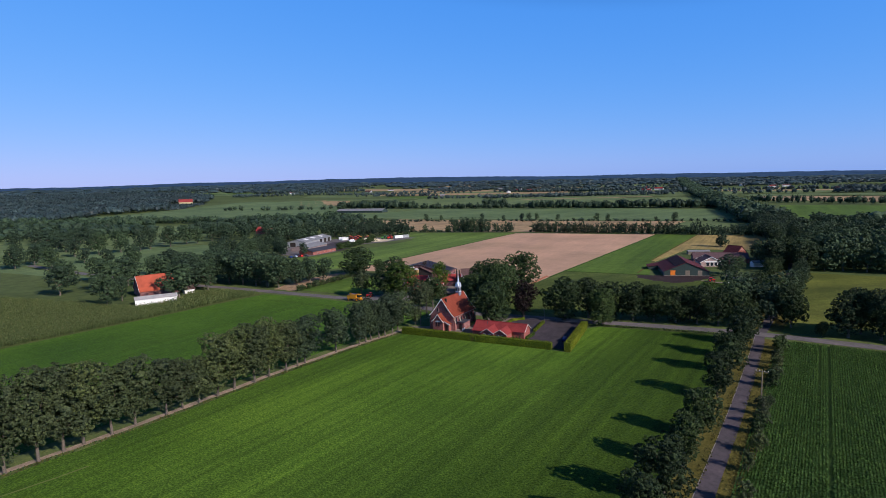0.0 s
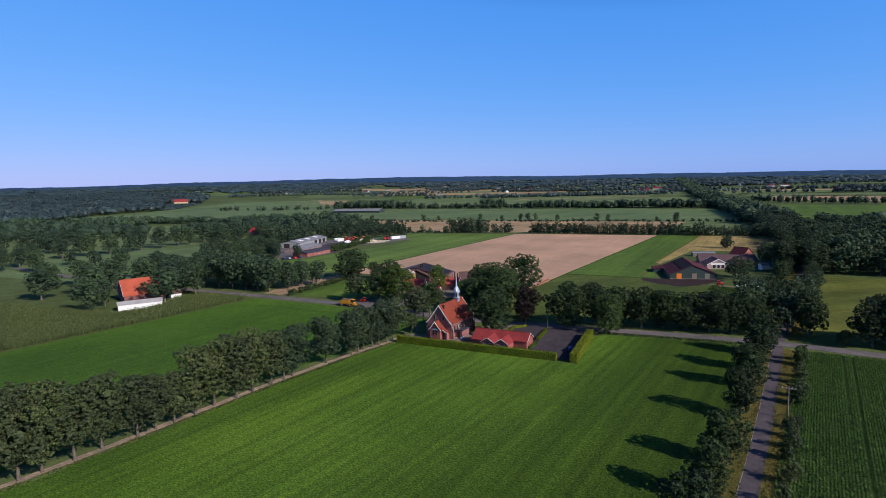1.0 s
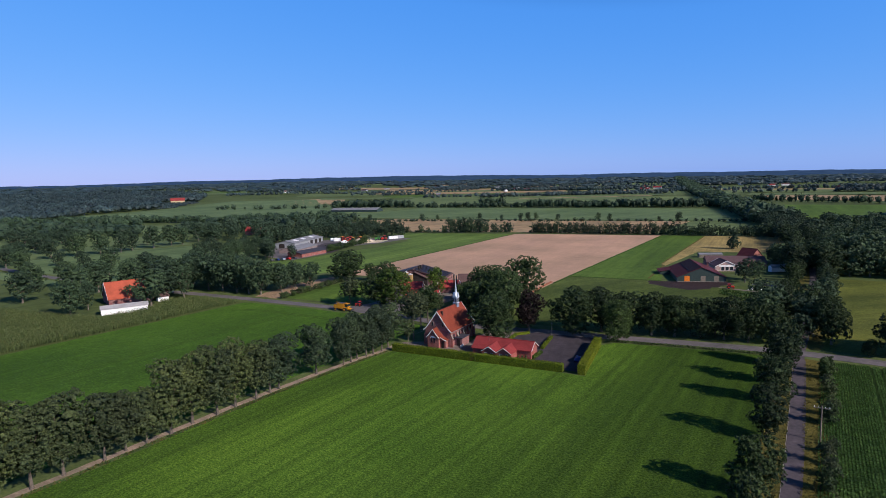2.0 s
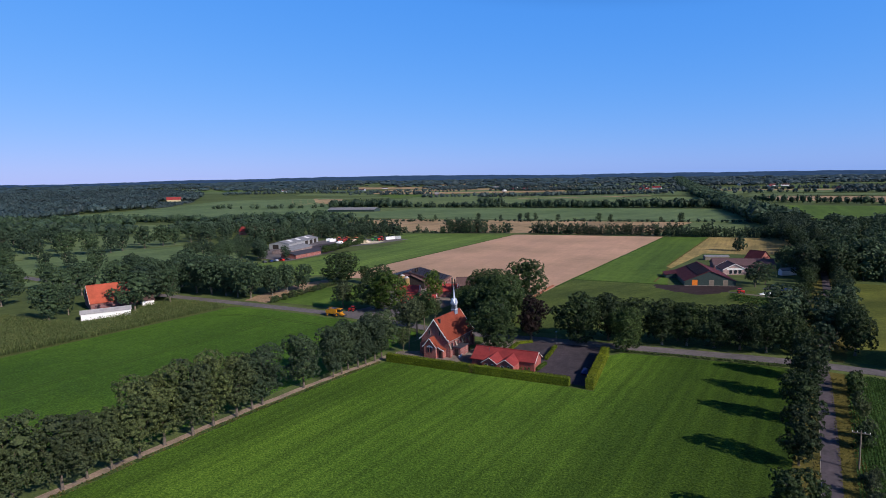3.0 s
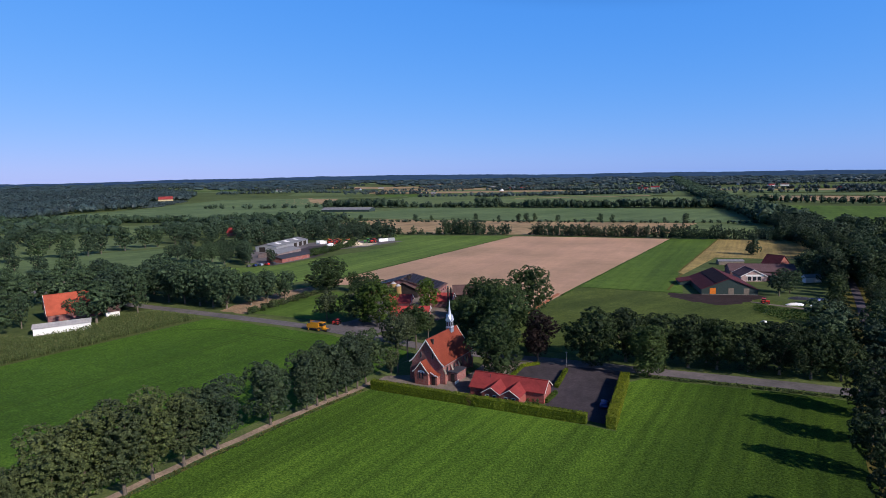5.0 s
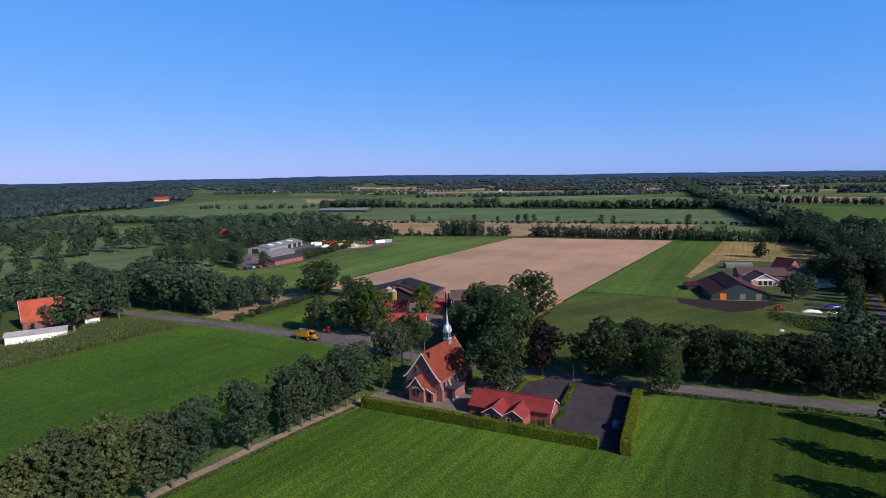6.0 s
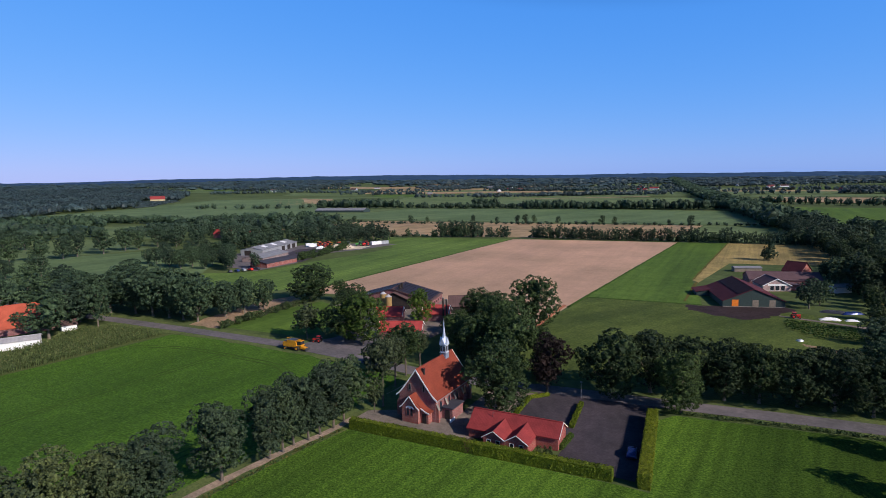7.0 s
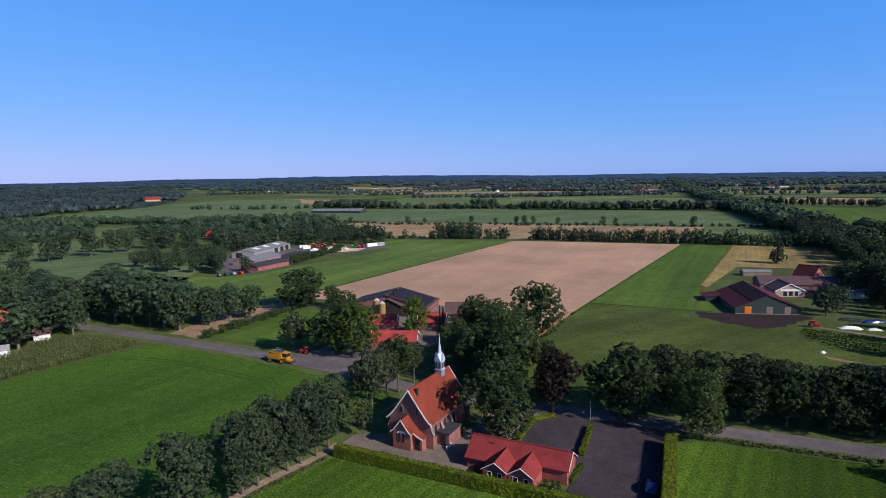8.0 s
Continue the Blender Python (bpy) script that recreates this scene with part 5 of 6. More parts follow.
# ---- houses ----
def gable_house(name, at, L, W, eave, ridge, wall, roof, label, category="house", trim=None, over=0.35, cat_group="", thick=0.18):
    """A block with a ridge along local x; its parts are walls, two roof slopes and bargeboards."""
    t = thing(name, label, category, cat_group, at)
    w = W / 2
    bm = extrude_poly([(-w, 0), (w, 0), (w, eave), (0, ridge), (-w, eave)], 0, -L / 2, L / 2)
    part("wall", bm, wall, t)
    rise = (ridge - eave) / w
    ow = w + over
    for s in (-1, 1):
        line = [(0, ridge + thick), (s * ow, ridge + thick - rise * ow)]
        part("roof", extrude_poly(strip_outline(line, thick), 0, -L / 2 - over, L / 2 + over), roof, t)
        if trim:
            for e in (-1, 1):
                a = e * (L / 2 + over)
                part("bargeboard", extrude_poly(strip_outline([(0, ridge + thick + 0.06), (s * ow, ridge + thick - rise * ow + 0.06)], 0.34), 0, min(a, a + e * 0.08), max(a, a + e * 0.08)), trim, t)
    part("ridge_cap", boxes((-L / 2 - over, L / 2 + over, -0.16, 0.16, ridge + thick - 0.08, ridge + thick + 0.08), bev=0.04), roof, t)
    return t


def window(parent, x, y, z, w, h, face, sub=None, name="window", glass=None, rim=None):
    """A framed pane on a wall; face: the local side it looks to ('-y', '+y', '-x', '+x')."""
    turn = {"-y": 0, "+x": 90, "+y": 180, "-x": 270}[face]
    m = pose(x, y, z, 0, 0, turn)
    b = 0.06
    f = part(name, boxes((-w / 2 - b, w / 2 + b, -0.06, 0.05, h, h + b), (-w / 2 - b, w / 2 + b, -0.1, 0.05, -b, 0), (-w / 2 - b, -w / 2, -0.06, 0.05, 0, h), (w / 2, w / 2 + b, -0.06, 0.05, 0, h)), rim or WHITE, parent, at=m)
    part("pane", boxes((-w / 2, w / 2, -0.02, 0.03, 0, h)), glass or GLASS, f)
    return f


def door(parent, x, y, w, h, face, mat, z=0.0):
    turn = {"-y": 0, "+x": 90, "+y": 180, "-x": 270}[face]
    d = part("door", boxes((-w / 2, w / 2, -0.06, 0.04, 0, h), bev=0.02), mat, parent, at=pose(x, y, z, 0, 0, turn))
    return d


def arch_outline(w, h, n=8):
    """A lancet outline in x, z from z 0 to h."""
    pts = [(-w / 2, 0), (w / 2, 0)]
    spring = h - w * 0.75
    for i in range(n + 1):
        t = i / n
        pts.append((w / 2 * (1 - t) ** 0.6, spring + (h - spring) * t ** 0.8))
    for i in range(n - 1, -1, -1):
        t = i / n
        pts.append((-w / 2 * (1 - t) ** 0.6, spring + (h - spring) * t ** 0.8))
    return pts


def lancet(parent, x, y, z, w, h, face, rim=None):
    turn = {"-y": 0, "+x": 90, "+y": 180, "-x": 270}[face]
    s = part("window", extrude_poly(arch_outline(w + 0.3, h + 0.25), 1, -0.07, 0.05), rim or WHITE, parent, at=pose(x, y, z, 0, 0, turn))
    part("pane", extrude_poly([(p[0], p[1] + 0.1) for p in arch_outline(w, h)], 1, -0.085, 0.0), GLASS, s)
    return s


def church():
    t = thing("church", "small red-brick village church with orange tiled roof and slender spire", "church", "", pose(-115.2, 154.3, 0.1, 0, 0, 6.0))
    L, w, eave, ridge = 15.2, 4.4, 4.9, 10.5
    part("nave_wall", extrude_poly([(-w, 0), (w, 0), (w, eave), (0, ridge), (-w, eave)], 1, 0, L), BRICK, t)
    prof = [(0, ridge + 0.25), (1.2, 9.1), (2.4, 7.5), (3.5, 6.1), (4.3, 5.25), (5.0, 4.75)]
    for s in (-1, 1):
        line = [(s * a, b) for a, b in prof]
        part("roof", extrude_poly(strip_outline(line, 0.2), 1, -0.3, L + 0.3), TILE_ORANGE, t, "orange clay pantile slope")
        for y0 in (-0.4, L + 0.3):
            part("bargeboard", extrude_poly(strip_outline([(a, b + 0.1) for a, b in line], 0.4), 1, y0, y0 + 0.1), WHITE, t, "white painted bargeboard")
        for i in range(5):
            y = 0.35 + i * 3.62
            b = part("buttress", extrude_poly([(s * w, 0), (s * (w + 0.7), 0), (s * (w + 0.7), 2.6), (s * (w + 0.25), 3.7), (s * w, 4.3)], 1, y - 0.3, y + 0.3), BRICK_PINK, t)
            part("cap", extrude_poly(strip_outline([(s * (w + 0.75), 2.7), (s * (w + 0.2), 3.85)], 0.12), 1, y - 0.34, y + 0.34), CONCRETE, b)
        for i in range(4):
            lancet(t, s * w, 2.15 + i * 3.62, 1.5, 0.9, 2.4, "+x" if s > 0 else "-x", BRICK_PINK)
        part("gutter", extrude_poly(strip_outline([(s * 4.95, 4.72), (s * 5.12, 4.72)], 0.12), 1, -0.2, L + 0.2), STEEL, t)
    part("ridge_cap", boxes((-0.16, 0.16, -0.3, L + 0.3, ridge + 0.16, ridge + 0.34), bev=0.05), TILE_ORANGE, t)
    for x in (-1.7, 1.7):
        lancet(t, x, 0.0, 6.0, 0.4, 1.3, "-y", BRICK_GREY)
    ch = part("chimney", boxes((0.55, 1.1, 1.2, 1.75, 8.5, 10.5), (0.5, 1.15, 1.15, 1.8, 10.4, 10.55)), BLACK_CLAD, t)
    part("pot", cone(bmesh.new(), 0.82, 1.48, 10.5, 10.8, 0.14, 0.11), TILE_RED, ch)
    # front porch
    pw, pe, pr, y0 = 1.95, 3.1, 5.6, -2.4
    pc = -0.3
    porch = part("porch", extrude_poly([(pc - pw, 0), (pc + pw, 0), (pc + pw, pe), (pc, pr), (pc - pw, pe)], 1, y0, 0.02), BRICK_PINK, t)
    for s in (-1, 1):
        line = [(pc, pr + 0.22), (pc + s * 0.9, pr - 0.95), (pc + s * 1.7, pr - 1.9), (pc + s * 2.35, pr - 2.4)]
        part("porch_roof", extrude_poly(strip_outline(line, 0.16), 1, y0 - 0.25, 0.1), TILE_ORANGE, porch)
        part("bargeboard", extrude_poly(strip_outline([(a, b + 0.08) for a, b in line], 0.3), 1, y0 - 0.33, y0 - 0.24), WHITE, porch)
    for dx in (-0.42, 0.42):
        lancet(porch, pc + dx, y0, 1.5, 0.5, 1.5, "-y", BRICK_PINK)
    part("window_arch", extrude_poly([(pc + 1.0 * math.cos(a), 3.0 + 0.62 * math.sin(a)) for a in np.linspace(0, math.pi, 10)], 1, y0 - 0.06, y0 + 0.02), WHITE, porch)
    side = part("side_entrance", extrude_poly([(pc + pw, 0), (pc + pw + 1.9, 0), (pc + pw + 1.9, 2.3), (pc + pw, 3.4)], 1, -1.5, 0.03), BRICK_PINK, t)
    part("entrance_roof", extrude_poly(strip_outline([(pc + 1.2, 4.35), (pc + pw + 0.5, 3.2), (pc + pw + 1.5, 2.65), (pc + pw + 2.3, 2.45)], 0.16), 1, -1.8, 0.05), TILE_ORANGE, side)
    part("entrance_fascia", extrude_poly(strip_outline([(pc + pw + 0.3, 3.35), (pc + pw + 1.5, 2.72), (pc + pw + 2.32, 2.5)], 0.26), 1, -1.9, -1.8), WHITE, side)
    door(side, pc + pw + 0.95, -1.5, 1.0, 2.1, "-y", BLACK_CLAD)
    # ridge turret
    y = 12.0
    tw = 0.74
    tur = part("turret", boxes((-tw, tw, y - tw, y + tw, 9.2, 11.1)), SLATE, t, "blue-grey slate ridge turret")
    part("belfry", boxes((-tw - 0.08, tw + 0.08, y - tw - 0.08, y + tw + 0.08, 11.05, 11.2), (-tw + 0.02, tw - 0.02, y - tw + 0.02, y + tw - 0.02, 11.2, 12.9), (-tw - 0.1, tw + 0.1, y - tw - 0.1, y + tw + 0.1, 12.85, 13.0)), LEAD, tur)
    for dx, dy in ((-0.38, -1), (0.38, -1), (-0.38, 1), (0.38, 1)):
        part("louvre", boxes((dx - 0.22, dx + 0.22, y + dy * tw - 0.06, y + dy * tw + 0.06, 11.45, 12.6)), GREY_PAINT, tur)
        part("louvre", boxes((dy * tw - 0.06, dy * tw + 0.06, y + dx - 0.22, y + dx + 0.22, 11.45, 12.6)), GREY_PAINT, tur)
    bm = bmesh.new()
    rings = []
    for z, r in ((13.0, 0.95), (13.8, 0.6), (14.6, 0.36), (16.6, 0.15), (18.1, 0.05)):
        rings.append([bm.verts.new((r * math.cos(math.pi / 4 * k + math.pi / 8) * 1.08, y + r * math.sin(math.pi / 4 * k + math.pi / 8) * 1.08, z)) for k in range(8)])
    for a, b in zip(rings, rings[1:]):
        for k in range(8):
            bm.faces.new((a[k], a[(k + 1) % 8], b[(k + 1) % 8], b[k]))
    bm.faces.new(rings[-1])
    bm.faces.new(rings[0][::-1])
    part("spire", bm, LEAD, tur, "pale lead-clad spire")
    for k in range(4):
        m = Matrix.Translation((0, y, 0)) @ Matrix.Rotation(math.pi / 2 * k, 4, "Z")
        g = extrude_poly([(-0.7, 12.95), (0.7, 12.95), (0, 14.5)], 1, -0.95, -0.2)
        bmesh.ops.transform(g, matrix=m, verts=g.verts)
        part("spire_gable", g, LEAD, tur)
    bm = rod(bmesh.new(), (0, y, 18.0), (0, y, 18.8), 0.04, 0.03)
    bmesh.ops.create_icosphere(bm, subdivisions=2, radius=0.14, matrix=Matrix.Translation((0, y, 18.25)))
    part("finial", bm, STEEL, tur)
    # low side building with a grey roof
    lean = part("side_room", boxes((w, w + 2.6, 2.5, 7.2, 0, 2.4)), BRICK, t)
    # grey roof coloured dark slate, painting in the shade that lies over it
    part("flat_roof", boxes((w - 0.02, w + 2.9, 2.3, 7.4, 2.4, 2.58), bev=0.03), SHEET_SLATE, lean)
    door(lean, w + 1.4, 2.5, 1.1, 2.0, "-y", BLACK_CLAD)
    part("ramp_wall", boxes((w + 2.75, w + 2.87, 1.0, 3.0, 0, 0.7)), WHITE, t, "low white ramp wall")


church()


def annex():
    """Parish hall: long tiled block with two front gables."""
    t = thing("parish_hall", "low red-brick parish hall with red tiled roof and twin front gables", "hall", "", pose(-93.6, 157.9, 0.1, 0, 0, 8.5))
    L, e, r = 18.0, 2.45, 4.35
    x0, x1 = -9.0, 9.0
    xs = -3.2
    part("wall", boxes((x0 + 0.35, xs, -3.7, 2.9, 0, 2.1), (xs, x1 - 0.35, -2.6, 2.9, 0, e - 0.05)), BRICK_RED, t)
    for a, b in ((x0 + 0.35, x0 + 0.6), (x1 - 0.6, x1 - 0.35)):
        part("gable_wall", extrude_poly([(-2.55, 2.1), (2.85, 2.1), (2.85, e), (0, r - 0.05), (-2.55, e)], 0, a, b), BRICK_RED, t)
    part("roof", extrude_poly(strip_outline([(0, r + 0.15), (3.3, 2.25)], 0.16), 0, x0, x1), TILE_RED, t)
    part("roof", extrude_poly(strip_outline([(0, r + 0.15), (-2.95, 2.45)], 0.16), 0, xs, x1), TILE_RED, t)
    part("roof", extrude_poly(strip_outline([(0, r + 0.15), (-2.95, 2.45), (-4.1, 1.95)], 0.16), 0, x0, xs), TILE_RED, t)
    part("ridge_cap", boxes((x0, x1, -0.15, 0.15, r + 0.06, r + 0.24), bev=0.04), TILE_RED, t)
    for s in (-1, 1):
        part("bargeboard", extrude_poly(strip_outline([(0, r + 0.2), (s * 3.0, 2.5)], 0.13), 0, x1, x1 + 0.07), WHITE, t)
    # front gables
    for cx in (-2.1, 2.35):
        g = part("front_gable", extrude_poly([(cx - 2.1, 0), (cx + 2.1, 0), (cx + 2.1, 2.3), (cx, 3.6), (cx - 2.1, 2.3)], 1, -7.1, -2.3), BRICK_RED, t)
        for s in (-1, 1):
            line = [(cx, 3.8), (cx + s * 2.32, 2.32)]
            part("gable_roof", extrude_poly(strip_outline(line, 0.16), 1, -7.45, -0.75), TILE_RED, g)
            part("bargeboard", extrude_poly(strip_outline([(a, b + 0.05) for a, b in line], 0.15), 1, -7.53, -7.45), WHITE, g)
        for dx in (-0.95, 0.85):
            window(g, cx + dx, -7.1, 1.0, 0.7, 0.95, "-y")
    bm = rod(bmesh.new(), (-4.6, -1.1, 3.4), (-4.6, -1.1, 4.6), 0.06, 0.06)
    rod(bm, (-4.6, -1.1, 4.5), (-4.2, -1.1, 4.55), 0.05, 0.05)
    part("vent_pipe", bm, GREY_PAINT, t)


annex()


def hedge(name, a, b, w, h, mat, label, seed, n=150, leaf=0.2, dead=None):
    """A clipped hedge: a solid leafy core with leaves over it."""
    rng = np.random.default_rng(seed)
    a, b = Vector((*a, 0)), Vector((*b, 0))
    L = (b - a).length
    t = thing(name, label, "hedge", "", Matrix.Translation(a) @ Matrix.Rotation(math.atan2(b.y - a.y, b.x - a.x), 4, "Z"))
    core = boxes((0.05, L - 0.05, -w / 2 + 0.12, w / 2 - 0.12, 0, h - 0.12))
    part("core", core, mat, t)
    k = int(n * L)
    u = rng.uniform(0, L, k)
    s = rng.uniform(0, 2 * h + w, k)
    side = np.where(s < h, -1, np.where(s < 2 * h, 1, 0))
    y = np.where(side == 0, rng.uniform(-w / 2, w / 2, k), side * w / 2)
    z = np.where(side == 0, h, rng.uniform(0, h, k))
    wob = np.array([noise.noise((q * 0.55, seed, 0.0)) for q in u]) * 0.16
    y = y + wob * 0.6 + rng.normal(0, 0.05, k)
    z = np.where(side == 0, z + wob + rng.normal(0, 0.05, k), z)
    p = np.stack([u, y, z], 1)
    nr = np.stack([rng.normal(0, 0.2, k), side.astype(float), np.where(side == 0, 1.0, 0.3)], 1)
    end = rng.uniform(0, 1, int(n * w * 1.2))
    pe = np.stack([np.where(end < 0.5, 0.0, L), rng.uniform(-w / 2, w / 2, len(end)), rng.uniform(0, h, len(end))], 1)
    ne = np.stack([np.where(end < 0.5, -1.0, 1.0), np.zeros(len(end)), np.full(len(end), 0.3)], 1)
    p, nr = np.concatenate([p, pe]), np.concatenate([nr, ne])
    d = np.zeros(len(p), bool) if dead is None else np.abs(p[:, 0] - dead) < 0.45 + 0.3 * rng.uniform(-1, 1, len(p))
    part("foliage", quads_mesh("foliage", leaf_quads(rng, p[~d], nr[~d], leaf), mat), None, t)
    if dead is not None:
        part("dead_patch", quads_mesh("dead_patch", leaf_quads(rng, p[d], nr[d], leaf), LEAF_DEAD), None, t, "browned dead leaves")
    return t


hedge("hedge", (-124.0, 143.6), (-97.4, 147.9), 1.5, 2.25, LEAF_HEDGE, "long clipped green hedge between meadow and church", 1, dead=26)
hedge("hedge", (-97.2, 148.0), (-73.0, 152.1), 1.6, 2.15, LEAF_HEDGE, "long clipped green hedge between meadow and hall", 2)
hedge("hedge", (-67.9, 152.0), (-74.1, 179.4), 2.0, 2.6, LEAF_PRIVET, "tall clipped yellow-green hedge beside the car park", 3)
hedge("hedge", (-86.4, 167.0), (-89.2, 179.2), 0.8, 1.0, LEAF_HEDGE, "low clipped hedge dividing the car park", 4)
hedge("hedge", (-98.6, 166.2), (-100.4, 176.5), 0.7, 0.9, LEAF_HEDGE, "low clipped hedge beside the paved path", 5)
hedge("hedge", (-100.4, 176.8), (-97.5, 180.5), 0.7, 0.8, LEAF_HEDGE, "low clipped hedge at the car park entrance", 6)
hedge("hedge", (-84.4, 157.5), (-84.9, 163.5), 0.8, 0.9, LEAF_BRIGHT, "loose yellow-green border shrubs by the hall", 7)
for x, y, h in ((-87.0, 153.6, 1.8), (-86.1, 154.3, 1.6), (-85.2, 154.6, 1.7)):
    plant("shrub1", x, y, h, None, 0.5, "shrubs by the hall", "small conical green shrub by the hall")


def street_lamp(x, y, h):
    t = thing("street_lamp", "slim grey street lamp by the car park", "lamp", "", pose(x, y, 0.1))
    part("pole", rod(bmesh.new(), (0, 0, 0), (0, 0, h), 0.07, 0.05, 8), STEEL, t)
    part("lamp_head", boxes((-0.25, 0.25, -0.14, 0.14, h, h + 0.16), bev=0.05), STEEL, t)


street_lamp(-90.7, 182.7, 3.8)


def power_pole(x, y, h):
    t = thing("power_pole", "grey wooden power pole with a cross arm", "pole", "", pose(x, y, 0, 0, 0, 6))
    part("pole", rod(bmesh.new(), (0, 0, -0.3), (0, 0, h), 0.15, 0.1, 8), WOOD, t)
    part("cross_arm", boxes((-1.3, 1.3, -0.07, 0.07, h - 0.55, h - 0.38), bev=0.02), WOOD, t)
    for dx in (-1.2, -0.5, 0.5, 1.2):
        part("insulator", cone(bmesh.new(), dx, 0, h - 0.38, h - 0.12, 0.06, 0.04, 8), WHITE, t)


power_pole(-16.2, 140.5, 7.0)


def car(at, paint, label, group="", estate=0.0):
    """A small hatchback, 4.2 m long, nose to +x."""
    t = thing("car", label, "car", group, at)
    side = [(-2.05, 0.35), (-2.08, 0.8), (-1.95, 1.0), (-1.7 - estate, 1.4), (-0.2, 1.46), (0.35, 1.42), (1.05, 0.98), (1.9, 0.85), (2.1, 0.62), (2.1, 0.35)]
    bm = extrude_poly(side, 1, -0.85, 0.85)
    for v in bm.verts:
        if v.co.z > 1.1:
            v.co.y *= 0.8
    bmesh.ops.bevel(bm, geom=bm.edges[:], offset=0.05, segments=1, affect="EDGES")
    body = part("body", bm, paint, t)
    for s in (-1, 1):
        bm = extrude_poly([(-1.55, 1.02), (0.85, 1.02), (0.28, 1.36), (-1.4, 1.36)], 1, min(s * 0.74, s * 0.84), max(s * 0.74, s * 0.84))
        part("side_window", bm, GLASS, body)
    bm = bmesh.new()
    bm.faces.new([bm.verts.new(c) for c in ((1.1, -0.7, 1.0), (1.1, 0.7, 1.0), (0.42, 0.6, 1.43), (0.42, -0.6, 1.43))])
    bmesh.ops.solidify(bm, geom=bm.faces[:], thickness=-0.03)
    part("windscreen", bm, GLASS, body)
    for x in (-1.3, 1.3):
        for s in (-1, 1):
            m = Matrix.Translation((x, s * 0.78, 0.31)) @ Matrix.Rotation(math.pi / 2, 4, "X")
            wh = part("wheel", cone(bmesh.new(), 0, 0, -0.1, 0.1, 0.31, 0.31, 16, m), RUBBER, t)
            part("rim", cone(bmesh.new(), 0, 0, -0.11, 0.11, 0.19, 0.19, 12, m), STEEL, wh)
    return t


car(pose(-72.9, 162.2, 0.14, 0, 0, 102), BLUE_PAINT, "dark blue hatchback parked in the hedge's shade")


def combine(at):
    """A combine harvester without its header, nose to +x."""
    t = thing("combine_harvester", "yellow combine harvester standing on the country road", "harvester", "", at)
    body = part("body", extrude_poly([(-3.6, 1.2), (-3.9, 2.2), (-3.4, 3.0), (-0.2, 3.1), (1.4, 3.1), (1.4, 1.2)], 1, -1.3, 1.3), YELLOW, t)
    part("grain_tank", extrude_poly([(-1.9, 3.1), (1.0, 3.1), (1.3, 3.75), (-2.2, 3.75)], 1, -1.35, 1.35), YELLOW, body)
    part("tank_opening", boxes((-1.9, 1.1, -1.2, 1.2, 3.754, 3.79)), GREY_PAINT, body)
    part("engine_cover", boxes((-3.5, -2.0, -1.0, 1.0, 3.0, 3.35), bev=0.06), GREY_PAINT, body)
    part("side_panel", boxes((-3.2, 0.8, -1.36, -1.3, 1.5, 2.8), bev=0.02), YELLOW, body)
    part("side_panel", boxes((-3.2, 0.8, 1.3, 1.36, 1.5, 2.8), bev=0.02), YELLOW, body)
    part("unloading_auger", rod(bmesh.new(), (1.0, 1.5, 3.4), (-4.2, 1.55, 3.5), 0.18, 0.16, 10), YELLOW, body)
    cab = part("cab", extrude_poly([(1.4, 2.1), (2.7, 2.1), (2.95, 2.5), (2.75, 3.45), (1.4, 3.45)], 1, -0.9, 0.9), GLASS, t)
    part("cab_floor", boxes((1.38, 3.0, -1.0, 1.0, 1.6, 2.12), bev=0.05), YELLOW, cab)
    part("cab_roof", boxes((1.3, 3.0, -1.0, 1.0, 3.45, 3.66), bev=0.06), YELLOW, cab)
    part("feeder", extrude_poly([(1.6, 1.7), (1.6, 0.9), (4.6, 0.35), (4.7, 1.0)], 1, -0.7, 0.7), YELLOW, t)
    part("feeder_face", boxes((4.55, 4.8, -1.1, 1.1, 0.3, 1.15), bev=0.04), GREY_PAINT, t)
    for x, r, wd, s in ((1.6, 0.85, 0.3, 1), (1.6, 0.85, 0.3, -1), (-2.9, 0.6, 0.2, 1), (-2.9, 0.6, 0.2, -1)):
        m = Matrix.Translation((x, s * 1.35, r)) @ Matrix.Rotation(math.pi / 2, 4, "X")
        wh = part("wheel", cone(bmesh.new(), 0, 0, -wd, wd, r, r, 20, m), RUBBER, t)
        part("rim", cone(bmesh.new(), 0, 0, -wd - 0.02, wd + 0.02, r * 0.55, r * 0.55, 14, m), YELLOW, wh)
    part("axle", boxes((1.4, 1.8, -1.1, 1.1, 0.7, 1.3), (-3.1, -2.7, -1.2, 1.2, 0.5, 1.3)), GREY_PAINT, t)
    part("ladder", boxes((1.9, 2.5, 1.0, 1.3, 0.6, 1.7)), GREY_PAINT, t)


combine(pose(-177.6, 174.6, 0.15, 0, 0, 10) @ Matrix.Diagonal((0.98, 0.9, 0.8, 1)))


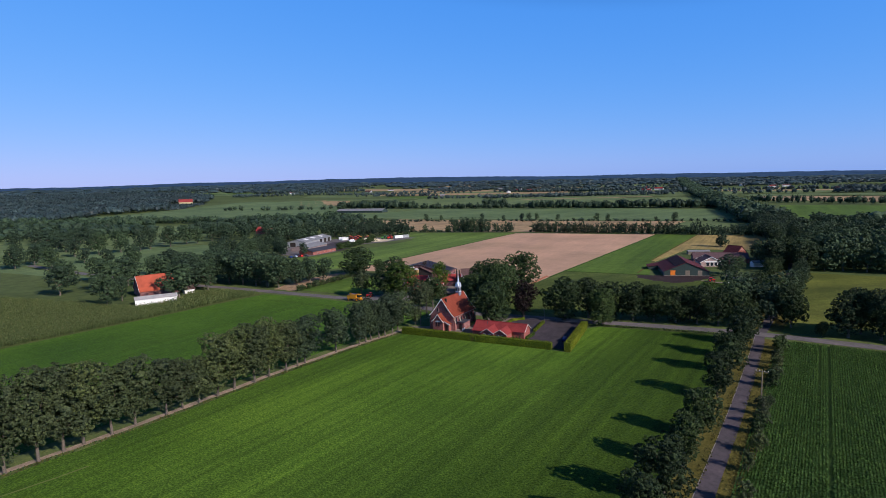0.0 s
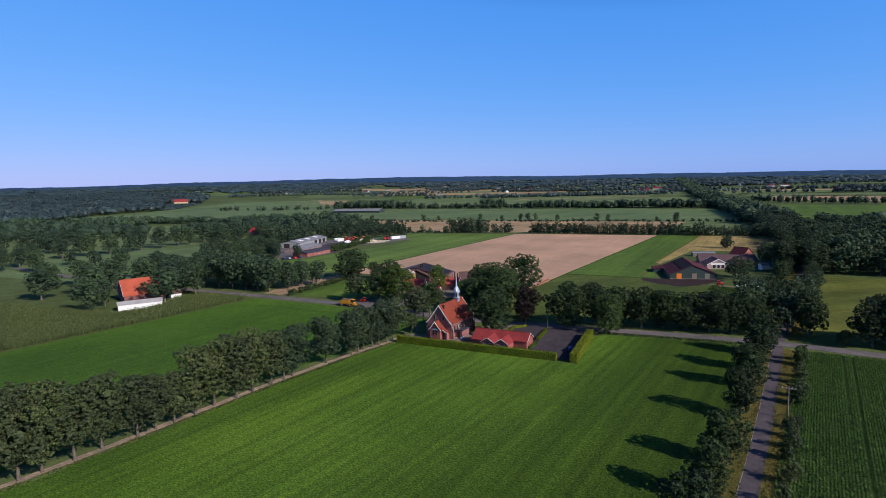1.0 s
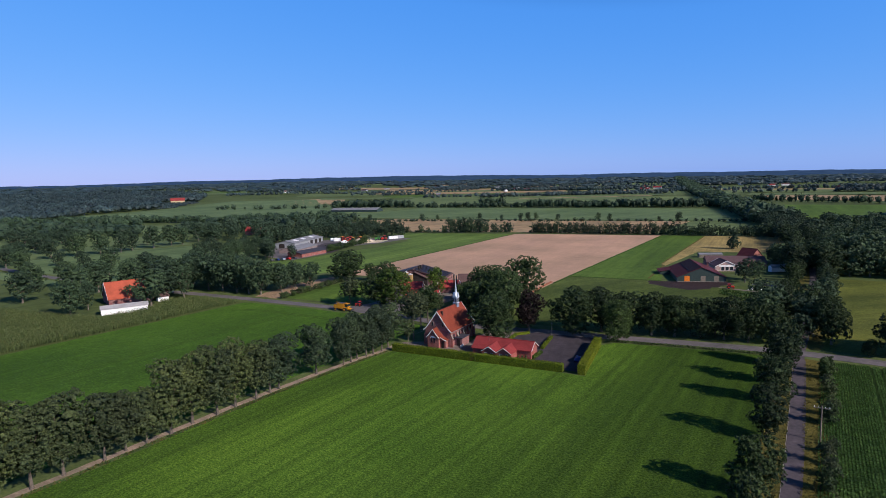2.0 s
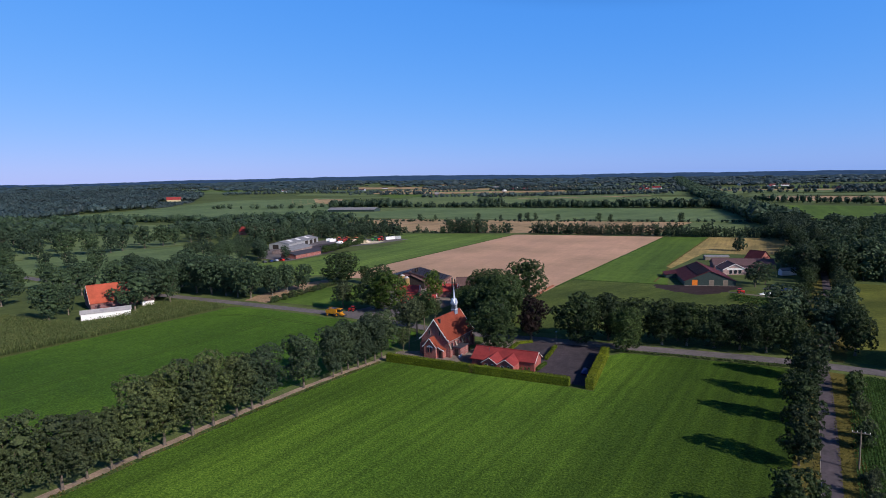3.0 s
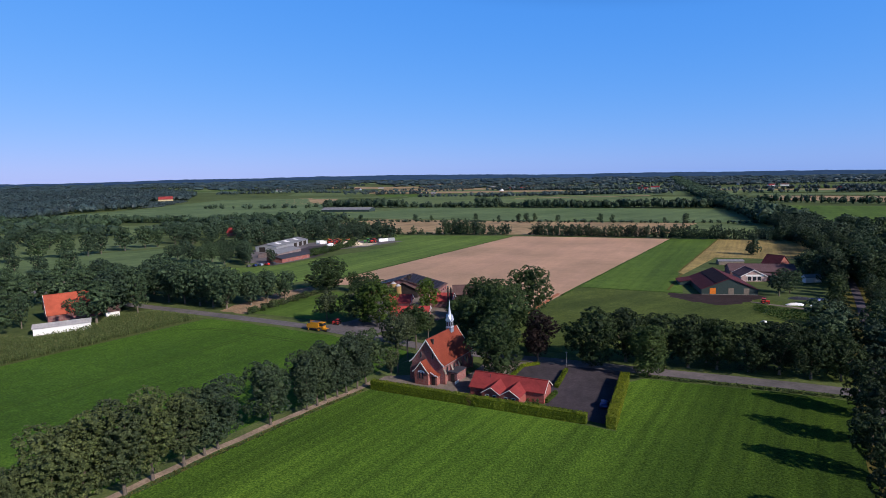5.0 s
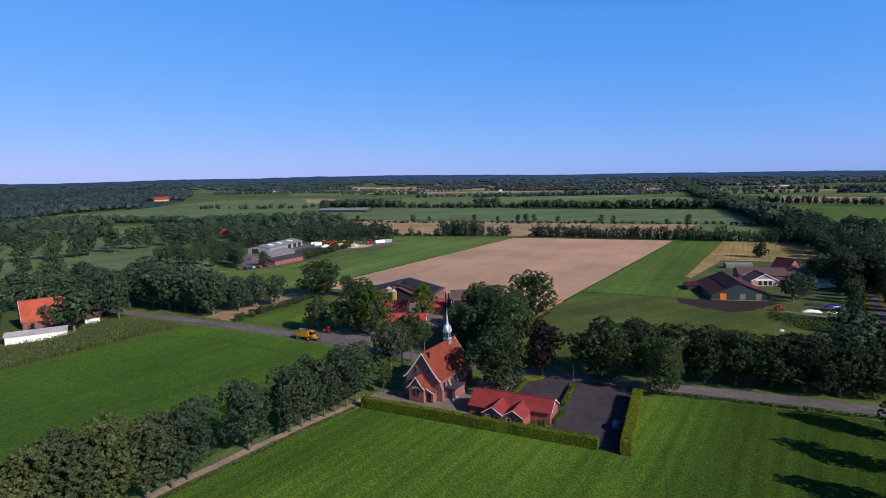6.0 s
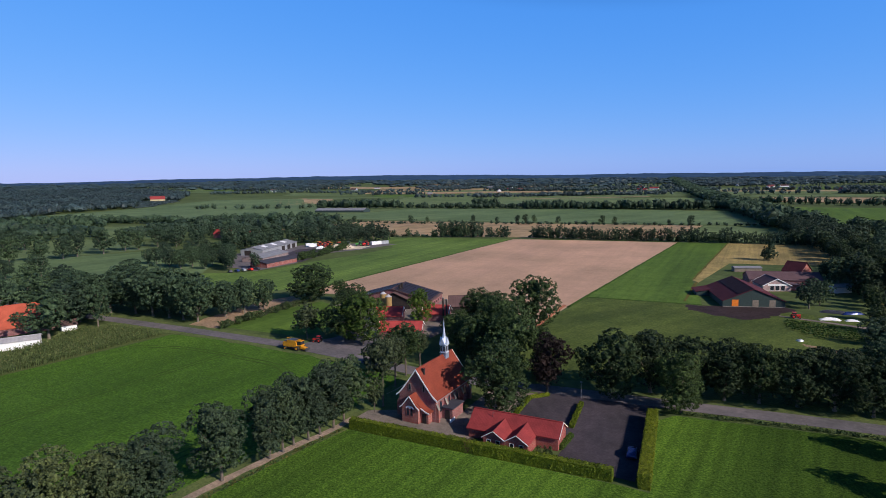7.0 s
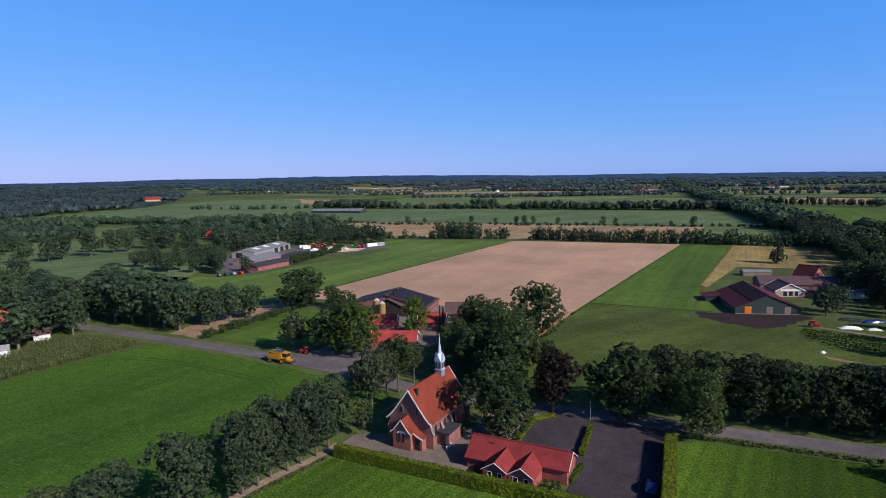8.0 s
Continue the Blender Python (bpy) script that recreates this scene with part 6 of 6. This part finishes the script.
# ---- farm behind the church ----
def solar_barn():
    L, W, e, r = 16.0, 32.0, 3.2, 7.4
    t = gable_house("barn", pose(-192.4, 241.3, 0, 0, 0, 110), L, W, e, r, BRICK, TILE_BROWN, "wide brick barn with solar panels on both roof slopes", "barn", None, 0.5)
    slope = (r - e) / (W / 2)
    for s in (-1, 1):
        for i in range(7):
            x0 = -L / 2 + 0.1 + i * 2.27
            line = [(s * 0.6, r + 0.3 - slope * 0.6), (s * 15.6, r + 0.3 - slope * 15.6)]
            part("solar_panel", extrude_poly(strip_outline(line, 0.06), 0, x0, x0 + 1.82), SOLAR, t, "dark blue solar panel strip")
    for i in range(5):
        window(t, -6 + i * 2.9, -W / 2, 1.1, 1.1, 0.9, "-y", rim=BRICK_PINK)
    fr = part("front_wing", extrude_poly([(-8, 0), (5, 0), (5, 3.6), (-1.5, 6.3), (-8, 3.6)], 0, -L / 2 - 2.2, -L / 2 + 0.1), BLACK_CLAD, t)
    for s in (-1, 1):
        part("wing_roof", extrude_poly(strip_outline([(-1.5, 6.6), (-1.5 + s * 7.0, 3.5)], 0.16), 0, -L / 2 - 2.7, -L / 2 + 3.0), TILE_BROWN, fr)
    part("vent_stack", boxes((-5.2, -4.4, -2.6, -1.8, 5.5, 8.8), (-2.6, -1.8, -2.6, -1.8, 5.8, 8.8)), BLACK_CLAD, t)


solar_barn()


def silo(x, y, h=6.5):
    t = thing("feed_silo", "tan feed silo on legs", "silo", "feed silos", pose(x, y, 0.1))
    bm = cone(bmesh.new(), 0, 0, 2.2, h - 0.8, 1.25, 1.25, 20)
    part("tank", bm, TAN, t)
    part("top", cone(bmesh.new(), 0, 0, h - 0.8, h, 1.27, 0.25, 20), SHEET_PALE, t)
    part("hopper", cone(bmesh.new(), 0, 0, 0.9, 2.2, 0.25, 1.25, 20), TAN, t)
    for k in range(4):
        a = math.pi / 4 + k * math.pi / 2
        part("leg", rod(bmesh.new(), (1.1 * math.cos(a), 1.1 * math.sin(a), 0), (1.1 * math.cos(a), 1.1 * math.sin(a), 2.3), 0.07, 0.07), STEEL, t)


silo(-188.2, 227.0, 7.6)
silo(-184.4, 225.6, 7.1)
gable_house("farmhouse", pose(-176.5, 217.0, 0.1, 0, 0, 30), 9.5, 8, 2.5, 4.9, BRICK, TILE_SCARLET, "farmhouse wing with bright red tiled roof", "house", WHITE)
gable_house("farmhouse", pose(-159.5, 203.0, 0.1, 0, 0, 30), 13.5, 7.5, 2.6, 4.7, BRICK, TILE_SCARLET, "long farm building with bright red tiled roof", "house", WHITE)
gable_house("farmhouse", pose(-163.3, 227.6, 0.1, 0, 0, 25), 9, 8, 2.6, 4.9, BRICK, TILE_SCARLET, "brick house with bright red tiled roof", "house", WHITE)
gable_house("barn", pose(-162.7, 243.3, 0.1, 0, 0, 35), 10, 9, 2.6, 5.6, BLACK_CLAD, TILE_BROWN, "old barn with dark brown sheet roof", "barn")



def flue(x, y, z0, z1):
    t = thing("flue", "tall black metal flue behind the farm roofs", "flue", "flues of the farm", pose(x, y, 0))
    part("pipe", cone(bmesh.new(), 0, 0, z0, z1, 0.32, 0.3, 10), BLACK_CLAD, t)
    part("cowl", cone(bmesh.new(), 0, 0, z1, z1 + 0.35, 0.42, 0.2, 10), GREY_PAINT, t)


flue(-158.6, 225.0, 0.0, 8.4)
flue(-157.6, 225.6, 0.0, 7.9)
ribbon("bank_red_soil", [(-127.6, 230), (-128.2, 240), (-130.6, 256), (-132.6, 270)], 0.5, -0.5, 0.4, BANK, "low bank of reddish earth at the edge of the bare field", "bank", 0.2, 1.5)

# ---- left farm ----
gable_house("barn", pose(-282, 140.5, 0, 0, 0, 75), 18, 15, 2.8, 9.3, BRICK, TILE_BRIGHT, "farmhouse with a steep bright red tiled roof", "barn", WHITE)
gable_house("shed", pose(-257.5, 127.5, 0, 0, 0, 66), 17, 5.5, 2.6, 3.4, WHITE, SHEET_PALE, "long low white shed with a pale sheet roof", "shed")
gable_house("shed", pose(-267.2, 148.6, 0, 0, 0, 75), 4.6, 4.0, 2.2, 3.5, WHITE, TILE_BROWN, "small white shed with a brown roof", "shed")

# ---- right farm ----
rb = gable_house("barn", pose(-76.9, 314.9, 0, 0, 0, 113.5), 29.4, 21.4, 2.3, 6.8, GREEN_CLAD, TILE_PURPLE, "large barn with dark purple roof and green boarded gable", "barn")
for y, w, mat in ((6.4, 2.3, ORANGE), (-0.6, 2.1, WOOD), (-6.4, 2.1, WOOD)):
    door(rb, -14.7, y, w, 2.5, "-x", mat, 0.3)
part("plinth", boxes((-14.82, -14.7, -10.6, 10.6, 0, 0.3)), CONCRETE, rb)
part("lean_to", extrude_poly([(10.7, 0), (15.5, 0), (15.5, 1.6), (10.7, 2.2)], 0, 6.0, 14.4), GREEN_CLAD, rb)
part("lean_to_roof", extrude_poly(strip_outline([(10.2, 2.75), (16.0, 1.75)], 0.15), 0, 5.6, 14.9), TILE_PURPLE, rb)
wh = gable_house("cottage", pose(-69.6, 343.6, 0, 0, 0, 118), 11, 11, 2.5, 5.3, plain_mat("pink_plaster", (0.42, 0.29, 0.27), 0.85, 0, 0.2, 0.2, 0.8, 6), TILE_DUSK, "small pale brick cottage between the barns", "house", WHITE)
for y in (-2.4, -0.3, 1.9):
    window(wh, -5.5, y, 0.4, 1.5, 1.9, "-x")
part("white_panel", boxes((-5.56, -5.5, -4.2, 3.6, 2.4, 3.2)), WHITE, wh)
part("lean_to", extrude_poly([(-5.5, 0), (-10.5, 0), (-10.5, 1.9), (-5.5, 2.4)], 0, -3.5, 4.5), BRICK_PINK, wh)
part("lean_to_roof", extrude_poly(strip_outline([(-5.4, 2.75), (-11.0, 2.1)], 0.15), 0, -4.0, 5.0), TILE_DUSK, wh)
# near-black sheets laid on the slope to stand in for shade
for i in range(5):
    x0 = -14.2 + i * 5.7
    part("shade_sheet", extrude_poly(strip_outline([(0.4, 6.93), (5.2, 4.91)], 0.08), 0, x0, x0 + 5.62), ROOF_SHADE, rb, "shade below the ridge, laid on as near-black sheets")
gable_house("shed", pose(-85.2, 389.8, 0, 0, 0, 27), 13, 4.5, 1.9, 2.5, WOOD, SHEET_GREY, "low weathered shed with a grey sheet roof behind the barns", "shed", None, 0.2)
gable_house("barn", pose(-67.4, 361.8, 0, 0, 0, 20), 29, 13, 2.4, 5.0, BRICK, TILE_DUSK, "long low barn with dark purple roof", "barn")
fh = gable_house("farmhouse", pose(-63.0, 383.8, 0, 0, 0, -24), 8.6, 9.5, 3, 7.0, BRICK_PINK, TILE_PURPLE, "brick farmhouse with a steep dark purple roof", "house")
for y in (-2.5, 2.0):
    window(fh, 4.3, y, 1.0, 1.2, 1.3, "+x")
gable_house("caravan", pose(-45.2, 346.6, 0.3, 0, 0, 40), 7.5, 3.2, 2.4, 3.4, WHITE, SHEET_GREY, "white mobile home with a shallow roof", "caravan", None, 0.15)
sheet("path_garden", [(-62, 291.5), (-61.5, 289.5), (-38, 284.5), (-20, 283), (-20, 286), (-38, 287)], 0.12, PAVING, "pale garden path", "path")
sheet("path_lower", [(-53, 256), (-52, 253.5), (-39, 249.6), (-28, 248), (-28, 250), (-39, 252)], 0.12, DIRT, "sandy path beside the garden", "path")
crop("garden_rows", [(-60, 285.5), (-38, 280.5), (-33, 264), (-50, 264.5), (-58.5, 273)], 0.3, 2.7, 301, radians(80), 1.0, 0.34, 6, LEAF_BEET, "rows of green garden plants", 0.8)


def tarp_heap(x, y, l, w, h, mat, label, seed):
    """A sagging cover over a low mound."""
    rng = np.random.default_rng(seed)
    bm = bmesh.new()
    n = 9
    g = [[bm.verts.new(((i / n - 0.5) * l, (j / n - 0.5) * w, max(0.0, h * (1 - abs(2 * i / n - 1) ** 3) * (1 - abs(2 * j / n - 1) ** 3) * rng.uniform(0.7, 1.1)))) for j in range(n + 1)] for i in range(n + 1)]
    for i in range(n):
        for j in range(n):
            bm.faces.new((g[i][j], g[i + 1][j], g[i + 1][j + 1], g[i][j + 1]))
    ob = part("covered_mound", bm, mat, None, label, pose(x, y, 0.06, 0, 0, rng.uniform(0, 40)))
    tagged(ob, label, "mound", "covered mounds")


tarp_heap(-47.2, 293.0, 6.6, 2.2, 0.8, WHITE, "mound under a white plastic sheet by the garden", 1)
tarp_heap(-45.4, 292.5, 2.2, 1.5, 0.4, WHITE, "small mound under a white plastic sheet", 2)
tarp_heap(-41.0, 294.2, 4.0, 1.6, 0.6, WHITE, "mound under a white plastic sheet by the path", 3)
tarp_heap(-46.0, 305.0, 9, 3, 1.0, GREY_PAINT, "long mound under a dark grey sheet", 4)
tarp_heap(-41.0, 306.0, 8, 2.6, 0.9, BLUE_PAINT, "long mound under a blue sheet", 5)
tarp_heap(-53.6, 259.5, 1.9, 1.6, 0.5, SILVER, "rubbish mound under a pale sheet", 6)


def tractor(at, paint, label, group="machines"):
    """A farm tractor, nose to +x."""
    t = thing("tractor", label, "tractor", group, at)
    part("bonnet", boxes((0.3, 2.3, -0.45, 0.45, 0.9, 1.75), bev=0.1), paint, t)
    part("chassis", boxes((-1.0, 2.2, -0.3, 0.3, 0.6, 1.0)), GREY_PAINT, t)
    cab = part("cab", extrude_poly([(-1.1, 1.1), (0.35, 1.1), (0.3, 2.6), (-1.0, 2.6)], 1, -0.7, 0.7), GLASS, t)
    part("cab_roof", boxes((-1.2, 0.45, -0.8, 0.8, 2.6, 2.78), bev=0.05), paint, cab)
    for x, r, w, y in ((-0.8, 0.85, 0.25, 0.85), (1.7, 0.55, 0.18, 0.75)):
        for s in (-1, 1):
            m = Matrix.Translation((x, s * y, r)) @ Matrix.Rotation(math.pi / 2, 4, "X")
            wl_ = part("wheel", cone(bmesh.new(), 0, 0, -w, w, r, r, 16, m), RUBBER, t)
            part("rim", cone(bmesh.new(), 0, 0, -w - 0.02, w + 0.02, r * 0.5, r * 0.5, 12, m), paint, wl_)
    for s in (-1, 1):
        part("mudguard", boxes((-1.6, 0.0, s * 0.85 - 0.25, s * 0.85 + 0.25, 1.65, 1.78), bev=0.05), paint, t)


tractor(pose(-57, 289.6, 0.12, 0, 0, 20) @ Matrix.Scale(0.75, 4), RED_PAINT, "small red tractor on the garden path")
tractor(pose(-177.5, 183.6, 0.1, 0, 0, 200) @ Matrix.Scale(0.75, 4), RED_PAINT, "red tractor parked under the birch")

# ---- contractor's yard ----
gable_house("shed", pose(-362.5, 306.5, 0, 0, 0, 112), 33, 15, 2.6, 4.4, BRICK_GREY, SHEET_GREY, "wide low grey metal shed", "shed")
yb = gable_house("shed", pose(-397, 337, 0, 0, 0, 114), 54, 17, 4.0, 5.9, SILVER, SHEET_GREY, "tall pale grey metal workshop", "shed")
door(yb, -27, 3.0, 5.0, 3.6, "-x", BLACK_CLAD)
for x in (4.0, 13.0, 21.0):
    door(yb, x, -8.5, 5.0, 3.5, "-y", BLACK_CLAD)
for x in (-18, -4, 12):
    part("skylight", extrude_poly(strip_outline([(-1.5, 5.86), (-5.5, 4.97)], 0.08), 0, x, x + 5), WHITE, yb)
gable_house("shed", pose(-334.5, 291, 0, 0, 0, 100), 27, 13, 2.6, 4.0, BRICK_PINK, SHEET_SLATE, "long red brick shed with a dark slate-grey roof", "shed")
sheet("yard_asphalt", [(-352, 306), (-326, 305), (-345, 345), (-372, 372), (-384, 352), (-366, 322)], 0.16, ASPHALT, "dark asphalt between the sheds", "pavement")
for i, (x, y, m, lab) in enumerate([(-330.5, 257, GREY_PAINT, "dark grey car parked by the sheds"), (-329, 260.5, BLUE_PAINT, "dark blue car parked by the sheds"), (-328, 264, SILVER, "silver car parked by the sheds"), (-326.6, 267.6, RED_PAINT, "red car parked by the sheds"), (-325.5, 271.4, GREY_PAINT, "dark grey car parked by the sheds")]):
    car(pose(x, y, 0.14, 0, 0, 160 + 7 * i), m, lab, "cars at the yard")
for i, (x, y, m, lab) in enumerate([(-385, 375, YELLOW, "yellow machine in the yard"), (-380, 372, RED_PAINT, "red machine in the yard"), (-374, 371, RED_PAINT, "red machine in the yard"), (-370, 373, YELLOW, "yellow machine in the yard"), (-369, 381, YELLOW, "orange-yellow machine in the yard"), (-366, 377, RED_PAINT, "red machine in the yard"), (-356, 390, GREEN_PAINT, "green machine in the yard"), (-352, 393, RED_PAINT, "red machine in the yard"), (-378, 378, RED_PAINT, "red machine in the yard"), (-362, 384, GREY_PAINT, "dark machine in the yard")]):
    tractor(pose(x, y, 0.14, 0, 0, 37 * i) @ Matrix.Scale(1.35, 4), m, lab, "machines in the yard")
tarp_heap(-361, 374, 22, 12, 3.0, SAND, "large mound of pale sand in the yard", 7)
tarp_heap(-372, 364, 7, 5, 2.2, WHITE, "pale mound under a white sheet in the yard", 8)


def container(at, mat, label):
    t = thing("container", label, "container", "containers in the yard", at)
    part("body", boxes((-3, 3, -1.2, 1.2, 0.15, 2.6), bev=0.04), mat, t)
    for i in range(9):
        part("rib", boxes((-2.7 + i * 0.65, -2.5 + i * 0.65, -1.24, 1.24, 0.3, 2.45)), mat, t)
    part("skid", boxes((-2.9, 2.9, -1.1, -0.8, 0, 0.2), (-2.9, 2.9, 0.8, 1.1, 0, 0.2)), GREY_PAINT, t)


for x, y, a, m, lab in ((-351, 402, 70, WHITE, "white container in the yard"), (-349.5, 406, 75, WHITE, "white container in the yard"), (-347.5, 410, 70, SILVER, "silver container in the yard"), (-358, 396, 30, GREY_PAINT, "dark container in the yard"), (-391, 370, 60, WHITE, "white container beside the workshop"), (-386, 369, 60, WHITE, "white container beside the workshop")):
    container(pose(x, y, 0.13, 0, 0, a), m, lab)
for i in range(16):
    t = i / 15
    plant("shrub1", -333 - 22 * t + random.uniform(-2, 2), 312 + 62 * t, random.uniform(3.2, 5.2), None, 1.35, "bushes along the yard")
for x, y, h in ((-330.5, 274.5, 9), (-338, 262, 11), (-346, 266, 12), (-354, 270, 12)):
    plant("mid2", x, y, h, None, 0.85, "trees by the sheds")
# ---- far buildings ----
gable_house("shed", pose(-750, 762, 0, 0, 0, 14), 95, 22, 3.5, 7.0, GREEN_CLAD, SHEET_GREY, "very long grey-roofed livestock shed", "shed")
gable_house("mansion", pose(-1557, 877, hz(-1557, 877) - 1, 0, 0, 62), 36, 14, 8, 15.5, plain_mat("yellow_wall", (0.45, 0.36, 0.2)), TILE_RED, "distant large yellow house with bright red roof", "house")
rv = random.Random(21)
for i in range(34):
    az, d = radians(rv.uniform(-62, 4)), rv.uniform(1300, 2700)
    x, y = -40 + d * math.sin(az), 40 + d * math.cos(az)
    if inside(FREE, np.array([x]), np.array([y]))[0]:
        continue
    gable_house("farmhouse", pose(x, y, hz(x, y), 0, 0, rv.uniform(0, 180)), rv.uniform(14, 34), rv.uniform(9, 14), rv.uniform(3, 5), rv.uniform(7, 9.5), rv.choice((WHITE, BRICK, SILVER)), rv.choice((TILE_BROWN, TILE_RED, SHEET_GREY)), "distant farm building among trees", "house", None, 0.35, "distant farm buildings")
for x, y, a, lab in ((-533, 388, 30, "red-roofed house among the trees"), (-488, 378, 60, "white house with a red roof among the trees"), (-505, 384, 10, "red-roofed house among the trees"), (-962, 357, 40, "pale house at the edge of the grazing land")):
    gable_house("house", pose(x, y, 0, 0, 0, a), 14, 10, 4, 8, WHITE if "white" in lab or "pale" in lab else BRICK, TILE_RED, lab, "house")
